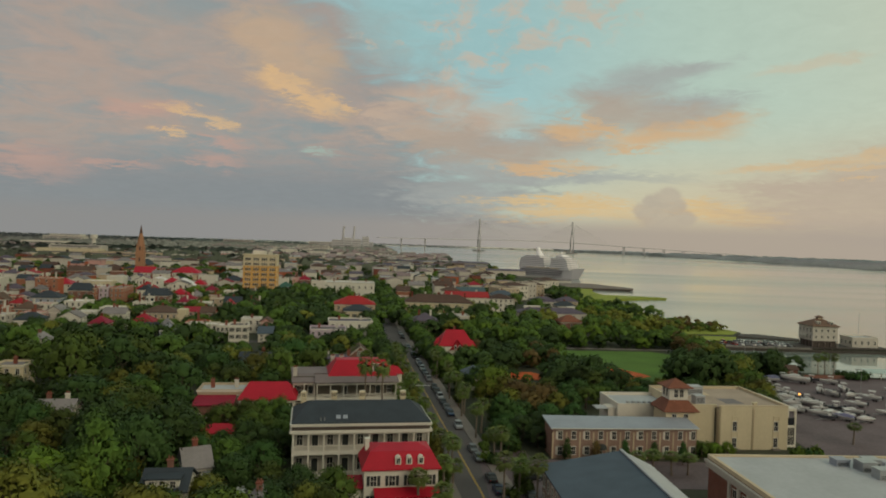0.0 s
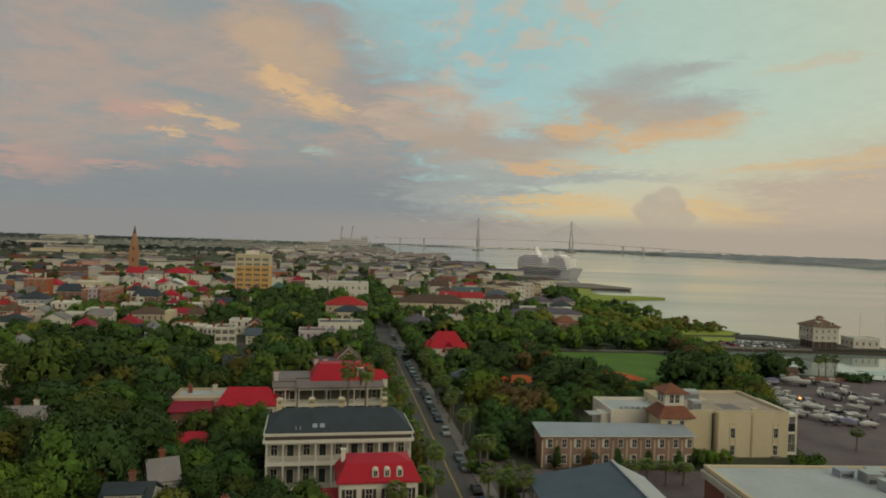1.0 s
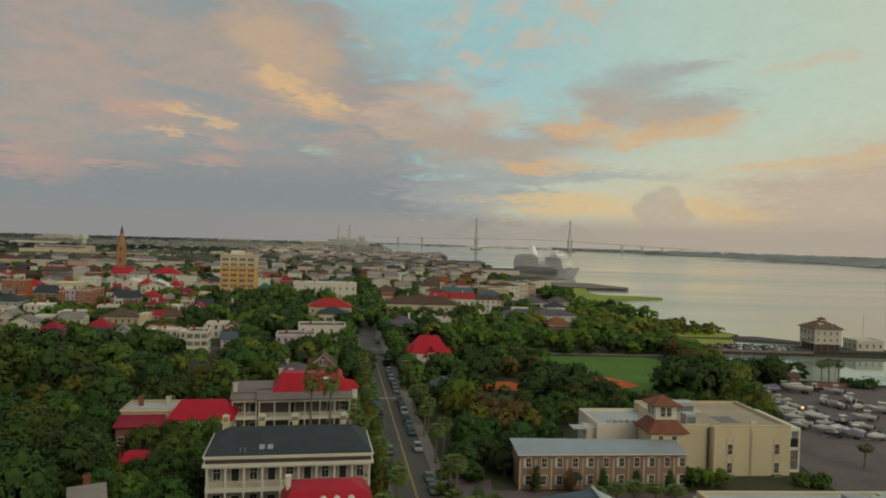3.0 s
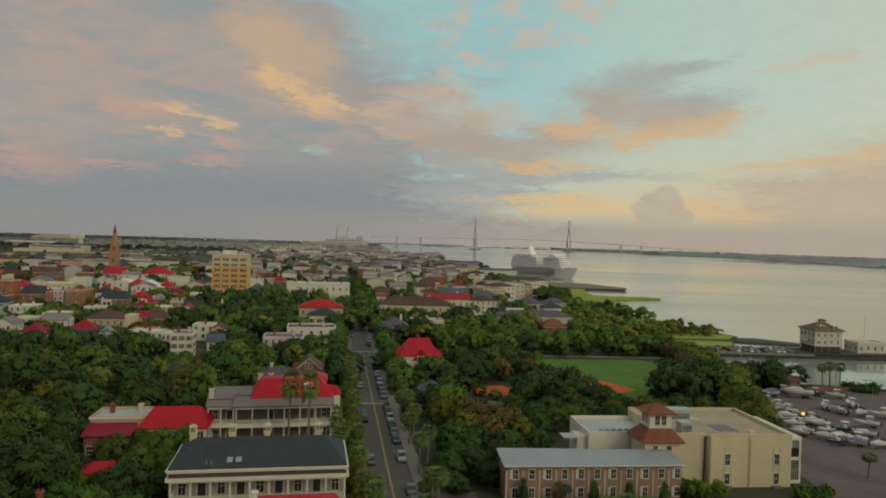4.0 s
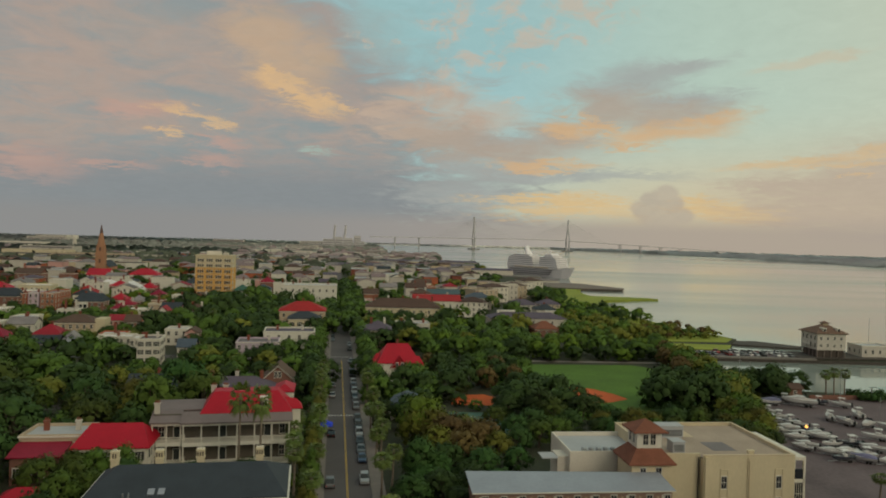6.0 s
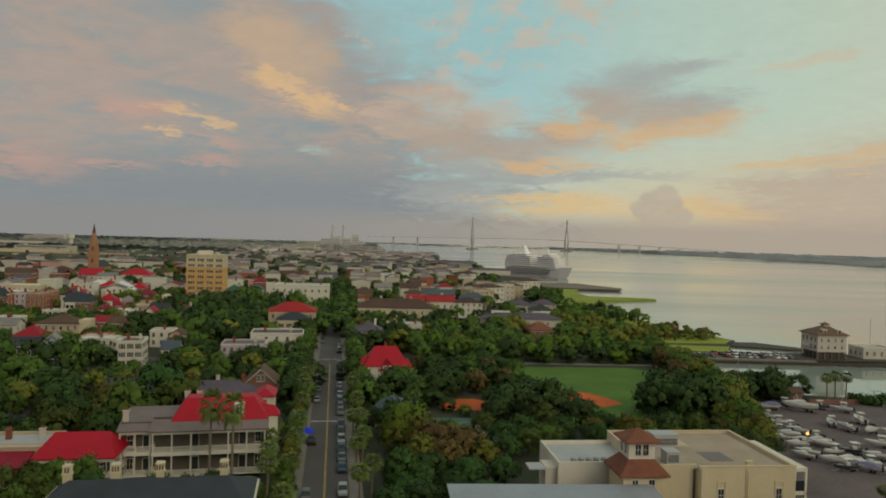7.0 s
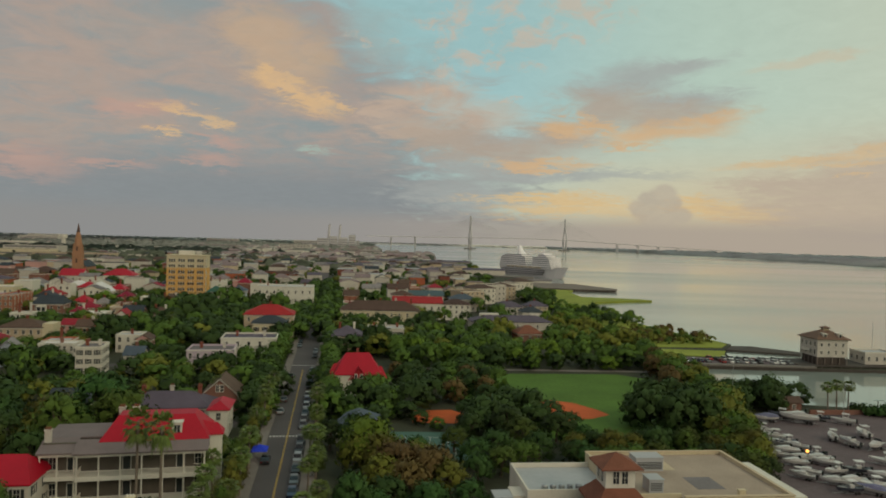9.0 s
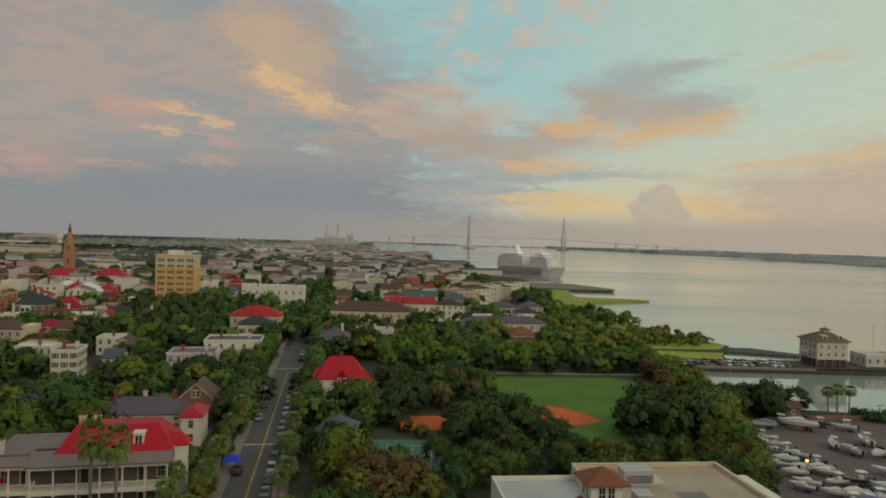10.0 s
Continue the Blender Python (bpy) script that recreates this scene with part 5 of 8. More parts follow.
    house(-207.5, 442.0, 7.5, 26, 9.6, "flat", 0.5, BRICK_ORANGE, GREY_ROOF, "orange brick town block with flat roof", 9, 3, 6, 3, 1)
    house(-213.6, 440.5, 5.6, 12, 9.7, "flat", 0.5, LILAC, GREY_ROOF, "narrow lilac row house with flat roof", 9, 2, 0, 3, 1)
    house(-251.0, 494.0, 19, 14, 9.6, "flat", 0.6, CREAM, WHITE_ROOF, "long cream row with white flat roof", 9, 6, 3, 2, 0)
    house(-226.0, 428.5, 12, 11, 8.6, "hip", 4.2, BRICK, SLATE, "red brick house with dark mansard roof", 9, 3, 3, 2, 2, frac=1.6)
    house(-279.8, 503.7, 15, 13, 6.0, "hip", 4.2, WHITE, RED_ROOF, "white house with bright red hip roof", 9, 4, 2, 2, 0)
    house(-271.7, 623.0, 16.8, 16, 9.0, "gable_x", 5.0, STUCCO, RED_ROOF, "hall with broad bright red gabled roof", 9, 4, 3, 2, 0)
    house(-243.9, 637.0, 24, 16, 9.2, "hip", 5.0, WHITE, RED_ROOF, "large white house with bright red roof", 9, 5, 3, 2, 1)
    house(-205.0, 474.0, 11.5, 14, 7.0, "hip", 4.6, PINK, RED_DULL, "pink house under a broad dull red roof", 9, 4, 3, 2, 2)
    house(-195.6, 503.0, 19.0, 14, 7.6, "gable_y", 5.0, WHITE, WHITE_ROOF, "white gabled hall with pale roof", 9, 4, 3, 2, 0)
    house(-205.8, 522.0, 10.4, 12, 8.4, "hip", 3.4, BRICK, RED_ROOF, "brick house with bright red roof", 9, 3, 3, 2, 1)
    e = house(-180.0, 426.0, 14.5, 12, 7.2, "hip", 4.0, BRICK, SLATE, "brick house with dark slate roof and white bay", 9, 4, 3, 2, 2, frac=2.0)
    part("bay", boxes((2.4, 7.0, -1.4, -0.01, -0.5, 6.6)), WHITE, e, "white projecting bay")
    part("pane", boxes((2.8, 4.4, -1.44, -1.41, 3.8, 5.6), (5.0, 6.6, -1.44, -1.41, 3.8, 5.6)), GLASS, e)
    e = house(-144.0, 339.0, 16.5, 12, 7.0, "hip", 2.8, TAN, BROWN_ROOF, "tan stucco house with low brown hip roof", 9, 6, 3, 2, 1)
    part("corner_tower", boxes((16.51, 20.5, 0, 8, -0.5, 8.6)), CREAM, e, "cream corner wing")
    house(-139.5, 315.0, 11, 10, 5.0, "hip", 3.6, PINK, RED_DULL, "small pink house with red hip roof", 9, 2, 2, 1, 1)
    house(-129.5, 297.0, 9.0, 9, 4.6, "gable_x", 2.6, SHUTTER_HOUSE, SLATE, "dark clapboard cottage with white windows", 9, 2, 2, 1, 0)
    house(-117.6, 295.4, 7.2, 11, 5.0, "gable_y", 3.6, BLUEGREY, GREY_ROOF, "blue-grey gabled house with steep metal roof", 24, 2, 2, 1, 0)
    house(-153.0, 306.8, 7.5, 9, 5.0, "hip", 3.0, BRICK, RED_DULL, "small brick house with dull red roof", 9, 2, 2, 1, 1)
    house(-203.7, 381.9, 12, 11, 6.6, "flat", 0.5, WHITE, WHITE_ROOF, "white row house with parapet roof", 9, 4, 2, 2, 2)
    house(-188.4, 336.0, 8, 10, 6.0, "gable_y", 3.0, STUCCO, GREY_ROOF, "pale gabled cottage among trees", 9, 2, 2, 2, 0)
    house(-228.0, 392.0, 15, 12, 7.0, "hip", 3.6, BLUEGREY, SLATE, "grey house with dark slate roof", 9, 4, 2, 2, 1)
    house(-172.0, 318.0, 9, 9, 6.0, "gable_y", 2.8, WHITE, GREY_ROOF, "white gabled cottage with grey roof", 9, 2, 2, 2, 1)
    house(-186.0, 308.0, 11, 9, 5.6, "hip", 3.0, STUCCO, SLATE, "pale cottage with dark slate roof", 9, 3, 2, 1, 1)
    house(-160.0, 334.0, 10, 9, 6.4, "gable_x", 2.6, WHITE, GREY_ROOF, "white house with grey gabled roof", 9, 3, 2, 2, 1)
    house(-170.0, 352.0, 10, 10, 7.0, "flat", 0.5, STUCCO, PALE_ROOF, "pale row house with parapet roof", 9, 3, 2, 2, 1)
    house(-93.6, 330.0, 9, 9, 6.5, "flat", 0.5, WHITE, PALE_ROOF, "white row house among trees", 9, 3, 2, 2, 1)
    house(-144.3, 402.6, 12, 10, 5.8, "flat", 0.5, WHITE, WHITE_ROOF, "low white house with parapet roof", 9, 4, 2, 2, 1)
    house(-109.9, 307.0, 12.2, 8, 6.2, "flat", 0.5, STUCCO, WHITE_ROOF, "pale house with crowded flat roof", 9, 5, 3, 2, 1)
    house(-138.2, 421.5, 8.2, 9, 7.2, "flat", 0.5, TAN, GREY_ROOF, "narrow tan flat-roofed house", 9, 2, 2, 2, 1)
    house(-97.4, 306.0, 7.0, 9, 6.0, "flat", 0.5, STUCCO, WHITE_ROOF, "pale row house with white roof", 9, 4, 3, 2, 1)
    house(-78.5, 303.0, 6, 8, 3.8, "gable_x", 2.6, STUCCO, SLATE_BLUE, "small grey-roofed gabled cottage", 9, 2, 3, 2, 1)
    house(-67.0, 235.0, 14.5, 9, 3.8, "gable_x", 2.6, BLUEGREY, SLATE, "dark-roofed low house among trees", 9, 5, 2, 2, 1)
    house(-138.0, 541.0, 23, 9, 6.4, "flat", 0.4, WHITE, WHITE_ROOF, "low white row with flat roofs", 9, 6, 0, 2, 0)
    house(-106.8, 519.0, 10.5, 12, 9.0, "hip", 3.2, BLUEGREY, SLATE_BLUE, "grey-blue house with slate roof", 9, 4, 3, 3, 0)
    house(-118.0, 509.5, 10, 9, 8.8, "hip", 3.4, STUCCO, GREEN_ROOF, "pale house with greenish roof", 9, 4, 3, 2, 0)
    house(-262.0, 556.0, 14, 11, 7.5, "gable_y", 3.4, BLUEGREY, GREY_ROOF, "grey clapboard house with steep gabled roof", 9, 3, 2, 2, 1)
    house(-243.0, 560.0, 13, 11, 7.0, "gable_y", 3.4, WHITE, MAUVE_ROOF, "white house with mauve gabled roof", 9, 3, 2, 2, 1)
    house(-226.0, 548.0, 12, 10, 7.5, "hip", 3.0, STUCCO, WHITE_ROOF, "pale house with white coated roof", 9, 3, 2, 2, 1)
    house(-178.0, 585.0, 14, 11, 7.0, "hip", 3.2, WHITE, SLATE, "white house with dark slate hip roof", 9, 4, 2, 2, 1)
    house(-150.0, 486.0, 10, 9, 6.4, "flat", 0.4, WHITE, WHITE_ROOF, "small white house with flat white roof", 9, 3, 2, 2, 1)
    house(-134.5, 489.0, 14, 10, 5.6, "gable_x", 2.6, WHITE, SLATE, "white house with dark gabled roof", 9, 5, 2, 2, 1)
    house(-161.0, 480.0, 8, 9, 7.0, "hip", 3.0, PINK, RED_DULL, "small pink house with wine-red roof", 9, 2, 2, 2, 1)
    house(-236.0, 462.0, 13, 12, 8.4, "flat", 0.5, WHITE, WHITE_ROOF, "white row house with white roof terrace", 9, 4, 2, 2, 2)
    house(-196.0, 455.0, 10, 11, 8.0, "hip", 3.0, WHITE, SLATE, "white house with dark mansard roof", 9, 3, 2, 2, 2, frac=1.6)
    house(-171.8, 449.0, 9.4, 10, 6.2, "hip", 3.6, WHITE, RED_ROOF, "small white house with bright red hip roof", 9, 3, 2, 2, 1)
    house(-181.8, 516.0, 8.6, 10, 8.0, "hip", 3.6, BRICK, RED_ROOF, "brick house with steep red roof", 9, 3, 2, 2, 1)
    house(-218.0, 434.5, 5.0, 14, 9.5, "flat", 0.5, BRICK_ORANGE, GREY_ROOF, "narrow orange brick row house", 9, 2, 3, 3, 1)
    house(-329.0, 620.0, 20, 14, 9.0, "gable_x", 4.0, BRICK, BROWN_ROOF, "brown brick house with dark gabled roof", 9, 4, 2, 2, 2)
    house(-148.0, 250.0, 8.0, 8, 5.6, "gable_y", 2.6, WHITE, GREY_ROOF, "white gabled cottage with porch among trees", 9, 2, 2, 2, 1)
    house(-107.5, 196.0, 9.0, 8, 3.2, "hip", 2.0, WHITE, SLATE_BLUE, "low white house with blue slate roof", 9, 3, 2, 1, 1)
    house(-127.6, 201.0, 8.5, 9, 6.4, "flat", 0.4, CREAM, GREY_ROOF, "tall cream house beside trees", 9, 3, 3, 2, 1)
    house(5.4, 221.0, 7.5, 10, 4.2, "hip", 2.4, STUCCO, SLATE_BLUE, "low park house with blue-grey hip roof", -8, 0, 0, 1, 0, cornice=False)
    e = house(46.2, 423.0, 42, 14, 4.4, "hip", 2.8, STUCCO, PURPLE_ROOF, "low park pavilion with broad purple-grey roof", 8, 8, 2, 1, 0)
    part("roof_light", boxes((5, 15, 7.2, 9.6, 5.8, 8.1)), WHITE, e, "white raised roof light")
    part("roof_light", boxes((32, 37, 7.2, 9.6, 5.8, 8.0)), WHITE, e, "white raised roof light")
    house(65.0, 386.0, 12, 10, 3.8, "hip", 3.4, BRICK, RUST_TILE, "brick pavilion with rusty hip roof", 9, 3, 2, 1, 0)
    house(64.0, 500.0, 18, 12, 5.0, "hip", 3.2, STUCCO, PURPLE_ROOF, "low waterfront house with purple slate roof", 9, 5, 2, 2, 1)
    house(84.0, 506.0, 14, 11, 5.4, "hip", 3.0, TAN, PURPLE_ROOF, "tan waterfront house with dark purple roof", 9, 4, 2, 2, 1)
    house(78.0, 476.0, 13, 10, 4.6, "hip", 2.8, WHITE, SLATE, "low white waterfront house with dark roof", 9, 4, 2, 1, 1)
    for i in range(6):
        house(44 + 9.5 * i, 548 + 20 * i, 18, 17, 10.5 + (i % 3), "hip" if i % 2 else "flat", 2.6, (TAN, STUCCO, STUCCO)[i % 3], BROWN_ROOF, "tan waterfront apartment block", 24, 5, 4, 3, 0)


def golden_tower():
    """The eight-storey yellow brick office block."""
    m = pose(-143.5, 509.0, 0, 0, 0, 7.0)
    w, d, h = 23.6, 15.0, 31.0
    e = empty("office_block", m, "eight-storey golden yellow brick office block", "building")
    FOOT.append((m.inverted(), w, d))
    part("wall", boxes((0, w, 0, d, -0.5, h - 7.4)), YELLOW, e)
    part("upper_wall", boxes((0, w, 0, d, h - 7.4, h)), CREAM, e, "paler cream top storeys")
    part("cornice", boxes((-0.5, w + 0.5, -0.5, d + 0.5, h, h + 0.6), (-0.25, w + 0.25, -0.25, d + 0.25, h - 7.6, h - 7.2)), CREAM, e)
    part("roof_house", boxes((6, 15, 5, 11, h + 0.6, h + 3.2)), STUCCO, e)
    part("roof_house", boxes((17, 20, 4, 8, h + 0.6, h + 2.2)), STUCCO, e)
    for s in range(1, 8):
        part("string_course", boxes((-0.12, w + 0.12, -0.12, d + 0.12, 0.8 + s * 3.65, 0.98 + s * 3.65)), TAN, e, "pale stone string course")
    for s in range(8):
        for g in range(4):
            for k in range(3):
                add_window(e, pose(1.9 + g * 5.75 + k * 1.4, -0.003, 1.6 + s * 3.65), 0.95, 1.9, False, 0)
    for s in range(8):
        for k in range(3):
            add_window(e, pose(w, 0, 0, 0, 0, 90) @ pose(1.2 + 1.2 * k, -0.003, 1.6 + s * 3.65), 0.8, 1.9, False, 0)


def church():
    m = pose(-312.0, 731.0, 0, 0, 0, 9.0)
    e = empty("church", m, "church with tall brown sandstone steeple", "church")
    part("tower", boxes((-4, 4, -4, 4, -0.5, 24), (-3.4, 3.4, -3.4, 3.4, 24, 30)), SPIRE, e)
    bm = bmesh.new()
    tube(bm, [(0, 0, 30, 3.6), (0, 0, 36, 3.0), (0, 0, 43, 1.6)], 8)
    part("belfry", bm, SPIRE, e)
    bm = bmesh.new()
    tube(bm, [(0, 0, 43, 1.7), (0, 0, 51.5, 0.12)], 8)
    part("spire", bm, SPIRE_DARK, e, "dark pointed spire")
    for sx, sy in ((-3, -3), (3, -3), (3, 3), (-3, 3)):
        bm = bmesh.new()
        tube(bm, [(sx, sy, 24, 0.9), (sx, sy, 29, 0.7), (sx, sy, 33, 0.05)], 6)
        part("pinnacle", bm, SPIRE, e)
    for z in (14, 25.5):
        part("louvre", boxes((-0.8, 0.8, -4.03 if z < 20 else -3.43, -3.0, z, z + 4)), SPIRE_DARK, e)
    part("nave", boxes((-6, 6, 4.02, 34, -0.5, 10)), SPIRE, e)
    bm = bmesh.new()
    solid(bm, [[(-6.5, 4.0, 10), (-6.5, 34, 10), (0, 34, 16), (0, 4.0, 16)][::-1], [(6.5, 4.0, 10), (6.5, 34, 10), (0, 34, 16), (0, 4.0, 16)]], 0.2)
    part("nave_roof", bm, SLATE, e)


def bridge():
    """The cable-stayed bridge far up the river."""
    e = empty("bridge", pose(187, 3600, 0), "distant cable-stayed bridge with two diamond towers", "bridge")
    ax = Vector((493, 105, 0)).normalized()
    cross = Vector((-ax.y, ax.x, 0))
    L = 504.0
    H, Z = 162.0, 55.0
    for s in (0.0, L):
        c = ax * s
        bm = bmesh.new()
        for k in (-1, 1):
            rod(bm, c + cross * (14 * k) + Vector((0, 0, -6)), c + cross * (24 * k) + Vector((0, 0, Z)), 4.2, 6)
            rod(bm, c + cross * (24 * k) + Vector((0, 0, Z)), c + cross * (2.5 * k) + Vector((0, 0, H * 0.74)), 3.6, 6)
        rod(bm, c + Vector((0, 0, H * 0.70)), c + Vector((0, 0, H)), 4.0, 6)
        part("tower", bm, BRIDGE, e)
        bm = bmesh.new()
        tube(bm, [(c.x, c.y, -3, 34), (c.x, c.y, 2.5, 30)], 16)
        part("pier_island", bm, STONE, e)

    def deck_z(s):
        if s < 0:
            return Z + s * 0.010
        if s > L:
            return Z - (s - L) * 0.036
        return Z + 3.0 * math.sin(math.pi * s / L)

    stations = [-520 + 60 * i for i in range(46)]
    bm = bmesh.new()
    rows = []
    for s in stations:
        z = max(deck_z(s), 6.0)
        p = ax * s + (Vector((0, 0, 0)) if s < L else cross * (0.00004 * (s - L) ** 2))
        rows.append([bm.verts.new(p + cross * k + Vector((0, 0, z + dz))) for k, dz in ((-16, 0), (16, 0), (16, -3.2), (-16, -3.2))])
    for a, b in zip(rows, rows[1:]):
        for i in range(4):
            bm.faces.new((a[i], a[(i + 1) % 4], b[(i + 1) % 4], b[i]))
    part("deck", bm, BRIDGE, e)
    for s in stations[1:]:
        if -200 < s < L + 190 or deck_z(s) < 12 or s % 120 == 20:
            continue
        bm = bmesh.new()
        p = ax * s + (Vector((0, 0, 0)) if s < L else cross * (0.00004 * (s - L) ** 2))
        for k in (-9, 9):
            rod(bm, p + cross * k + Vector((0, 0, -4)), p + cross * k + Vector((0, 0, deck_z(s) - 4)), 2.2, 6)
        part("pier", bm, BRIDGE, e)
    for s in (0.0, L):
        for k in (-1, 1):
            for i in range(1, 12):
                for side in (-1, 1):
                    t = s + side * i * 20
                    bm = bmesh.new()
                    rod(bm, ax * s + cross * (3 * k) + Vector((0, 0, H * 0.72 + H * 0.26 * i / 12)), ax * t + cross * (15 * k) + Vector((0, 0, deck_z(t))), 0.22, 3)
                    part("cable", bm, BRIDGE, e)


def cruise_ship():
    """A white cruise ship moored at the quay, bow towards the harbour mouth."""
    m = pose(120.2, 1048, -1.3, 0, 0, -50)
    e = empty("cruise_ship", m, "large white cruise ship moored at the quay", "ship")
    e.scale = (0.715, 0.85, 0.95)
    bm = bmesh.new()
    rows = []
    for x, b, z0, z1 in ((0, 9, 0, 12), (6, 12.5, 0, 12), (30, 13.5, 0, 12), (90, 13.5, 0, 12), (118, 12, 0, 12.5), (138, 7.5, 0, 14), (150, 3.2, 1.0, 15), (160, 0.3, 5.0, 16)):
        rows.append([bm.verts.new(p) for p in ((x - (0 if x < 120 else (x - 120) * 0.25), -b * 0.75, z0 - 2), (x, -b, z1), (x, b, z1), (x - (0 if x < 120 else (x - 120) * 0.25), b * 0.75, z0 - 2))])
    for a, b in zip(rows, rows[1:]):
        for i in range(4):
            bm.faces.new((a[i], b[i], b[(i + 1) % 4], a[(i + 1) % 4]))
    bm.faces.new(rows[0])
    bm.faces.new(rows[-1][::-1])
    part("hull", bm, SHIP_HULL, e, "pale lilac-grey hull")
    for z, x1 in ((4.2, 112), (7.0, 116), (9.8, 118)):
        part("porthole_band", boxes((8, x1, -13.62, 13.62, z, z + 0.9)), SHIP_DARK, e, "dark row of portholes")
    # a stepped after house, a low waist, and a taller fore house with a rounded front
    for i, (x0, x1, b) in enumerate(((2, 134, 12.8), (3, 72, 12.8), (3, 71, 12.7), (4, 70, 12.6), (5, 69, 12.5), (7, 68, 12.2), (14, 58, 10.5))):
        z = 12.6 + i * 2.7
        part("deck_house", boxes((x0, x1, -b, b, z, z + 1.35), (x0 - 0.5, x1 + 0.5, -b - 0.9, b + 0.9, z + 2.3, z + 2.7)), SHIP_WHITE, e)
        part("window_band", boxes((x0 + 0.5, x1 - 0.5, -b + 0.5, b - 0.5, z + 1.35, z + 2.3)), SHIP_DARK, e, "dark band of cabin windows")
    for i, (x0, x1, b) in enumerate(((86, 137, 13.0), (87, 136, 13.0), (87, 135, 13.0), (88, 134, 13.0), (89, 133, 14.6), (98, 124, 11.0))):
        z = 15.3 + i * 2.7
        ring = [(x0, -b), (x1 - 6, -b), (x1 - 1.5, -b * 0.6), (x1, 0), (x1 - 1.5, b * 0.6), (x1 - 6, b), (x0, b)]
        bm = bmesh.new()
        prism(bm, ring, z, z + 1.5)
        prism(bm, [(px * 1.004, py * 1.05) for px, py in ring], z + 2.3, z + 2.7)
        part("fore_house", bm, SHIP_WHITE, e)
        bm = bmesh.new()
        prism(bm, [(px * 0.996, py * 0.96) for px, py in ring], z + 1.5, z + 2.3)
        part("window_band", bm, SHIP_DARK, e, "dark band of cabin windows")
    part("bridge_house", boxes((98, 112, -9, 9, 31.5, 33.4)), SHIP_WHITE, e)
    bm = bmesh.new()
    tube(bm, [(47, 0, 31.0, 7), (43, 0, 37, 5.0), (39, 0, 44, 3.6)], 12)
    part("funnel", bm, SHIP_WHITE, e, "white funnel")
    part("mast", boxes((101, 102.2, -0.6, 0.6, 33.4, 40), (100, 103, -3, 3, 37, 37.5)), SHIP_WHITE, e)
    part("sun_deck", boxes((66, 84, -11, 11, 15.3, 16.2)), SHIP_WHITE, e)
    for i in range(8):
        part("lifeboat", boxes((26 + i * 11, 32 + i * 11, 13.5, 15.2, 13.2, 15.0)), TAN, e, "tan lifeboat")
        part("lifeboat", boxes((26 + i * 11, 32 + i * 11, -15.2, -13.5, 13.2, 15.0)), TAN, e, "tan lifeboat")


def port():
    """Quays, sheds and the works by the river."""
    sheet("quay", [(60, 985), (128, 932), (150, 960), (110, 1010), (72, 1260), (52, 1255)], 0.9, STONE, "grey concrete quay of the port", thick=3)
    for x, y, w, d, h, a, mt, lab in ((-40, 1060, 110, 34, 8, 5, CONCRETE_FAR, "long low dock shed with grey roof"), (-70, 1180, 150, 40, 9, 6, CONCRETE_FAR, "long low dock shed with grey roof"),
                                      (24, 966, 92, 24, 7, 7, STUCCO, "long pale terminal shed by the dock"), (124, 838, 30, 7, 2.6, 6, WHITE, "low white passenger shed by the pier"), (-30, 900, 60, 22, 8, 8, TAN, "broad tan dockside warehouse"), (-120, 980, 60, 30, 9, 8, BRICK, "broad brick dockside warehouse")):
        house(x, y, w, d, h, "gable_x", 2.0, mt, PURPLE_ROOF if "dock" in lab else GREY_ROOF, lab, a, 0, 0, 1, 0, cornice=False, category="shed", name="shed")
    bm = bmesh.new()
    e = empty("timber_pier", pose(0, 0, 0), "old grey timber pier over the water", "pier")
    prism(bm, [(120, 752), (172, 745), (201, 742), (207, 764), (176, 830), (122, 834)], 0.45, 1.0)
    part("deck", bm, TIMBER, e, "weathered grey plank deck")
    # one dark slab closes the near face behind the piles
    part("fender", boxes((150, 200, 746, 746.6, -3.0, 0.44)), DARKTRIM, e, "dark slab set behind the piles")
    for i in range(22):
        t = i / 21
        x, y = 146 + 54 * t, 744.8 - 2.4 * t
        b2 = bmesh.new()
        tube(b2, [(x, y, -3.5, 0.5), (x, y, 1.2, 0.5)], 6)
        part("pile", b2, TIMBER, e)
    # power works with two stacks
    e = empty("power_works", pose(-390, 2560, 0, 0, 0, 8), "distant grey works with two tall stacks", "works")
    for i, (x, w, h) in enumerate(((-10, 42, 36), (34, 26, 44), (62, 34, 40), (100, 24, 50), (128, 10, 30), (-60, 44, 18))):
        part("block", boxes((x, x + w, 0, 40, -0.5, h)), BRIDGE, e)
        part("vent_band", boxes(*[(x + 2, x + w - 2, -0.4, 0.0, 6 + 8 * k, 8 + 8 * k) for k in range(int(h / 9))]), SHIP_DARK, e)
    for x in (28, 66):
        bm = bmesh.new()
        tube(bm, [(x, 20, 30, 4.5), (x + 4, 20, 86, 3.2)], 10)
        part("stack", bm, BRIDGE, e)


FAR_BM = {}
# squares and gardens that stay free of houses
GREEN = ((-112, -54, 338, 402), (-128, -60, 412, 486), (14, 140, 320, 565), (-60, -22, 240, 300), (-190, -130, 352, 392), (-180, -140, 470, 520))


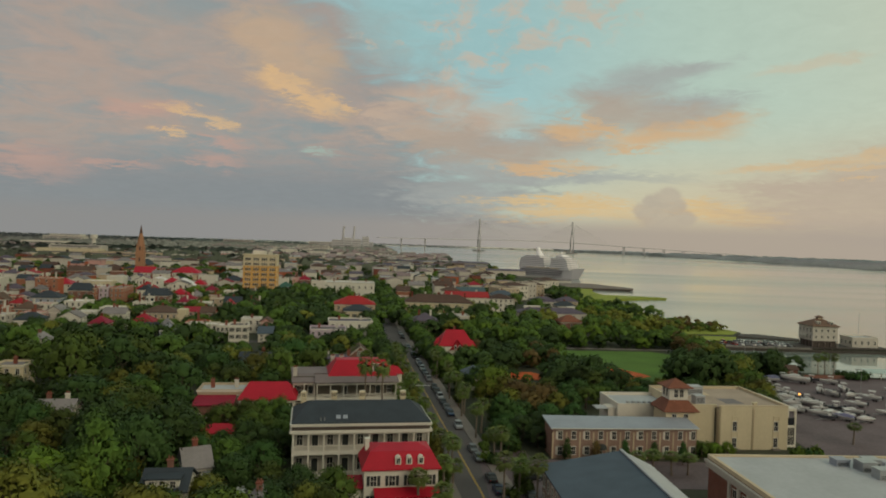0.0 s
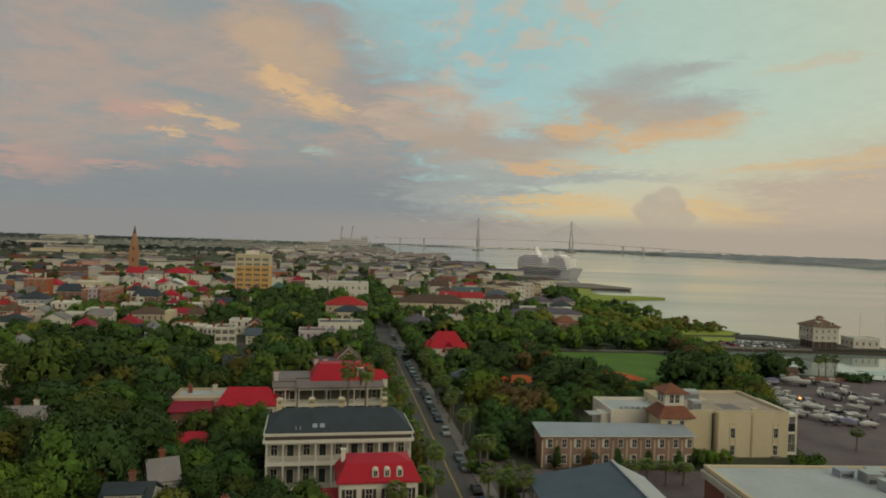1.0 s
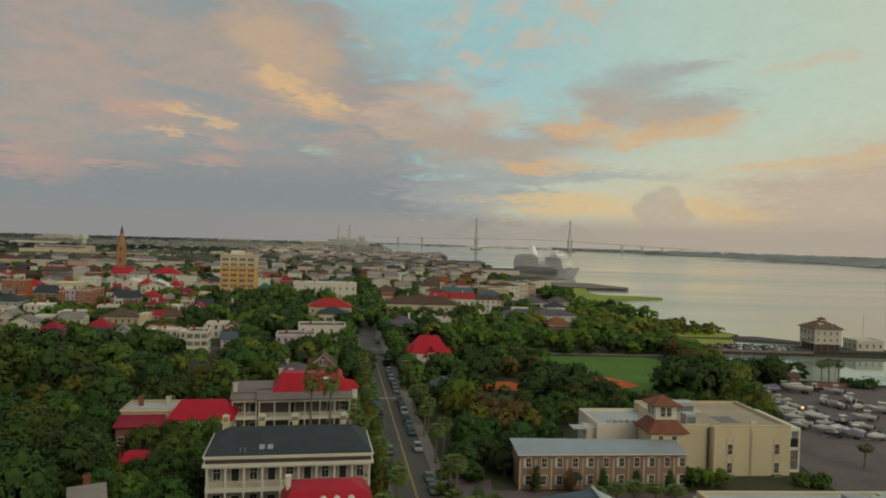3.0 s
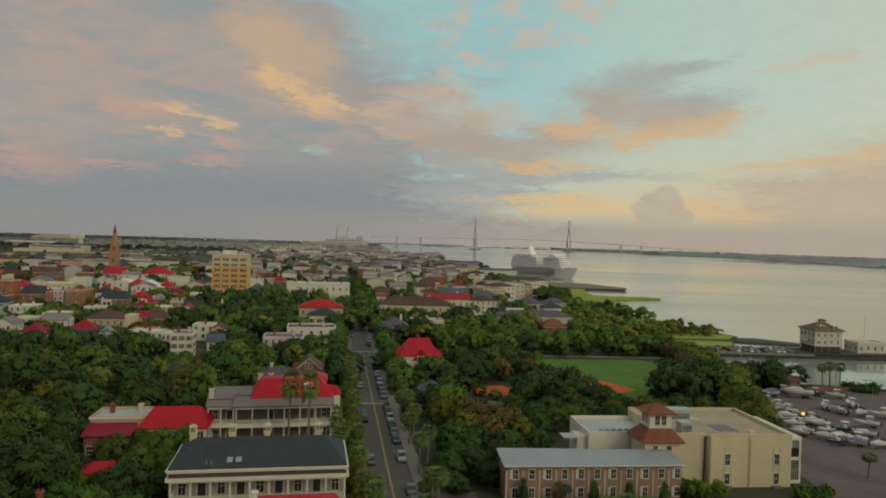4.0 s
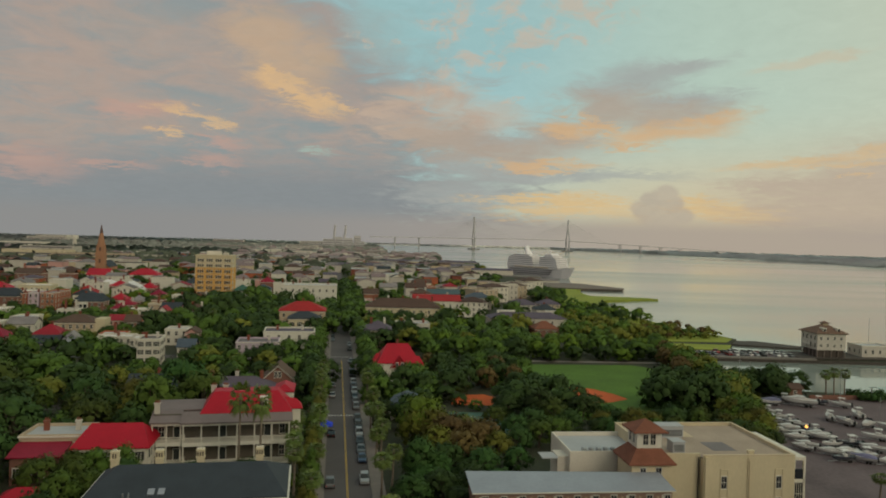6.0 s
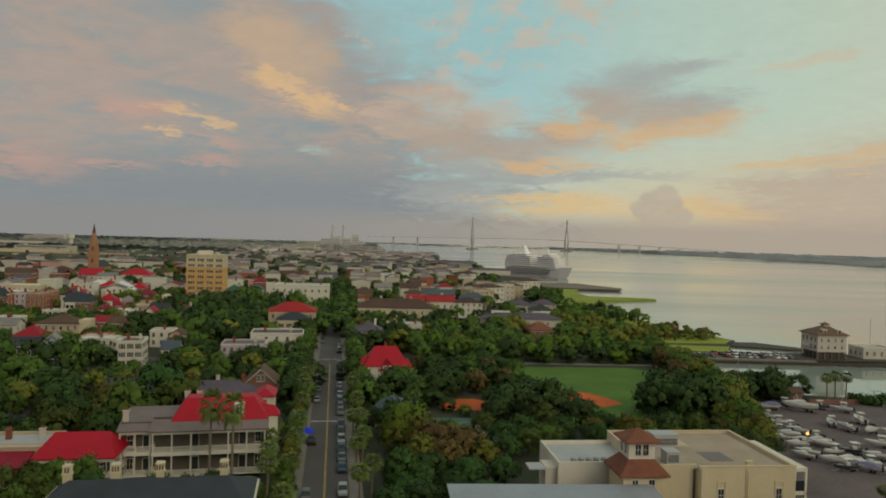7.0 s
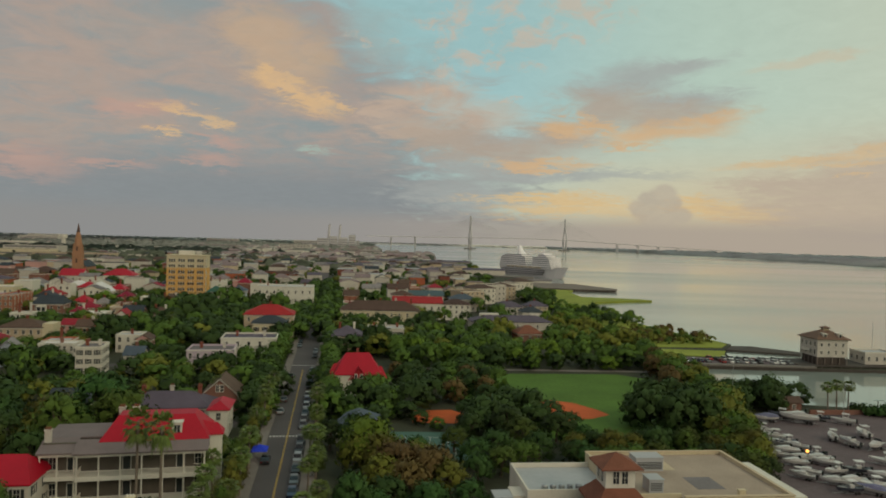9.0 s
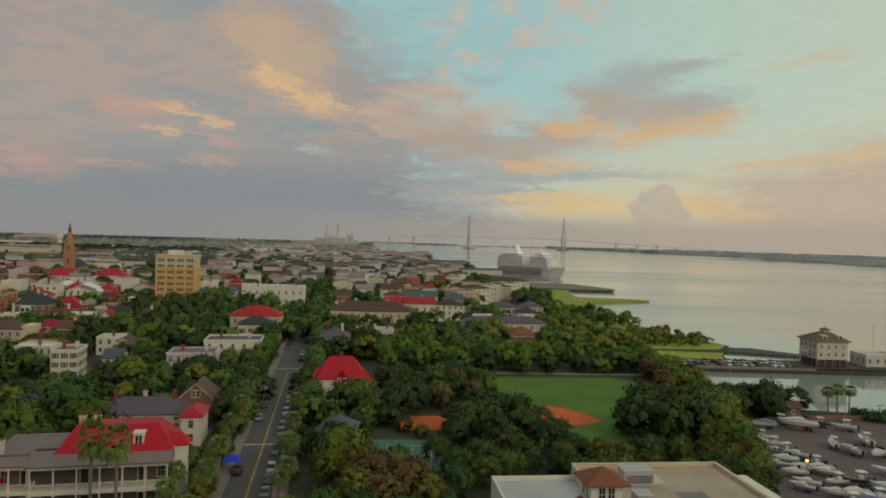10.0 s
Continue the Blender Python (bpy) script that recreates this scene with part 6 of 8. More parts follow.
def far_house(x, y, w, d, h, roof, rise, wall, top):
    """One of the far houses: walls and roof go into joined masses."""
    m = pose(x, y, 0, 0, 0, 8.4)
    FOOT.append((m.inverted(), w, d))
    for material, bm in ((wall, boxes((0, w, 0, d, -0.5, h))), (top, roof_bm(roof if roof != "flat" else "shed", w, d, h + 0.2, rise if roof != "flat" else 0.1, 0.3))):
        bm.transform(m)
        tmp = bpy.data.meshes.new("tmp")
        bm.to_mesh(tmp)
        bm.free()
        FAR_BM.setdefault(material.name, bmesh.new()).from_mesh(tmp)
        bpy.data.meshes.remove(tmp)


def far_town():
    """Blocks of the farther town on the street grid, thinning out with distance."""
    rng = random.Random(5)
    walls = [STUCCO, TAN, BRICK, WHITE, STUCCO, PINK, TAN, BRICK_ORANGE, WHITE, STUCCO]
    tops = [GREY_ROOF, BROWN_ROOF, RED_DULL, SLATE, GREY_ROOF, PALE_ROOF, PURPLE_ROOF, BROWN_ROOF, BROWN_ROOF, PALE_ROOF]
    names = {"white_paint": "white", "pale_stucco": "pale stucco", "tan_stucco": "tan stucco", "red_brick": "red brick", "pink_stucco": "pink stucco", "cream_stucco": "cream stucco",
             "orange_brick": "orange brick", "blue_grey_clapboard": "grey clapboard"}
    kinds = {"grey_membrane_roof": "grey roof", "brown_shingle_roof": "brown shingle roof", "dull_red_roof": "dull red roof", "dark_slate_roof": "dark slate roof", "pale_membrane_roof": "pale roof", "purple_slate_roof": "purple slate roof", "mauve_shingle_roof": "mauve shingle roof"}
    for x, y, w, d, h, mt in ((-493, 972, 97, 28, 14.5, TAN), (-566, 985, 82, 30, 17, CREAM), (-385, 1005, 26, 22, 13, STUCCO), (-640, 1150, 80, 36, 18, STUCCO), (-930, 1560, 90, 40, 16, STUCCO), (-330, 1560, 70, 40, 12, STUCCO),
                              (-620, 1900, 120, 50, 14, CONCRETE_FAR), (-420, 2050, 90, 40, 18, STUCCO), (-240, 1950, 70, 40, 12, CONCRETE_FAR), (-1300, 2300, 120, 60, 20, STUCCO), (-520, 2750, 110, 50, 24, STUCCO),
                              (-900, 2900, 120, 60, 20, CONCRETE_FAR), (-1500, 2700, 110, 60, 22, STUCCO), (-160, 1420, 110, 40, 9, PINK)):
        e = house(x, y, w, d, h, "flat", 0.6, mt, GREY_ROOF, "large pale institutional block with flat roof", 8, 0, 0, 3, 0, cornice=False, category="building", name="block")
        part("window_band", boxes(*[(3, w - 3, -0.15, 0.0, 3 + 4.2 * k, 4.8 + 4.2 * k) for k in range(int(h / 4.4))]), SHIP_DARK, e)
    for row in range(60):
        y = 330 + row * 17.5
        for col in range(-46, 12):
            v = col * 15.5 + rng.uniform(-3, 3)
            yy = y + rng.uniform(-5, 5) + v * 0.147
            x = street_x(yy) + v
            if abs(v) < 14 or x / yy < -0.66 or yy < 300:
                continue
            small = yy < 470
            if small and (x > -96 or yy < 312):
                continue
            if any(a < x + 6 < b and c < yy + 5 < f for a, b, c, f in GREEN):
                continue
            if yy > 1350 or (x > 55 and yy > 500) or (x > 90):
                continue
            p = 0.75 if small else 0.72 if yy < 650 else 0.56 if x > -190 else 0.34
            if rng.random() > p or not free(x + 5, yy + 5, 6.5 if small else 9):
                continue
            far = yy > 720
            w, d = rng.uniform(9, 15) * (1.35 if far else 1), rng.uniform(9, 13) * (1.3 if far else 1)
            h = rng.choice([6, 7, 8.5, 9.5, 11]) + rng.uniform(-0.5, 0.5)
            if small:
                w, d, h = rng.uniform(6.5, 10), rng.uniform(7, 10), rng.uniform(4.6, 6.6)
            wl, tp = rng.choice(walls), rng.choice(tops)
            if x < -95 and yy < 600:
                wl, tp = rng.choice([BRICK, BRICK_ORANGE, PINK, STUCCO, WHITE, WHITE]), rng.choice([RED_DULL, PALE_ROOF, SLATE, BROWN_ROOF, GREY_ROOF, PURPLE_ROOF, RED_DULL, PALE_ROOF])
            # beyond 600 to 680 m the palette turns paler and more mauve
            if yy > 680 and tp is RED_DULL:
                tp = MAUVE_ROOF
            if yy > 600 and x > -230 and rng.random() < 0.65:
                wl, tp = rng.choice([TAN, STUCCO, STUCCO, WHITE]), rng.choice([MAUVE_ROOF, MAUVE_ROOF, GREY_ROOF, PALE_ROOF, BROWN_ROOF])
            roof = "flat" if tp is PALE_ROOF else rng.choice(["hip", "hip", "gable_x", "gable_y", "flat"])
            if yy > 610:
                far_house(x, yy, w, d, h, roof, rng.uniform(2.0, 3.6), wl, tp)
                continue
            house(x, yy, w, d, h, roof, rng.uniform(2.0, 3.6), wl, tp, "%s town house with %s" % (names[wl.name], kinds[tp.name]), 8.4 + rng.uniform(-2, 2),
                  0 if yy > 500 else rng.choice([3, 4]), 0 if yy > 430 else 2, 2 if h < 9 else 3, 0 if far else rng.choice([0, 1, 2]), group="town houses", glaze=0, cornice=not far)
    for name, bm in FAR_BM.items():
        tagged(part("far_houses", bm, MATS[name]), "crowd of far town %s" % ("roofs" if "roof" in name else "house walls"), "town", kind="stuff")
    for x, y, h in ((-838, 1700, 32), (-1420, 2150, 60)):
        bm = bmesh.new()
        tube(bm, [(x, y, 0, 5), (x, y, h * 0.7, 4.5), (x, y, h * 0.72, 8), (x, y, h, 8)], 12)
        tagged(part("water_tower", bm, STUCCO), "distant pale water tower", "tower")


# gaps kept clear of trees so that houses behind show from the camera
for yx, yy, yw, yd in ((-83, 246, 19, 38), (-90, 268, 12, 16), (-67, 222, 19, 13), (-146, 326, 24, 12), (-205, 412, 40, 14), (44, 400, 46, 20), (60, 368, 18, 16), (-490, 925, 100, 44)):
    FOOT.append((pose(yx, yy, 0, 0, 0, 9).inverted(), yw, yd))


def free(x, y, r=3.0, road=True):
    """Whether a disc on the ground is clear of houses, roads and lots."""
    for inv, w, d in FOOT:
        p = inv @ Vector((x, y, 0))
        if -r < p.x < w + r and -r < p.y < d + r:
            return False
    return True


mid_town()
golden_tower()
church()
far_town()
port()
cruise_ship()
bridge()

# ---- park, lots, quays ----
sheet("lawn", [(38, 246), (52, 232), (62, 222), (88, 222), (104, 250), (106, 300), (92, 312), (30, 306), (32, 282)], 0.05, GRASS, "mown green ball field", thick=0.1)
sheet("infield", [(55, 253), (57.5, 248), (62.5, 246), (69.5, 248.5), (75, 253), (72.5, 259), (67.5, 266), (61.5, 269), (56, 264)], 0.075, CLAY, "orange clay infield of the ball field", thick=0.03)
sheet("clay_yard", [(22, 240), (33, 240), (36, 249), (32, 254), (22, 252)], 0.075, CLAY, "orange clay playground yard", thick=0.03)
sheet("court", [(18, 209), (36, 211), (34, 232), (17, 231)], 0.06, COURT, "green hard sports court", thick=0.03)
for x0, x1, y0, y1 in ((21, 32.5, 213.5, 213.6), (21, 32.5, 227, 227.1), (21, 21.1, 213.6, 227), (32.4, 32.5, 213.6, 227), (26.7, 26.8, 213.6, 227), (22.6, 22.7, 213.6, 227), (30.8, 30.9, 213.6, 227)):
    sheet("court_line", [(x0, y0), (x1, y0), (x1, y1), (x0, y1)], 0.068, PAINT_W, "white line painted on the court", thick=0.005)
sheet("boat_lot", [(84, 130), (300, 140), (300, 238), (204, 246), (170, 256), (158, 266), (112, 258), (102, 240), (88, 205), (86, 160)], 0.05, LOT, "worn purple-grey asphalt boat yard", thick=0.1)
sheet("forecourt", [(16, 135), (84, 138), (84, 155), (14, 152)], 0.045, LOT, "grey asphalt forecourt of the hall", thick=0.1)
sheet("side_yard", [(10, 100), (20, 100), (19, 158), (8, 158)], 0.04, LOT, "grey asphalt side yard", thick=0.1)
sheet("quay_lot", [(116, 339), (176, 339), (176, 351.5), (150, 353.4), (120, 357)], 0.12, LOT, "grey asphalt car park on the quay", thick=0.2)
sheet("quay_wall", [(105, 336.2), (219, 336.2), (219, 338.6), (105, 338.6)], -0.09, DARK_STONE, "dark stone quay wall over the inlet", thick=1.7)
sheet("quay_coping", [(105, 335.8), (176, 335.8), (176, 338.9), (105, 338.9)], 0.62, STONE, "pale stone coping of the quay wall", thick=0.7)
sheet("jetty", [(150, 386), (172, 379), (189, 374), (193, 381), (177, 396), (158, 395)], -0.5, DARK_STONE, "low grey stone jetty in the harbour", thick=2.5)
sheet("marsh_grass", [(112, 361), (149, 357), (152, 366), (156, 374), (114, 376)], 0.25, MARSH, "yellow-green marsh grass by the car park", thick=0.3)
sheet("marsh_grass", [(118, 560), (141, 566), (150, 610), (178, 630), (205, 644), (196, 652), (150, 660), (149, 716), (158, 740), (120, 750), (108, 640)], 0.3, MARSH, "yellow-green marsh grass on a spit", thick=2.0)
sheet("marsh_grass", [(110, 380), (158, 384), (166, 397), (163, 411), (149, 448), (143, 496), (137, 526), (140, 572), (118, 560), (110, 470)], 0.22, MARSH, "yellow-green marsh grass along the shore", thick=1.9)
sheet("park_path", [(20, 312), (112, 318), (112, 321), (20, 315)], 0.05, PAVE, "pale park path beyond the field", thick=0.1)

# ---- trees ----
TREES = {}


def leaf_cloud(rng, clumps, cards, size, core=0.70):
    """A crown: leaf cards scattered over clumps given as (x, y, z, rx, rz), round small dark cores."""
    verts, faces, norms = [], [], []
    up = Vector((0, 0, 1))
    mx, my, mz = (sum(c[k] for c in clumps) / len(clumps) for k in (0, 1, 2))
    ico = bmesh.new()
    bmesh.ops.create_icosphere(ico, subdivisions=1, radius=1.0)
    iv = [v.co.copy() for v in ico.verts]
    jf = [[v.index for v in f.verts] for f in ico.faces]
    ico.free()
    for x, y, z, rx, rz in clumps:
        o = len(verts)
        lean = Vector(((x - mx) * 0.15, (y - my) * 0.15, 0.16 + max(-0.8, min(0.8, (z - mz) * 0.22))))
        for v in iv:
            k = core * rng.uniform(0.82, 1.12)
            norms.append((v * 0.25 + lean).normalized())
            verts.append((x + v.x * rx * k, y + v.y * rx * k, z + v.z * rz * k))
        faces += [[i + o for i in f] for f in jf]
        for _ in range(cards):
            a, c = rng.uniform(0, 2 * math.pi), rng.uniform(-0.55, 1.0)
            s = math.sqrt(1 - c * c)
            nrm = Vector((s * math.cos(a), s * math.sin(a), c))
            k = rng.uniform(0.58, 1.30)
            out = (nrm * 0.25 + lean + Vector((rng.uniform(-0.25, 0.25), rng.uniform(-0.25, 0.25), rng.uniform(-0.25, 0.25)))).normalized()
            p = Vector((x + nrm.x * rx * k, y + nrm.y * rx * k, z + nrm.z * rz * k))
            nrm = (nrm + Vector((rng.uniform(-0.7, 0.7), rng.uniform(-0.7, 0.7), rng.uniform(-0.3, 0.8)))).normalized()
            u = nrm.orthogonal().normalized()
            u = (u * math.cos(a * 3) + nrm.cross(u) * math.sin(a * 3)).normalized()
            w = nrm.cross(u)
            l = size * rng.uniform(0.6, 1.3)
            o = len(verts)
            verts += [tuple(p - u * l), tuple(p + w * l * 0.45 + nrm * l * 0.1), tuple(p + u * l), tuple(p - w * l * 0.45 + nrm * l * 0.1)]
            faces.append([o, o + 3, o + 2, o + 1])
            norms += [out] * 4
    me = bpy.data.meshes.new("crown")
    me.from_pydata(verts, [], faces, shade_flat=False)
    me.normals_split_custom_set_from_vertices([tuple(n) for n in norms])
    me.update()
    return me


def tree_meshes(kind, seed, detail):
    """Trunk and crown of a tree about 10 m high and 11 m wide."""
    key = (kind, seed, detail)
    if key in TREES:
        return TREES[key]
    rng = random.Random(seed * 7 + 1)
    tb = bmesh.new()
    tube(tb, [(0, 0, -0.4, 0.55), (0.05, 0, 0.5, 0.40), (0.1, 0.1, 2.0, 0.33), (0.1, 0.1, 4.0, 0.26), (0.0, 0.1, 6.5, 0.12)], 7)
    clumps = []
    n = 26 if detail else 22
    for i in range(n):
        a = 2.39996 * i + rng.uniform(-0.4, 0.4)
        f = math.sqrt((i + 0.5) / n)
        r = 4.6 * f * rng.uniform(0.85, 1.1)
        z = (8.2 - 4.0 * f ** 2.2 if kind != "tall" else 10.0 - 7.0 * f ** 1.6) + rng.uniform(-0.7, 0.6)
        if kind == "tall":
            r *= 0.65
        s = rng.uniform(1.25, 1.95) * (1.0 if detail else 1.08)
        clumps.append((r * math.cos(a), r * math.sin(a), z, s, s * rng.uniform(0.68, 0.9)))
        if i % 3 == 0:
            rod(tb, (0.1, 0.1, 2.2 + 0.08 * i), (r * 0.8 * math.cos(a), r * 0.8 * math.sin(a), z - 0.6), 0.11, 5)
    for i in range(9 if detail else 6):
        a, f = rng.uniform(0, 6.28), rng.uniform(0.5, 1.0)
        clumps.append((4.6 * f * math.cos(a) * (0.65 if kind == "tall" else 1), 4.6 * f * math.sin(a) * (0.65 if kind == "tall" else 1), rng.uniform(1.6, 4.4), 1.4, 1.1))
    crown = leaf_cloud(rng, clumps, 72 if detail else 46, 0.33 if detail else 0.42, 0.55)
    trunk = mesh("trunk", tb, BARK)
    TREES[key] = (trunk, crown)
    return TREES[key]


CROWNS = {}
TREE_WORDS = {"leaf_dark": ("broad dark green live oak", "dark evergreen"), "leaf_mid": ("leafy mid-green tree", "mid-green"), "leaf_light": ("bright fresh green tree", "light green"), "leaf_gold": ("yellowing olive-green tree", "olive"), "leaf_rust": ("rust-brown autumn tree", "rusty")}


FAR_TREES = {}
NEAR_LIMIT = 226


def tree(x, y, s, sz, leaf, kind="oak", seed=0, detail=True, rot=0.0, z=0.0):
    if y < 92 or x < -0.64 * y - 6:
        return None
    if not detail or y > NEAR_LIMIT:
        FAR_TREES.setdefault(leaf.name, []).append((x, y, s, sz, seed, rot))
        return None
    trunk, crown = tree_meshes(kind, seed % 4, y < 178)
    key = (crown.name, leaf.name)
    if key not in CROWNS:
        c = crown.copy()
        c.materials.append(leaf)
        CROWNS[key] = c
    e = empty("tree", pose(x, y, z, 0, 0, rot), TREE_WORDS[leaf.name][0] + (" in a garden" if y < 330 else " in the town"), "tree", "town trees")
    e.scale = (s, s, sz)
    part("trunk", trunk, None, e)
    part("crown", CROWNS[key], None, e)
    return e


def palm_meshes(seed):
    key = ("palm", seed)
    if key in TREES:
        return TREES[key]
    rng = random.Random(seed + 40)
    tb = bmesh.new()
    tube(tb, [(0, 0, -0.3, 0.32), (0.02, 0, 0.6, 0.24), (0.12, 0.05, 3.5, 0.19), (0.2, 0.08, 7.2, 0.18), (0.2, 0.08, 7.9, 0.3), (0.2, 0.08, 8.4, 0.16)], 8)
    verts, faces = [], []
    for i in range(44):
        a = 2.39996 * i
        lift = 1.15 - 2.0 * i / 43 + rng.uniform(-0.1, 0.1)
        stem = 0.9 + rng.uniform(0, 0.4)
        d = Vector((math.cos(a) * math.cos(lift), math.sin(a) * math.cos(lift), math.sin(lift)))
        hub = Vector((0.2, 0.08, 8.1)) + d * stem
        u = Vector((-math.sin(a), math.cos(a), 0))
        up = d.cross(u)
        for k in range(9):
            b = (k - 4) * 0.30
            dr = (d * math.cos(b) + u * math.sin(b)).normalized()
            l = 1.15 * rng.uniform(0.8, 1.1) * (1 - 0.05 * abs(k - 4))
            tip = hub + dr * l + Vector((0, 0, -0.45 * l))
            mid = hub + dr * l * 0.55 + Vector((0, 0, -0.08))
            side = dr.cross(up).normalized() * 0.10
            o = len(verts)
            verts += [tuple(hub), tuple(mid + side), tuple(tip), tuple(mid - side)]
            faces.append([o, o + 1, o + 2, o + 3])
    me = bpy.data.meshes.new("fronds")
    me.from_pydata(verts, [], faces)
    me.update()
    me.materials.append(LEAF_PALM)
    TREES[key] = (mesh("trunk", tb, PALM_BARK), me)
    return TREES[key]


def palm(x, y, h, seed=0, spread=1.0, rot=0.0):
    trunk, fr = palm_meshes(seed % 3)
    e = empty("palm_tree", pose(x, y, 0, 0, 0, rot), "palmetto with slim grey trunk and round green head", "palm tree", "palms")
    e.scale = (spread, spread, h / 9.0)
    part("trunk", trunk, None, e)
    part("fronds", fr, None, e)


def bush(x, y, s, h, leaf, seed=0):
    rng = random.Random(seed + 90)
    key = ("bush", seed % 3)
    if key not in TREES:
        TREES[key] = leaf_cloud(rng, [(rng.uniform(-0.6, 0.6), rng.uniform(-0.6, 0.6), rng.uniform(0.3, 0.7), 0.55, 0.5) for _ in range(7)], 40, 0.22)
    ck = (TREES[key].name, leaf.name)
    if ck not in CROWNS:
        c = TREES[key].copy()
        c.materials.append(leaf)
        CROWNS[ck] = c
    o = part("bush", CROWNS[ck], None)
    o.matrix_basis = pose(x, y, 0, 0, 0, 37 * seed) @ Matrix.Diagonal((s, s, h, 1))
    tagged(o, "clipped green garden shrub" if leaf is LEAF_MID else "loose dark green garden shrub", "bush", "shrubs")


def inside(ring, x, y):
    c = False
    for (x0, y0), (x1, y1) in zip(ring, ring[1:] + ring[:1]):
        if (y0 > y) != (y1 > y) and x < (x1 - x0) * (y - y0) / (y1 - y0) + x0:
            c = not c
    return c


def grove(ring, spacing, leaves, rng, smin, smax, detail=True, clear=3.0, kinds=("oak",), flat=1.0, keep=1.0):
    """Trees at uneven spacing inside a ring, clear of houses and roads."""
    xs, ys = [p[0] for p in ring], [p[1] for p in ring]
    y = min(ys)
    k = 0
    while y < max(ys):
        x = min(xs) + rng.uniform(0, spacing)
        while x < max(xs):
            px, py = x + rng.uniform(-0.35, 0.35) * spacing, y + rng.uniform(-0.35, 0.35) * spacing
            s = rng.uniform(smin, smax)
            if inside(ring, px, py) and abs(px - street_x(py)) > 6 + 2.4 * s and free(px, py, clear + 2.0 * s) and rng.random() < keep:
                tree(px, py, s, s * flat * rng.uniform(0.78, 1.32), rng.choice(leaves), rng.choice(kinds), rng.randrange(9), detail, rng.uniform(0, 360))
                k += 1
            x += spacing
        y += spacing * 0.9
    return k


def plant():
    rng = random.Random(11)
    D, M, L, G, R = LEAF_DARK, LEAF_MID, LEAF_LIGHT, LEAF_GOLD, LEAF_RUST
    # gardens west of the avenue
    grove([(-150, 60), (-2, 60), (-6, 118), (-40, 130), (-60, 165), (-130, 165)], 10.0, [M, L, D, M, D, G, M], rng, 0.7, 1.35, True, 1.2, ("oak", "oak", "tall"))
    grove([(-170, 150), (-40, 150), (-36, 205), (-45, 235), (-60, 265), (-180, 262)], 10.5, [D, M, G, M, D, D, M, D], rng, 0.7, 1.45, True, 1.2)
    for x, y, s, lf in ((-33, 131, 0.8, D), (-36, 124, 0.8, D), (-30, 124, 0.65, M), (-25, 125, 0.6, D), (-19, 126.5, 0.5, M), (-40, 133, 0.8, M), (-38, 141, 0.9, D), (-33, 144, 0.7, D), (-24, 118, 0.75, D), (-17.5, 117, 0.8, M), (-27.5, 121, 0.8, D), (-22, 113, 0.75, D), (-20, 110, 0.8, G), (-28, 112, 0.8, D), (-38, 116, 0.7, G), (-34, 108, 0.8, M), (-45, 118, 0.6, G), (-42, 106, 0.8, M), (-54, 120, 0.9, G), (-57, 109, 1.0, L), (-64, 114, 1.1, L), (-70, 109, 1.0, L), (-85, 149, 0.9, D), (-78, 146, 0.9, M), (-92, 150, 1.0, D), (-97, 156, 0.9, D), (-70, 152, 0.9, G), (-66, 158, 0.8, D), (-50, 150.3, 0.42, G), (-46.5, 150.6, 0.45, D), (-54, 150.8, 0.4, M)):
        if not free(x, y, 0.3):
            continue
        tree(x, y, s, s * 1.1, lf, "oak", rng.randrange(9), True, rng.uniform(0, 360))
    for x, y, s in ((-46, 313, 0.7), (-40, 314, 0.75), (-34.5, 317, 0.7), (-54, 289, 0.7), (-46, 287, 0.8), (-41, 292, 0.75), (-36, 300, 0.8), (-70, 297, 0.6), (-66, 292, 0.8), (-60, 300, 0.7), (-64, 310, 0.8), (-71, 318, 0.7)):
        tree(x, y, s, s, rng.choice([D, M]), "oak", rng.randrange(9), True, rng.uniform(0, 360))
    grove([(-45, 140), (-6, 148), (-10, 172), (-45, 164)], 7.5, [D, M, D], rng, 0.55, 0.75, True, 1.0)
    grove([(-190, 262), (-22, 240), (-22, 300), (-60, 290), (-70, 345), (-190, 345)], 10.0, [D, D, M, M, G], rng, 0.6, 0.95, True, 1.0, keep=0.85, flat=0.9)
    grove([(-40, 325), (-22, 325), (-40, 450), (-60, 450)], 10, [D, M], rng, 0.8, 1.1, False, 1.0)
    grove([(-128, 412), (-60, 408), (-62, 486), (-128, 486)], 9.5, [D, D, M], rng, 0.9, 1.35, False, 0.6)
    grove([(-190, 352), (-130, 348), (-130, 392), (-190, 395)], 9.5, [D, M, M], rng, 0.55, 0.85, False, 0.6)
    grove([(-180, 470), (-140, 470), (-140, 520), (-180, 520)], 10, [D, M], rng, 0.65, 0.95, False, 0.6)
    grove([(-112, 340), (-58, 338), (-58, 402), (-112, 402)], 9.0, [D, D, M], rng, 0.8, 1.2, False, 0.6)
    # park east of the avenue
    grove([(8, 168), (15, 166), (16, 180), (12, 188), (10, 206), (4, 214), (0, 268), (20, 262), (16, 236), (12, 212)], 7.6, [D, M, D, D], rng, 0.6, 0.85, True, 0.6)
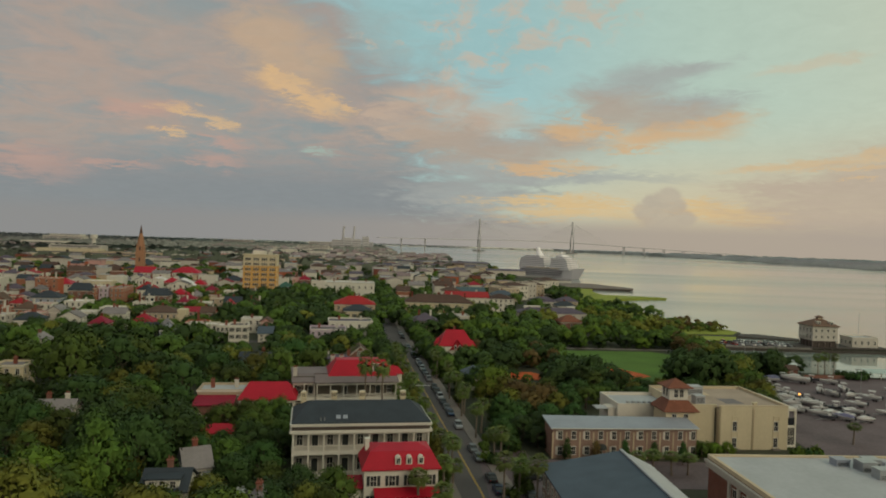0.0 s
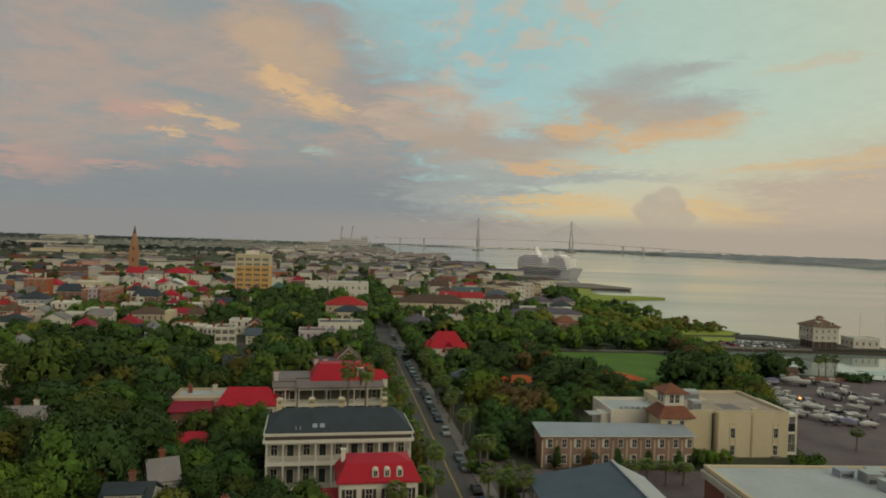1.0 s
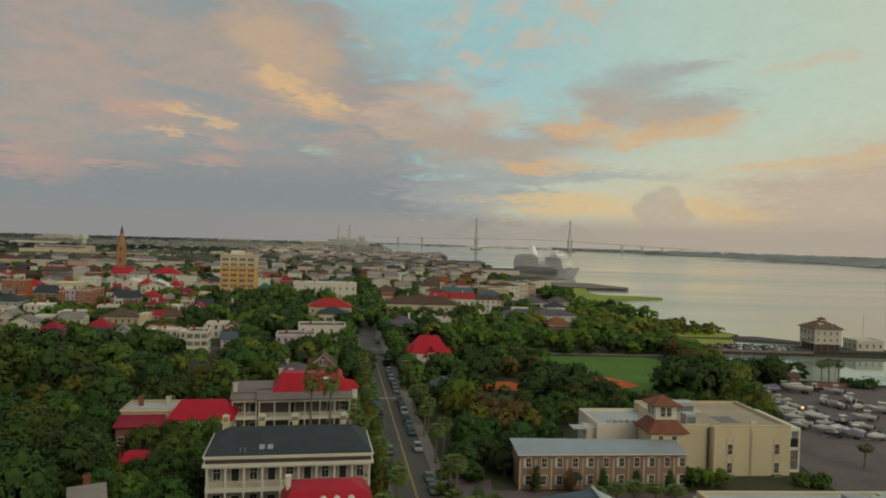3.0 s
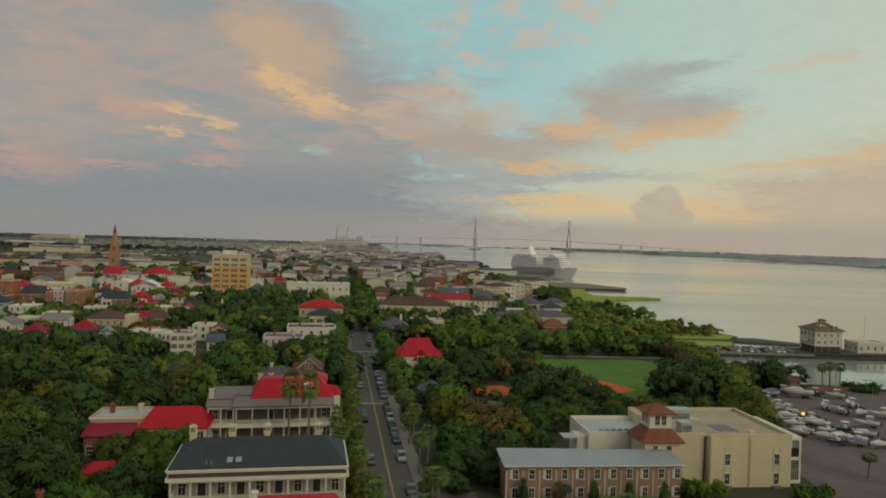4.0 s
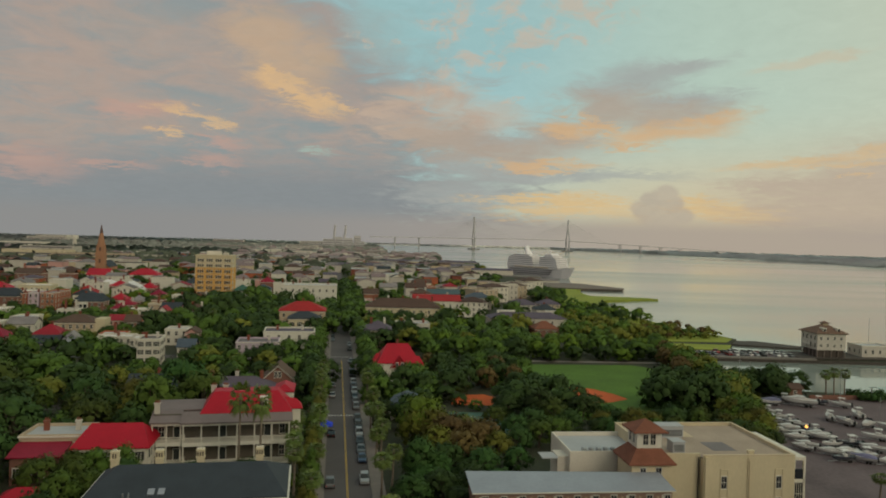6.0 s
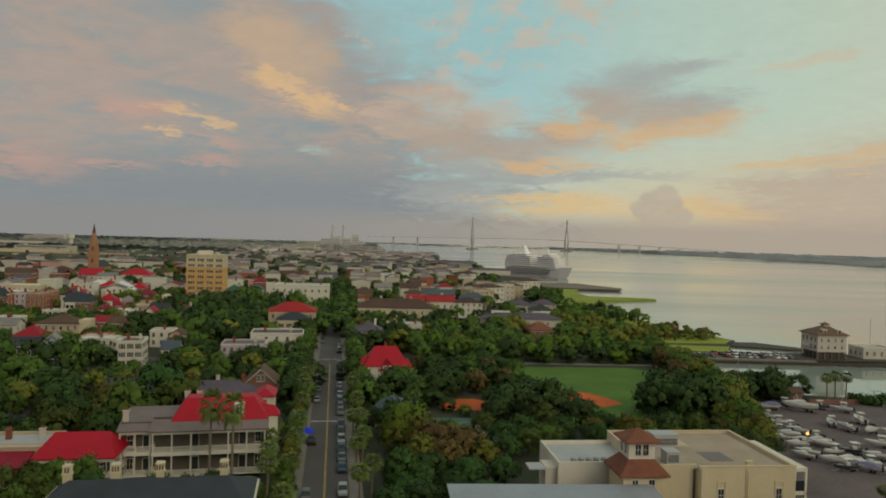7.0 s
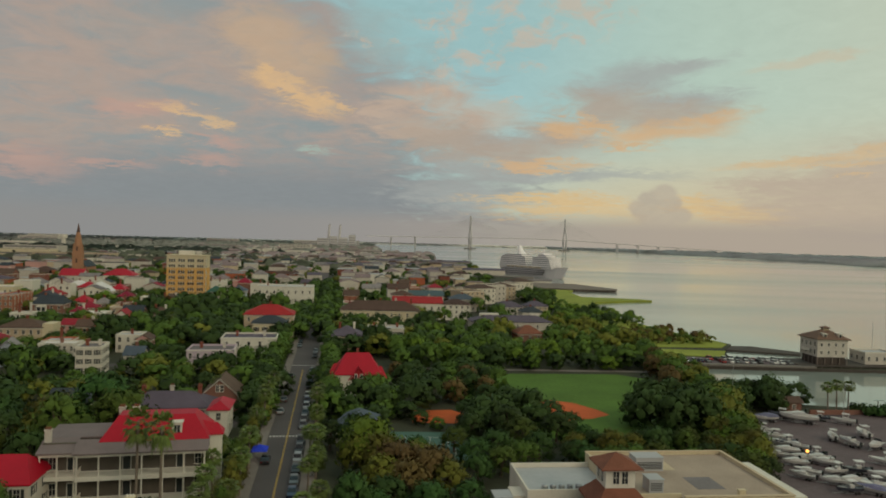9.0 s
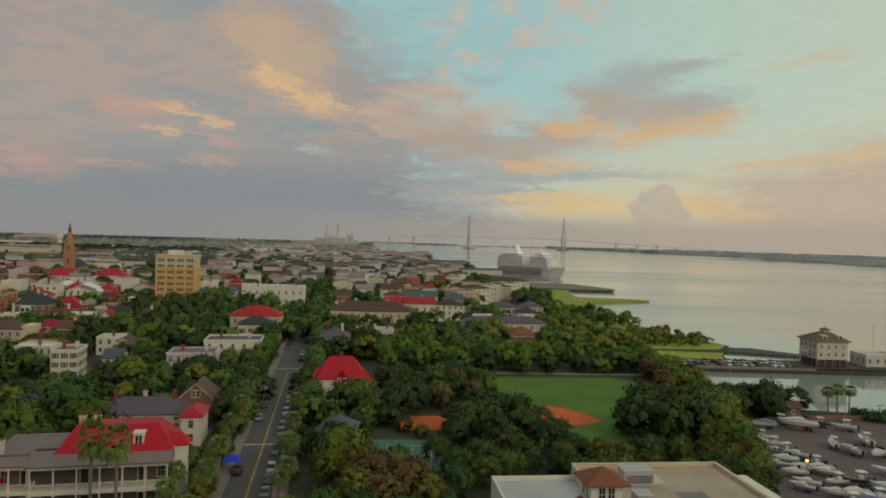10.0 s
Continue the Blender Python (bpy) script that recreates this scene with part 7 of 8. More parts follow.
    for x, y, s, sz, lf in ((15.0, 201, 1.15, 1.2, L), (13.5, 198, 0.8, 0.9, G), (17.5, 196, 0.9, 1.0, G), (21.0, 193, 1.05, 1.0, R), (27.0, 191.5, 0.95, 0.95, R), (25.0, 198, 0.85, 0.8, G), (18.5, 189, 0.8, 0.8, G), (32.0, 216, 0.6, 0.6, M), (24.0, 212, 0.55, 0.5, D), (36.0, 226, 0.65, 0.7, D), (24.0, 238, 0.5, 0.45, D), (36.0, 241, 0.7, 0.7, D), (28.5, 234, 0.4, 0.35, M), (20.0, 243, 0.6, 0.55, D), (23.5, 186, 0.85, 0.8, R), (30.5, 188, 0.7, 0.75, G), (20.0, 181, 0.7, 0.7, D), (27.0, 180, 0.7, 0.65, D), (34.0, 182, 0.6, 0.6, D), (18.0, 174, 0.7, 0.7, D), (24.0, 173, 0.6, 0.6, D), (36.0, 196, 0.6, 0.65, D), (41.0, 201, 0.7, 0.7, M), (36.0, 206, 0.7, 0.65, D), (41.0, 212, 0.75, 0.7, D), (46.0, 206, 0.7, 0.65, M), (50.0, 212, 0.7, 0.65, D),
                            (56.5, 240, 0.75, 0.75, D), (61.0, 236, 0.6, 0.55, D), (52.0, 244, 0.9, 0.95, D), (47.0, 219, 0.8, 0.8, M), (40.0, 235, 0.95, 1.0, D), (44.0, 240, 0.9, 0.95, D), (38.0, 231, 0.8, 0.85, D), (48.0, 247, 0.85, 0.8, D), (52.5, 236, 0.8, 0.75, D), (56.0, 226, 0.8, 0.75, D), (44.5, 225, 0.9, 0.9, D), (22.0, 251, 1.0, 1.0, D), (14.0, 246, 0.95, 0.95, D),
                            (26.0, 260, 0.9, 0.9, D), (33.0, 263, 0.8, 0.8, R), (42.0, 259, 0.7, 0.75, D), (47.5, 255, 0.75, 0.8, D), (10.0, 262, 0.9, 0.9, M), (-4.0, 272, 0.7, 0.7, M), (1.0, 273, 0.65, 0.65, G), (6.0, 274, 0.7, 0.7, D), (11.0, 275, 0.65, 0.7, M), (-8.5, 277, 0.6, 0.7, D)):
        tree(x, y, s, sz, lf, "oak", rng.randrange(9), True, rng.uniform(0, 360))
    for x, y, sc in ((14, 163, 0.7), (19, 165, 0.75), (24.5, 167, 0.7), (16, 169.5, 0.7), (22, 160.5, 0.6), (15, 156.5, 0.5), (29, 169, 0.65)):
        tree(x, y, sc, sc * 0.9, D, "oak", rng.randrange(9), True, rng.uniform(0, 360))
    grove([(20, 268), (30, 270), (34, 288), (26, 300), (8, 296), (8, 282)], 7.5, [D, D, R, D], rng, 0.6, 0.85, True, 0.4)
    for x, y in ((-45, 164.5), (-42, 165.5), (-38.5, 168), (-43, 160)):
        tree(x, y, 0.66, 0.86, D if x < -45 else M, "oak", rng.randrange(9), True, rng.uniform(0, 360))
    grove([(28, 262), (40, 258), (47, 272), (50, 296), (44, 304), (28, 306)], 7.2, [D, D, M, R], rng, 0.6, 0.8, True, 0.4)
    # the dark mass east of the ball field, gold towards the yard
    for x, y, s, sz in ((80, 236, 1.05, 1.25), (86, 233, 1.0, 1.2), (91, 237, 1.1, 1.3), (83, 244, 1.1, 1.35), (89, 247, 1.05, 1.35), (96, 245, 1.0, 1.25), (95, 236, 0.9, 1.1), (79, 242, 0.8, 1.0)):
        tree(x, y, s, sz, D, "oak", rng.randrange(9), True, rng.uniform(0, 360))
    grove([(88, 196), (93, 200), (101, 222), (111, 256), (114, 270), (104, 270), (97, 240), (90, 214)], 5.4, [G, M, G, G, L], rng, 0.6, 0.95, True, 0.3)
    grove([(52, 196), (94, 200), (96, 222), (58, 220)], 5.2, [M, G, D, D], rng, 0.5, 0.68, True, 0.3)
    grove([(108, 257), (124, 260), (125, 267), (138, 268), (138, 272), (116, 277), (108, 274)], 5.0, [D, D, D], rng, 0.65, 0.88, True, 0.3)
    grove([(100, 270), (112, 276), (116, 300), (124, 322), (112, 334), (100, 312)], 7.0, [M, G, R, M], rng, 0.6, 0.85, True, 0.3)
    # rows beyond the ball field and along the waterfront
    grove([(12, 306), (112, 318), (114, 338), (14, 334)], 8.5, [M, D, M, L], rng, 0.65, 0.95, True, 0.6)
    grove([(16, 336), (116, 338), (116, 358), (100, 380), (88, 430), (30, 385), (12, 382)], 9.5, [M, M, L, L, G], rng, 0.6, 0.95, False, 0.6, keep=0.72)
    grove([(88, 360), (116, 364), (118, 420), (112, 470), (96, 472), (76, 440)], 8.5, [M, G, L, G], rng, 0.5, 0.8, False, 0.4)
    grove([(108, 384), (150, 392), (163, 402), (156, 422), (148, 440), (108, 425)], 4.6, [G, G, M, R], rng, 0.32, 0.48, False, 0.4)
    grove([(108, 440), (150, 465), (148, 505), (106, 556), (98, 500)], 8.0, [D, M, L], rng, 0.5, 0.75, False, 0.4)
    grove([(96, 540), (114, 545), (120, 640), (116, 735), (102, 738), (92, 690), (84, 640)], 9.5, [D, M, M], rng, 0.7, 1.0, False, 0.4)
    # street trees
    for i in range(24):
        y = 128 + i * 4.9
        for s in (-1, 1):
            if i % (3 if s < 0 else 4) == 0 and not 220 < y < 231:
                palm(street_x(y) + 6.0 * s, y, rng.uniform(6.5, 8.5), i, 1.05, 31 * i)
            elif rng.random() < (0.85 if s < 0 else 0.35) and free(street_x(y) + 7.6 * s, y, 0.4) and not 220 < y < 231:
                tree(street_x(y) + (6.3 + rng.uniform(0, 1.6)) * s, y + rng.uniform(-3, 3), 0.42 + 0.1 * rng.random() + (0.25 if y > 300 else 0), 0.62 + 0.15 * rng.random() + (0.3 if y > 300 else 0), rng.choice([M, M, G, G]), "tall" if y < 300 else "oak", rng.randrange(9), True, rng.uniform(0, 360))
    for i in range(60):
        y = 238 + i * 7.5
        for s in (-1, 1):
            if rng.random() < 0.88 and not 308 < y < 320:
                tree(street_x(y) + (rng.uniform(8.8, 10.5) if y < 372 else rng.uniform(3.6, 6.4)) * s, y, 0.78 if y < 372 else 1.0, 0.9 if y < 372 else 1.05, rng.choice([M, D]), "oak", rng.randrange(9), False, rng.uniform(0, 360))
    # palms
    for i, (x, y, h) in enumerate(((-18.8, 172.4, 18.0), (-14.4, 171.0, 17.8), (-9.6, 178, 8.0), (-11.0, 186, 8.0), (-12.2, 194, 8.5), (12.0, 143, 9.0), (9.8, 172, 8.0),
                                   (6.2, 190, 8.0), (4.2, 203, 8.5), (2.2, 216, 9.0), (-3.6, 119, 7.5), (0.6, 126, 8.0), (0.2, 113, 7.5), (2.0, 138, 8.0), (1.4, 144, 7.0), (40.0, 144, 4.4), (43.5, 145, 4.6), (47.0, 144.5, 4.6), (50.5, 145, 4.2), (36, 143, 4.2), (100, 172, 5.0), (16.5, 122, 9.5), (11.2, 125, 9.0),
                                   (139.6, 262.4, 8.4), (142.6, 263.4, 8.8), (145.6, 263.0, 8.6), (-84, 360, 12), (-30.5, 250, 8), (-7.5, 168, 8.5), (-8.4, 160, 7.5))):
        palm(x, y, h, i, 1.0 if h < 11 else 1.15, 53 * i)
    for i, (y, o, h) in enumerate(((199, -6.0, 8.5), (204, -6.4, 7.5), (233, -6.0, 8.5), (240, -6.6, 8.0), (248, -6.2, 8.6), (186, -6.4, 7.4), (258, -6.0, 8.2), (236, 6.2, 8.6), (246, 6.4, 8.0))):
        palm(street_x(y) + o, y, h, i, 1.1, 47 * i)
    for x, y, s in ((-18, 252, 0.8), (-15.5, 246, 0.6), (-20, 259, 0.9), (-17, 266, 0.8), (-22, 268, 0.9), (-14.5, 232, 0.5), (-15.5, 226, 0.5), (-13.5, 205, 0.5), (-108, 300, 0.7), (-103, 299, 0.75), (-97, 299, 0.6), (-112, 298, 0.8)):
        tree(x, y, s, s * 1.05, rng.choice([D, D, M]), "oak", rng.randrange(9), True, rng.uniform(0, 360))
    tree(-163, 468, 1.35, 1.3, L, "oak", 2, False, 20)
    # shrubs
    for i in range(60):
        x, y = rng.choice([(rng.choice([rng.uniform(56.5, 61), rng.uniform(80, 85)]), rng.uniform(158.5, 160.8)), (rng.uniform(9, 20), rng.uniform(104, 168)), (rng.uniform(-24, -6), rng.uniform(168, 176))])
        if free(x, y, 0.6) or y < 163:
            bush(x, y, rng.uniform(1.0, 1.9), rng.uniform(1.2, 2.6), rng.choice([LEAF_MID, LEAF_DARK, LEAF_LIGHT]), i)
    for i in range(5):
        tree(27 + i * 6.2, 151.8, 0.28, 0.46, rng.choice([D, R]), "tall", i, True, 40 * i)
    for i in range(3):
        tree(57.5 + i * 3.0, 156.4 + i * 0.4, 0.33, 0.40, L if i else M, "oak", i, True, 40 * i)
    # low garden trees in the gaps kept open to the camera's view
    for yx, yy, yw, yd in ((-146, 326, 24, 11), (44, 401, 42, 17), (60, 369, 16, 13), (-205, 412, 40, 13), (-84, 244, 15, 36), (-66, 221, 18, 11)):
        for i in range(int(yw * yd / 22)):
            s = rng.uniform(0.3, 0.45) if yy > 300 else rng.uniform(0.42, 0.6)
            px, py = yx + rng.uniform(0, yw), yy + rng.uniform(0, yd) + 0.15 * yw
            tree(px, py, s, s * 0.9, rng.choice([M, M, D, G]), "oak", rng.randrange(9), yy < 300, rng.uniform(0, 360))
    # town trees
    for i in range(2100):
        y = 330 + 980 * rng.random() ** 1.15
        x = rng.uniform(-0.68, 0.12) * (y - 40) + (20 if y < 500 else 0)
        if x > 85 or abs(x - street_x(y)) < 8 or not free(x, y, 0.8):
            continue
        s = rng.uniform(0.6, 1.15) * (0.75 if y < 620 and x < -90 else 1.0)
        tree(x, y, s, s * rng.uniform(0.8, 1.1), rng.choice([D, D, M, M, D, G]), "oak", rng.randrange(9), False, rng.uniform(0, 360))


plant()


def join_far_trees():
    """Trees of the farther town and waterfront, joined by leaf colour."""
    for name, rows in FAR_TREES.items():
        vs, fs, ns, o = [], [], [], 0
        for x, y, s, sz, seed, rot in rows:
            crown = far_crown(seed % 4, y < 345)
            m = (Matrix.Translation((x, y, 0)) @ Matrix.Rotation(radians(rot), 4, "Z") @ Matrix.Diagonal((s, s, sz, 1)))
            a = np.array(m)
            vs.append(crown[0] @ a[:3, :3].T + a[:3, 3])
            turn = np.array(Matrix.Rotation(radians(rot), 3, "Z"))
            ns.append(crown[2] @ turn.T)
            fs += [[i + o for i in f] for f in crown[1]]
            o += len(crown[0])
        me = bpy.data.meshes.new("town_trees")
        me.from_pydata(np.concatenate(vs).tolist(), [], fs, shade_flat=False)
        me.normals_split_custom_set_from_vertices(np.concatenate(ns).tolist())
        me.update()
        tagged(part("town_trees", me, MATS[name]), "crowd of %s trees among the town houses" % TREE_WORDS[name][1], "trees", kind="stuff")


FAR_CROWNS = {}


def far_crown(seed, fuller):
    key = (seed, fuller)
    if key not in FAR_CROWNS:
        rng = random.Random(seed + 300)
        clumps = [(0.1, 0.1, 1.4, 0.35, 1.8)]
        n = 17 if fuller else 9
        for i in range(n):
            a, f = 2.39996 * i + rng.uniform(-0.4, 0.4), math.sqrt((i + 0.5) / n)
            r = 4.4 * f
            s = rng.uniform(1.3, 2.0) if fuller else rng.uniform(1.5, 2.4)
            clumps.append((r * math.cos(a), r * math.sin(a), 7.9 - 3.8 * f ** 2.2 + rng.uniform(-0.7, 0.6), s, s * rng.uniform(0.7, 0.95)))
        for i in range(7 if fuller else 2):
            a = 0.9 * i + rng.uniform(-0.3, 0.3)
            r = rng.uniform(2.6, 4.2)
            clumps.append((r * math.cos(a), r * math.sin(a), rng.uniform(1.4, 3.0), 1.6, 1.3))
        me = leaf_cloud(rng, clumps, 20 if fuller else 10, 0.60 if fuller else 0.90, 0.66 if fuller else 0.72)
        FAR_CROWNS[key] = (np.array([v.co for v in me.vertices]), [list(p.vertices) for p in me.polygons], np.array([n.vector for n in me.vertex_normals]))
    return FAR_CROWNS[key]


def far_woods():
    """Woods and roofs too far to tell apart: one joined mass each."""
    rng = random.Random(3)

    def mass(name, places, material, label, s0, s1, cards=0):
        clumps = []
        for x, y in places:
            s = rng.uniform(s0, s1)
            clumps.append((x, y, s * (0.45 if cards else 0.15), s, s * (0.55 if cards else 0.32)))
        me = leaf_cloud(rng, clumps, cards, s1 * 0.3, 0.95)
        me.materials.append(material)
        tagged(part(name, me, None), label, "woods", kind="stuff")

    near, beyond = [], []
    for i in range(5600):
        y = 950 + 2800 * rng.random() ** 1.25
        x = -rng.uniform(-0.02, 0.72) * y
        if x > -100 - (y - 1900) * 0.12 and y > 1850 or x > 20:
            continue
        if x > -0.27 * y and y < 2300 and rng.random() < 0.88:
            continue
        (near if y < 1700 else beyond).append((x, y))
    # the farther the woods, the more haze their colour holds
    mass("far_woods", near, LEAF_FAR, "distant trees paled with painted haze between roofs", 8, 15, 4)
    mass("far_woods", beyond, LEAF_BLUE_HAZE, "distant woods tinted blue with painted haze", 9, 16, 4)
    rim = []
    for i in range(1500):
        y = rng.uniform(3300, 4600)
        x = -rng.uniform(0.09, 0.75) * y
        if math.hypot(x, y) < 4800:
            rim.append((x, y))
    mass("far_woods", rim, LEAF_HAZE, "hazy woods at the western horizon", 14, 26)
    ring = FAR_SHORE
    east = []
    while len(east) < 3000:
        x, y = rng.uniform(700, 4600), rng.uniform(900, 4900)
        if inside(ring, x, y) and math.hypot(x, y) < 4930:
            east.append((x, y))
    for (x0, y0), (x1, y1) in zip(ring[:9], ring[1:10]):
        n = int(math.hypot(x1 - x0, y1 - y0) / 16)
        east += [(x0 + (x1 - x0) * i / n + 12, y0 + (y1 - y0) * i / n + 6) for i in range(n)]
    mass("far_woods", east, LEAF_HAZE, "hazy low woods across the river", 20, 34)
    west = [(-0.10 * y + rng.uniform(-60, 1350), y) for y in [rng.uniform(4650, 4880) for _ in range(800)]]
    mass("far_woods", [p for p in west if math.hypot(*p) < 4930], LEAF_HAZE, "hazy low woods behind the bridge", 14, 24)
    verts_rng = random.Random(8)
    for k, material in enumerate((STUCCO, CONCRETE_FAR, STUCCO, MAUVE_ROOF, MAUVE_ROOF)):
        bm = bmesh.new()
        for i in range(170):
            y = 1250 + 1900 * verts_rng.random() ** 1.3
            x = -verts_rng.uniform(-0.02, 0.70 if i % 2 else 0.28) * y
            if (y > 1850 and x > -120 - (y - 1900) * 0.12) or x > 0:
                continue
            w, d, h = verts_rng.uniform(10, 30), verts_rng.uniform(10, 24), verts_rng.uniform(5, 11)
            box(bm, x, x + w, y, y + d, -0.5, h)
            if k % 2:
                v = [bm.verts.new(p) for p in ((x, y, h), (x + w, y, h), (x + w, y + d, h), (x, y + d, h), (x + w * 0.2, y + d / 2, h + 3), (x + w * 0.8, y + d / 2, h + 3))]
                for f in ((0, 1, 5, 4), (2, 3, 4, 5), (1, 2, 5), (3, 0, 4)):
                    bm.faces.new([v[j] for j in f])
        tagged(part("far_roofs", bm, material), "crowd of distant low roofs", "town", kind="stuff")


join_far_trees()
far_woods()

# ---- cars and boats ----
CARPAINT = [mat("car_paint_%s" % n, c, 0.3, 0.1, vary=0.05, bump=0, spec=0.5) for n, c in (("white", (0.62, 0.62, 0.60)), ("silver", (0.36, 0.37, 0.38)), ("black", (0.025, 0.027, 0.03)), ("dark_blue", (0.03, 0.05, 0.10)), ("red", (0.30, 0.02, 0.02)), ("grey", (0.13, 0.135, 0.14)))]
CARWORD = ["white", "silver", "black", "dark blue", "red", "grey"]
LAMP = mat("lamp_glass", (0.65, 0.62, 0.58), 0.2, vary=0.05, bump=0)
TAIL = mat("tail_lamp_glass", (0.30, 0.02, 0.02), 0.3, vary=0.05, bump=0)
CARS = {}


def car_meshes(k, tall):
    key = (k, tall)
    if key in CARS:
        return CARS[key]
    zt, zb = (1.75, 1.05) if tall else (1.45, 0.92)

    def loft(stations):
        bm = bmesh.new()
        rows = [[bm.verts.new((sx * wd, yy, zz)) for sx, zz in ((-1, z0), (-1, (z0 + z1) / 2), (-0.92, z1), (0.92, z1), (1, (z0 + z1) / 2), (1, z0))] for yy, wd, z0, z1 in stations]
        for a, b in zip(rows, rows[1:]):
            for i in range(5):
                bm.faces.new((a[i], b[i], b[i + 1], a[i + 1]))
            bm.faces.new((a[5], b[5], b[0], a[0]))
        bm.faces.new(rows[0])
        bm.faces.new(rows[-1][::-1])
        bmesh.ops.recalc_face_normals(bm, faces=bm.faces)
        return bm

    body = mesh("body", loft([(-2.25, 0.74, 0.38, 0.72), (-2.15, 0.84, 0.28, zb - 0.16), (-0.9, 0.9, 0.25, zb), (1.6, 0.9, 0.25, zb), (2.1, 0.86, 0.3, zb - 0.04), (2.25, 0.78, 0.38, 0.75)]), CARPAINT[k])
    cabin = mesh("cabin_glass", loft([(-1.05, 0.82, zb - 0.03, zb + 0.02), (-0.35, 0.74, zb - 0.03, zt - 0.07), (1.3 if tall else 0.9, 0.74, zb - 0.03, zt - 0.07), (1.95 if tall else 1.65, 0.8, zb - 0.03, zb + 0.03)]), GLASS)
    roof = mesh("roof_panel", loft([(-0.42, 0.68, zt - 0.09, zt - 0.05), (-0.1, 0.72, zt - 0.09, zt), (1.0, 0.72, zt - 0.09, zt), (1.35 if tall else 0.95, 0.68, zt - 0.09, zt - 0.05)]), CARPAINT[k])
    wb = bmesh.new()
    bmesh.ops.create_cone(wb, cap_ends=True, segments=12, radius1=0.33, radius2=0.33, depth=0.22, matrix=Matrix.Rotation(math.pi / 2, 4, "Y"))
    tyre = mesh("tyre", wb, RUBBER)
    rb = bmesh.new()
    bmesh.ops.create_cone(rb, cap_ends=True, segments=10, radius1=0.2, radius2=0.2, depth=0.24, matrix=Matrix.Rotation(math.pi / 2, 4, "Y"))
    rim = mesh("rim", rb, STEEL)
    lamp = mesh("headlight", boxes((-0.16, 0.16, -0.04, 0.04, -0.07, 0.07)), LAMP)
    tail = mesh("tail_light", boxes((-0.14, 0.14, -0.04, 0.04, -0.08, 0.08)), TAIL)
    CARS[key] = (body, cabin, roof, tyre, rim, lamp, tail)
    return CARS[key]


def car(x, y, rot, k, tall=False, z=0.03, where="parked at the kerb", group="parked cars"):
    body, cabin, roof, tyre, rim, lamp, tail = car_meshes(k, tall)
    e = empty("car", pose(x, y, z, 0, 0, rot), "%s %s %s" % (CARWORD[k], "van-like car" if tall else "saloon car", where), "car", group)
    for n, me in (("body", body), ("cabin_glass", cabin), ("roof_panel", roof)):
        part(n, me, None, e)
    for sx in (-0.82, 0.82):
        for sy in (-1.35, 1.35):
            w = part("wheel", tyre, None, e)
            w.matrix_basis = pose(sx, sy, 0.33)
            part("rim", rim, None, w)
        part("headlight", lamp, None, e).matrix_basis = pose(sx * 0.75, -2.2, 0.62)
        part("tail_light", tail, None, e).matrix_basis = pose(sx * 0.8, 2.23, 0.68)


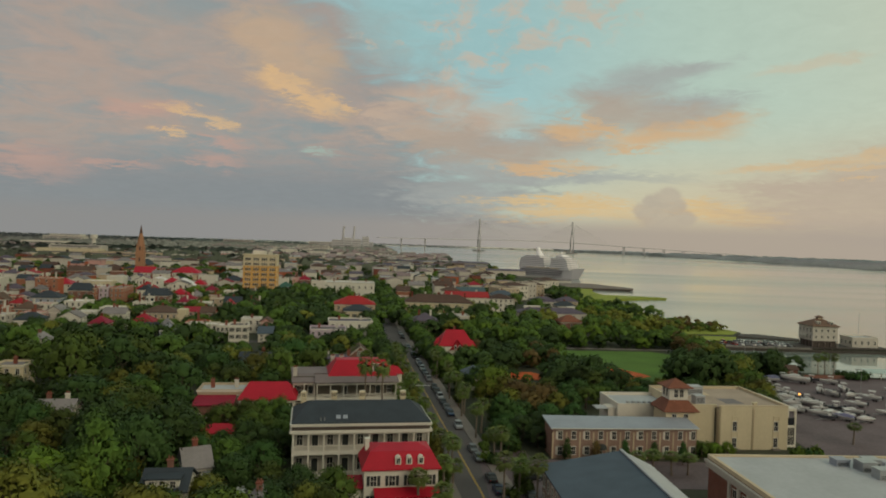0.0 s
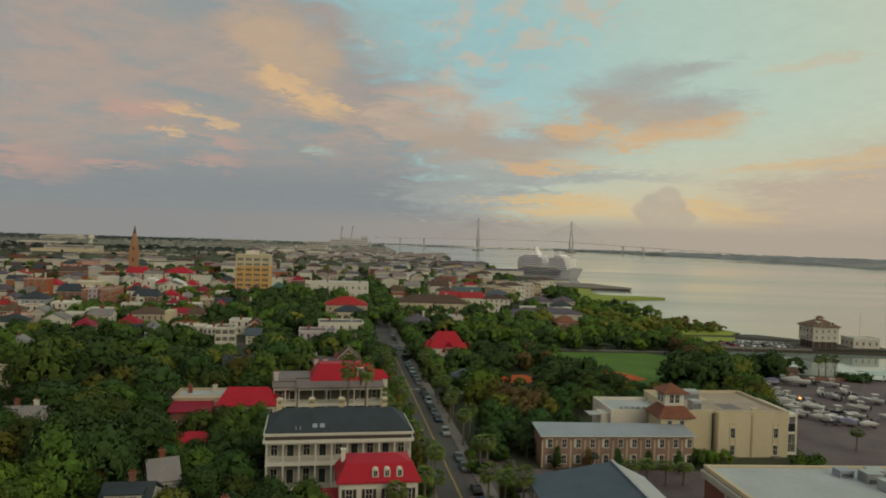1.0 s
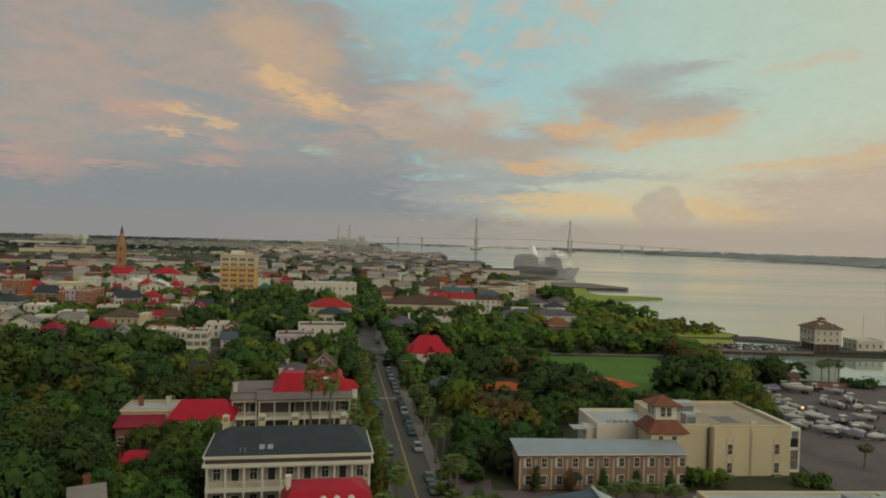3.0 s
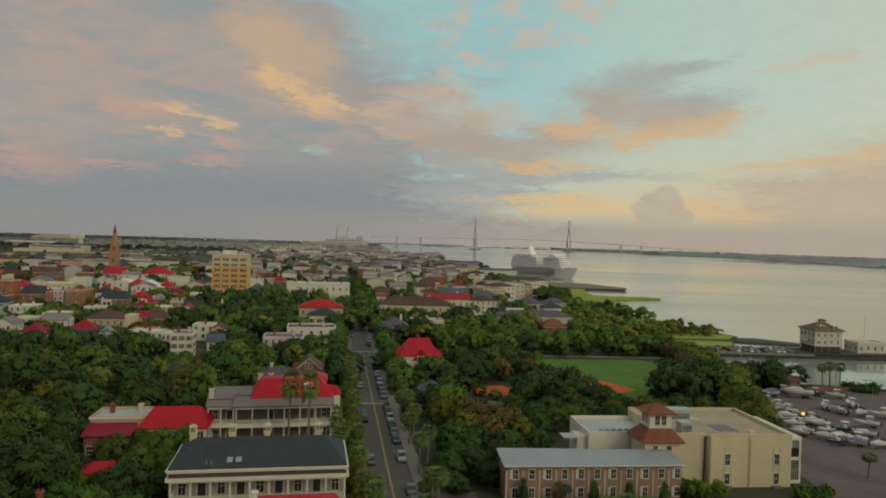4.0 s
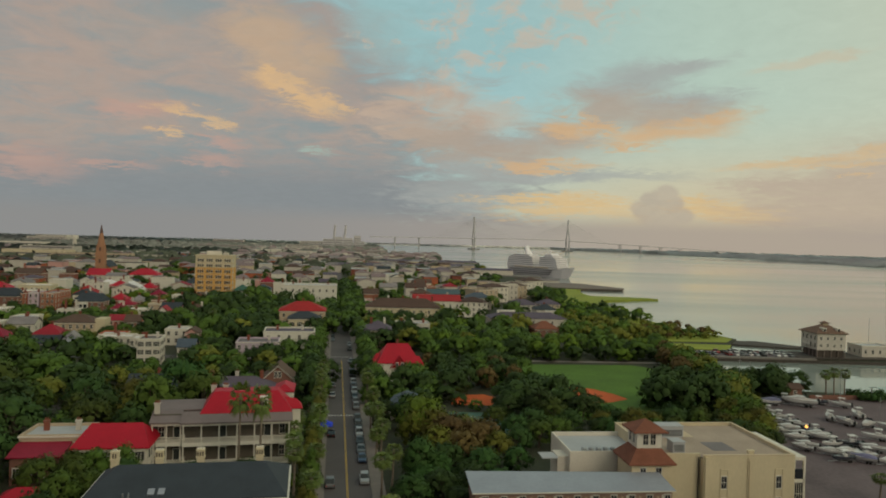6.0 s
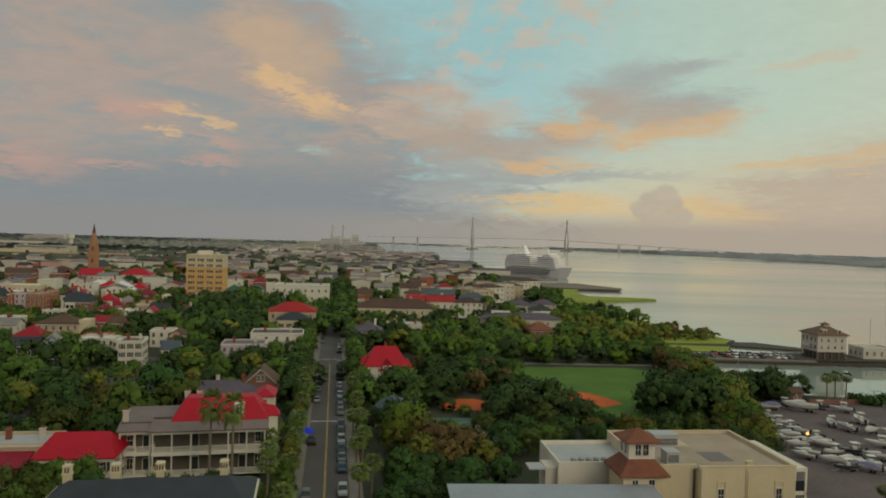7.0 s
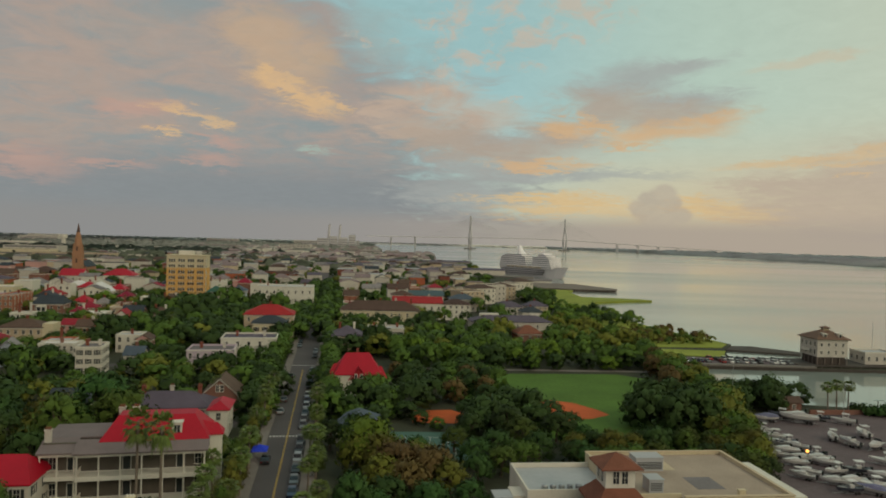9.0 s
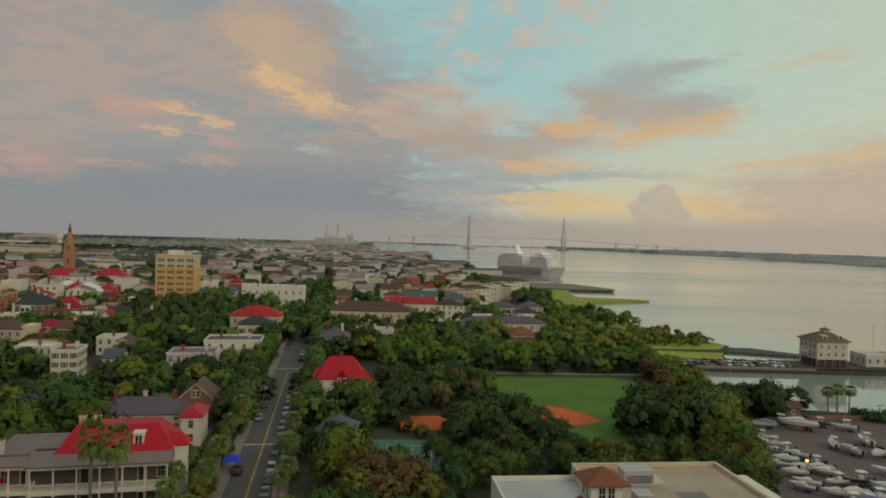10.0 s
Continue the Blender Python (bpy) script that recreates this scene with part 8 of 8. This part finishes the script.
def boat_meshes(kind):
    key = ("boat", kind)
    if key in CARS:
        return CARS[key]
    bm = bmesh.new()
    rows = []
    for y, b, zk, zd in ((0, 1.15, 0.25, 1.15), (1.5, 1.25, 0.15, 1.15), (4.0, 1.2, 0.15, 1.22), (5.6, 0.8, 0.3, 1.35), (6.6, 0.3, 0.65, 1.48), (7.0, 0.03, 1.0, 1.55)):
        rows.append([bm.verts.new(p) for p in ((0, y, zk), (b * 0.8, y, zk + 0.35), (b, y, zd), (b * 0.82, y, zd + 0.02), (b * 0.78, y, zd - (0.5 if 0 < y < 4 else 0.02)), (-b * 0.78, y, zd - (0.5 if 0 < y < 4 else 0.02)), (-b * 0.82, y, zd + 0.02), (-b, y, zd), (-b * 0.8, y, zk + 0.35))])
    for a, b in zip(rows, rows[1:]):
        for i in range(9):
            bm.faces.new((a[i], a[(i + 1) % 9], b[(i + 1) % 9], b[i]))
    bm.faces.new(rows[0][::-1])
    bm.faces.new(rows[-1])
    bmesh.ops.recalc_face_normals(bm, faces=bm.faces)
    hull = mesh("hull", bm, BOATN if kind == 3 else BOATW)
    bm = boxes((-0.25, 0.25, -0.55, -0.05, 0.5, 1.5), (-0.15, 0.15, -0.5, -0.2, 0.1, 0.5))
    motor = mesh("outboard_motor", bm, SHUTTER)
    if kind in (0, 3):
        bm = boxes((-0.5, 0.5, 2.2, 3.4, 0.8, 1.75))
        top = mesh("console", bm, BOATW)
        extra = mesh("hard_top", boxes((-0.95, 0.95, 1.7, 3.8, 2.75, 2.85), *[(sx, sx + 0.06, sy, sy + 0.06, 1.2, 2.75) for sx in (-0.8, 0.74) for sy in (1.9, 3.5)]), BOATW)
    elif kind == 1:
        bm = bmesh.new()
        rr = []
        for y, b, z in ((2.4, 1.0, 1.75), (3.6, 0.98, 1.85), (5.0, 0.75, 1.6), (6.2, 0.35, 1.5)):
            rr.append([bm.verts.new(p) for p in ((-b, y, 1.18), (-b * 0.85, y, z), (b * 0.85, y, z), (b, y, 1.18))])
        for a, b in zip(rr, rr[1:]):
            for i in range(3):
                bm.faces.new((a[i], b[i], b[i + 1], a[i + 1]))
        bm.faces.new(rr[0])
        bmesh.ops.recalc_face_normals(bm, faces=bm.faces)
        top = mesh("cabin", bm, BOATW)
        bm = bmesh.new()
        v = [bm.verts.new(p) for p in ((-0.9, 2.4, 1.8), (0.9, 2.4, 1.8), (0.8, 2.15, 2.4), (-0.8, 2.15, 2.4), (-0.9, 2.45, 1.8), (0.9, 2.45, 1.8), (0.8, 2.2, 2.4), (-0.8, 2.2, 2.4))]
        for f in ((0, 1, 2, 3), (7, 6, 5, 4), (0, 4, 5, 1), (2, 6, 7, 3), (1, 5, 6, 2), (3, 7, 4, 0)):
            bm.faces.new([v[i] for i in f])
        extra = mesh("windscreen", bm, GLASS)
    else:
        bm = bmesh.new()
        rr = []
        for y, b, z in ((-0.1, 1.15, 1.5), (1.5, 1.3, 2.0), (3.0, 1.28, 2.1), (5.0, 1.0, 1.7), (6.9, 0.12, 1.6)):
            rr.append([bm.verts.new(p) for p in ((-b, y, 1.1), (-b * 0.6, y, z - 0.2), (0, y, z), (b * 0.6, y, z - 0.2), (b, y, 1.1))])
        for a, b in zip(rr, rr[1:]):
            for i in range(4):
                bm.faces.new((a[i], b[i], b[i + 1], a[i + 1]))
        bm.faces.new(rr[0])
        bmesh.ops.recalc_face_normals(bm, faces=bm.faces)
        top = mesh("cover", bm, CANVAS)
        extra = None
    bm = boxes((-0.9, -0.8, 0.2, 5.0, -0.08, 0.05), (0.8, 0.9, 0.2, 5.0, -0.08, 0.05), (-0.9, 0.9, 1.5, 1.6, -0.1, 0.12), (-0.9, 0.9, 4.4, 4.5, -0.1, 0.2), (-0.05, 0.05, 4.9, 8.0, -0.08, 0.04))
    trailer = mesh("trailer", bm, STEEL)
    wb = bmesh.new()
    bmesh.ops.create_cone(wb, cap_ends=True, segments=10, radius1=0.32, radius2=0.32, depth=0.2, matrix=Matrix.Rotation(math.pi / 2, 4, "Y"))
    CARS[key] = (hull, motor, top, extra, trailer, mesh("wheel", wb, RUBBER))
    return CARS[key]


BOATW = mat("boat_gelcoat", (0.58, 0.57, 0.55), 0.3, vary=0.06, bump=0, obj=0.12, spec=0.5)
BOATN = mat("dark_boat_gelcoat", (0.05, 0.055, 0.075), 0.3, vary=0.06, bump=0, obj=0.5, spec=0.5)
CANVAS = mat("blue_boat_cover", (0.20, 0.20, 0.32), 0.9, vary=0.15, bump=0.2, obj=0.3)
BOATWORD = ("white open motor boat with hard top on a trailer", "white cabin motor boat on a trailer", "boat under a faded blue cover on a trailer", "open motor boat with dark hull on a trailer")


def boat(x, y, rot, kind, s=1.0):
    hull, motor, top, extra, trailer, wheel = boat_meshes(kind)
    e = empty("boat", pose(x, y, 0.05 if y < 250 else 0.02, 0, 0, rot), BOATWORD[kind], "boat", "boats in the yard")
    e.scale = (s, s, s)
    h = part("hull", hull, None, e)
    h.matrix_basis = pose(0, 0, 0.55)
    for n, me in (("outboard_motor", motor), ("console" if kind in (0, 3) else "cabin" if kind == 1 else "cover", top), ("hard_top" if kind in (0, 3) else "windscreen", extra)):
        if me:
            part(n, me, None, e).matrix_basis = pose(0, 0, 0.55)
    t = part("trailer", trailer, None, e)
    t.matrix_basis = pose(0, 0, 0.45)
    for sx in (-1.02, 1.02):
        for sy in (1.4, 2.2):
            part("wheel", wheel, None, t).matrix_basis = pose(sx, sy, -0.1)


def park_all():
    rng = random.Random(21)
    for i in range(30):
        y = 119 + i * 6.3
        if rng.random() < (0.55 if y < 185 else 0.85) and not 222 < y < 232:
            car(street_x(y) + 3.3, y, 8.4 + 180 * (rng.random() < 0.3), rng.choice([0, 1, 2, 2, 2, 3, 5, 5]), rng.random() < 0.4)
    for i in range(22):
        y = 160 + i * 6.6
        if rng.random() < 0.3 and not (208 < y < 232):
            car(street_x(y) - 3.2, y, 188.4, rng.choice([0, 1, 2, 3, 5]), rng.random() < 0.4)
    for i in range(16):
        y = 330 + i * 12
        car(street_x(y) + rng.choice([-3.6, 3.5]), y, 8.4, rng.choice([0, 1, 2, 5]), rng.random() < 0.4)
    for r, y in enumerate((343.2, 349.6)):
        for i in range(17):
            if rng.random() < 0.85:
                car(121.5 + i * 2.95, y + rng.uniform(-0.4, 0.4), 2 + 180 * (rng.random() < 0.5), rng.choice([0, 0, 1, 1, 2, 3, 4, 5]), rng.random() < 0.4, 0.12, "parked on the quay", "cars on the quay")
    for x, y, r, k in ((112, 168, 80, 4), (18, 139, 95, 2), (20.5, 143, 92, 5), (150, 205, 100, 0), (16.5, 128, 4, 2)):
        car(x, y, r, k, False, 0.05, "standing in the yard", "cars in the yard")
    # boats stand in loose rows
    spots = ((119, 250, 70, 2, 1.25), (129, 248, 84, 1, 1.7), (139, 248, 80, 0, 1.1), (124, 252, 60, 3, 1.1), (110, 234, 60, 1, 1.0), (112.5, 232, 66, 0, 1.0), (113, 228, 74, 3, 1.0), (108, 229, 70, 0, 0.9),
             (113.5, 223, 84, 1, 1.0), (110, 220.5, 80, 1, 1.05), (115, 219, 76, 3, 0.9), (124, 231, 5, 0, 1.05), (127, 226, 30, 1, 1.1), (134, 234, 24, 0, 1.15), (133, 228, 160, 1, 1.1), (107.5, 212, 84, 1, 1.0), (110.5, 214.5, 60, 1, 1.0), (114.5, 215, 72, 1, 1.05),
             (114, 211.5, 84, 1, 1.0), (106.5, 205, 88, 1, 0.95), (113, 208, 80, 0, 1.0), (118, 207.5, 84, 3, 1.1), (109.5, 200, 80, 1, 1.0), (113.5, 201, 76, 1, 1.05), (109.5, 196.5, 84, 3, 1.0), (116, 198.5, 80, 0, 1.0), (113.5, 194.5, 84, 2, 1.05), (119, 195, 78, 1, 1.0),
             (107, 232, 60, 0, 0.9), (110, 226, 80, 1, 0.9), (108, 237, 50, 3, 0.9), (112, 237.5, 70, 0, 1.0), (106, 228, 30, 1, 0.9), (104, 202.5, 72, 1, 0.9), (106, 217, 50, 1, 0.9), (104, 224, 60, 0, 0.9), (121, 203, 80, 1, 1.0), (128, 213, 40, 0, 1.1), (131, 203, 60, 0, 1.1), (138, 222, 25, 0, 1.2), (140, 206, 70, 1, 1.1), (146, 222, 20, 1, 1.2), (152, 232, 15, 1, 1.2), (150, 212, 60, 0, 1.2), (134, 252, 80, 3, 1.0))
    for x, y, r, k, s in spots:
        boat(x, y, r + rng.uniform(-35, 35), k, s * 0.78)
    # yard lamp, masts
    e = empty("yard_lamp", pose(105.3, 208.5, 0.05), "yard lamp post with glowing orange lamp", "lamp")
    bm = bmesh.new()
    tube(bm, [(0, 0, 0, 0.12), (0, 0, 4.2, 0.07)], 6)
    part("post", bm, STEEL, e)
    bm = bmesh.new()
    bmesh.ops.create_icosphere(bm, subdivisions=2, radius=0.32, matrix=Matrix.Translation((0, 0, 4.4)))
    part("bulb", bm, mat("lit_lamp", (0.8, 0.45, 0.15), 0.4, vary=0.05, bump=0, emit=(1.0, 0.42, 0.08, 2.6)), e, "glowing orange lamp globe")
    for x, y, h in ((128, 204, 9), (112, 262, 13), (118, 268, 10), (135, 228, 8), (141, 257, 9)):
        bm = bmesh.new()
        tube(bm, [(0, 0, 0, 0.09), (0, 0, h, 0.05)], 5)
        rod(bm, (-0.6, 0, h * 0.85), (0.6, 0, h * 0.85), 0.03)
        tagged(part("mast", bm, STEEL), "thin pale mast standing in the boat yard", "mast").matrix_basis = pose(x, y, 0.05)
    # blue tent shape by the kerb, standing in for a blue-covered vehicle
    e = empty("canopy", pose(-8.2, 207.8, 0.16, 0, 0, 8), "bright blue tent shape standing for a covered vehicle", "canopy")
    bm = bmesh.new()
    solid(bm, [[(-1.6, -1.9, 2.0), (1.6, -1.9, 2.0), (0, 0, 3.0)], [(1.6, -1.9, 2.0), (1.6, 1.9, 2.0), (0, 0, 3.0)], [(1.6, 1.9, 2.0), (-1.6, 1.9, 2.0), (0, 0, 3.0)], [(-1.6, 1.9, 2.0), (-1.6, -1.9, 2.0), (0, 0, 3.0)]], 0.05)
    part("cloth", bm, mat("blue_cloth", (0.02, 0.05, 0.60), 0.8, vary=0.1), e)
    for sx in (-1.4, 1.4):
        for sy in (-1.4, 1.4):
            part("leg", boxes((sx - 0.03, sx + 0.03, sy - 0.03, sy + 0.03, 0, 2.2)), STEEL, e)
    # brick hut and terrace on the inlet's south shore
    e = house(127.5, 262.0, 4.6, 4.0, 2.6, "gable_x", 1.4, BRICK, BROWN_ROOF, "small brick hut with brown roof by the inlet", 6, 1, 1, 1, 0, cornice=False, category="hut", name="hut")
    bm = boxes((0, 16, 0, 0.4, -0.4, 1.3))
    o = tagged(part("garden_wall", bm, BRICK), "low red brick terrace wall by the inlet", "wall")
    o.matrix_basis = pose(133, 259.5, 0, 0, 0, 5)
    for i, (x, y) in enumerate(((150, 260.5), (152.5, 259.5), (155, 259), (156.5, 262), (148.5, 263))):
        bush(x, y, 2.2, 2.6, LEAF_DARK, i)
    tree(149.5, 262, 0.22, 0.62, LEAF_DARK, "tall", 2, True, 10)
    tree(157, 264, 0.25, 0.40, LEAF_DARK, "tall", 1, True, 70)
    # covered dock
    e = empty("covered_dock", pose(158, 262, -0.6, 0, 0, 4), "floating dock with pale green roof", "dock")
    part("float", boxes((0, 40, 0, 7, -0.6, 0.0)), TIMBER, e)
    bm = bmesh.new()
    solid(bm, [[(-0.5, -0.5, 3.0), (40.5, -0.5, 3.0), (40.5, 3.5, 3.9), (-0.5, 3.5, 3.9)], [(40.5, 7.5, 3.0), (-0.5, 7.5, 3.0), (-0.5, 3.5, 3.9), (40.5, 3.5, 3.9)]], 0.12)
    part("roof", bm, mat("pale_green_metal", (0.40, 0.50, 0.47), 0.6, vary=0.12), e)
    for i in range(9):
        for y in (0.2, 6.6):
            part("post", boxes((0.2 + i * 4.9, 0.4 + i * 4.9, y, y + 0.2, 0, 3.0)), WHITE, e)


park_all()
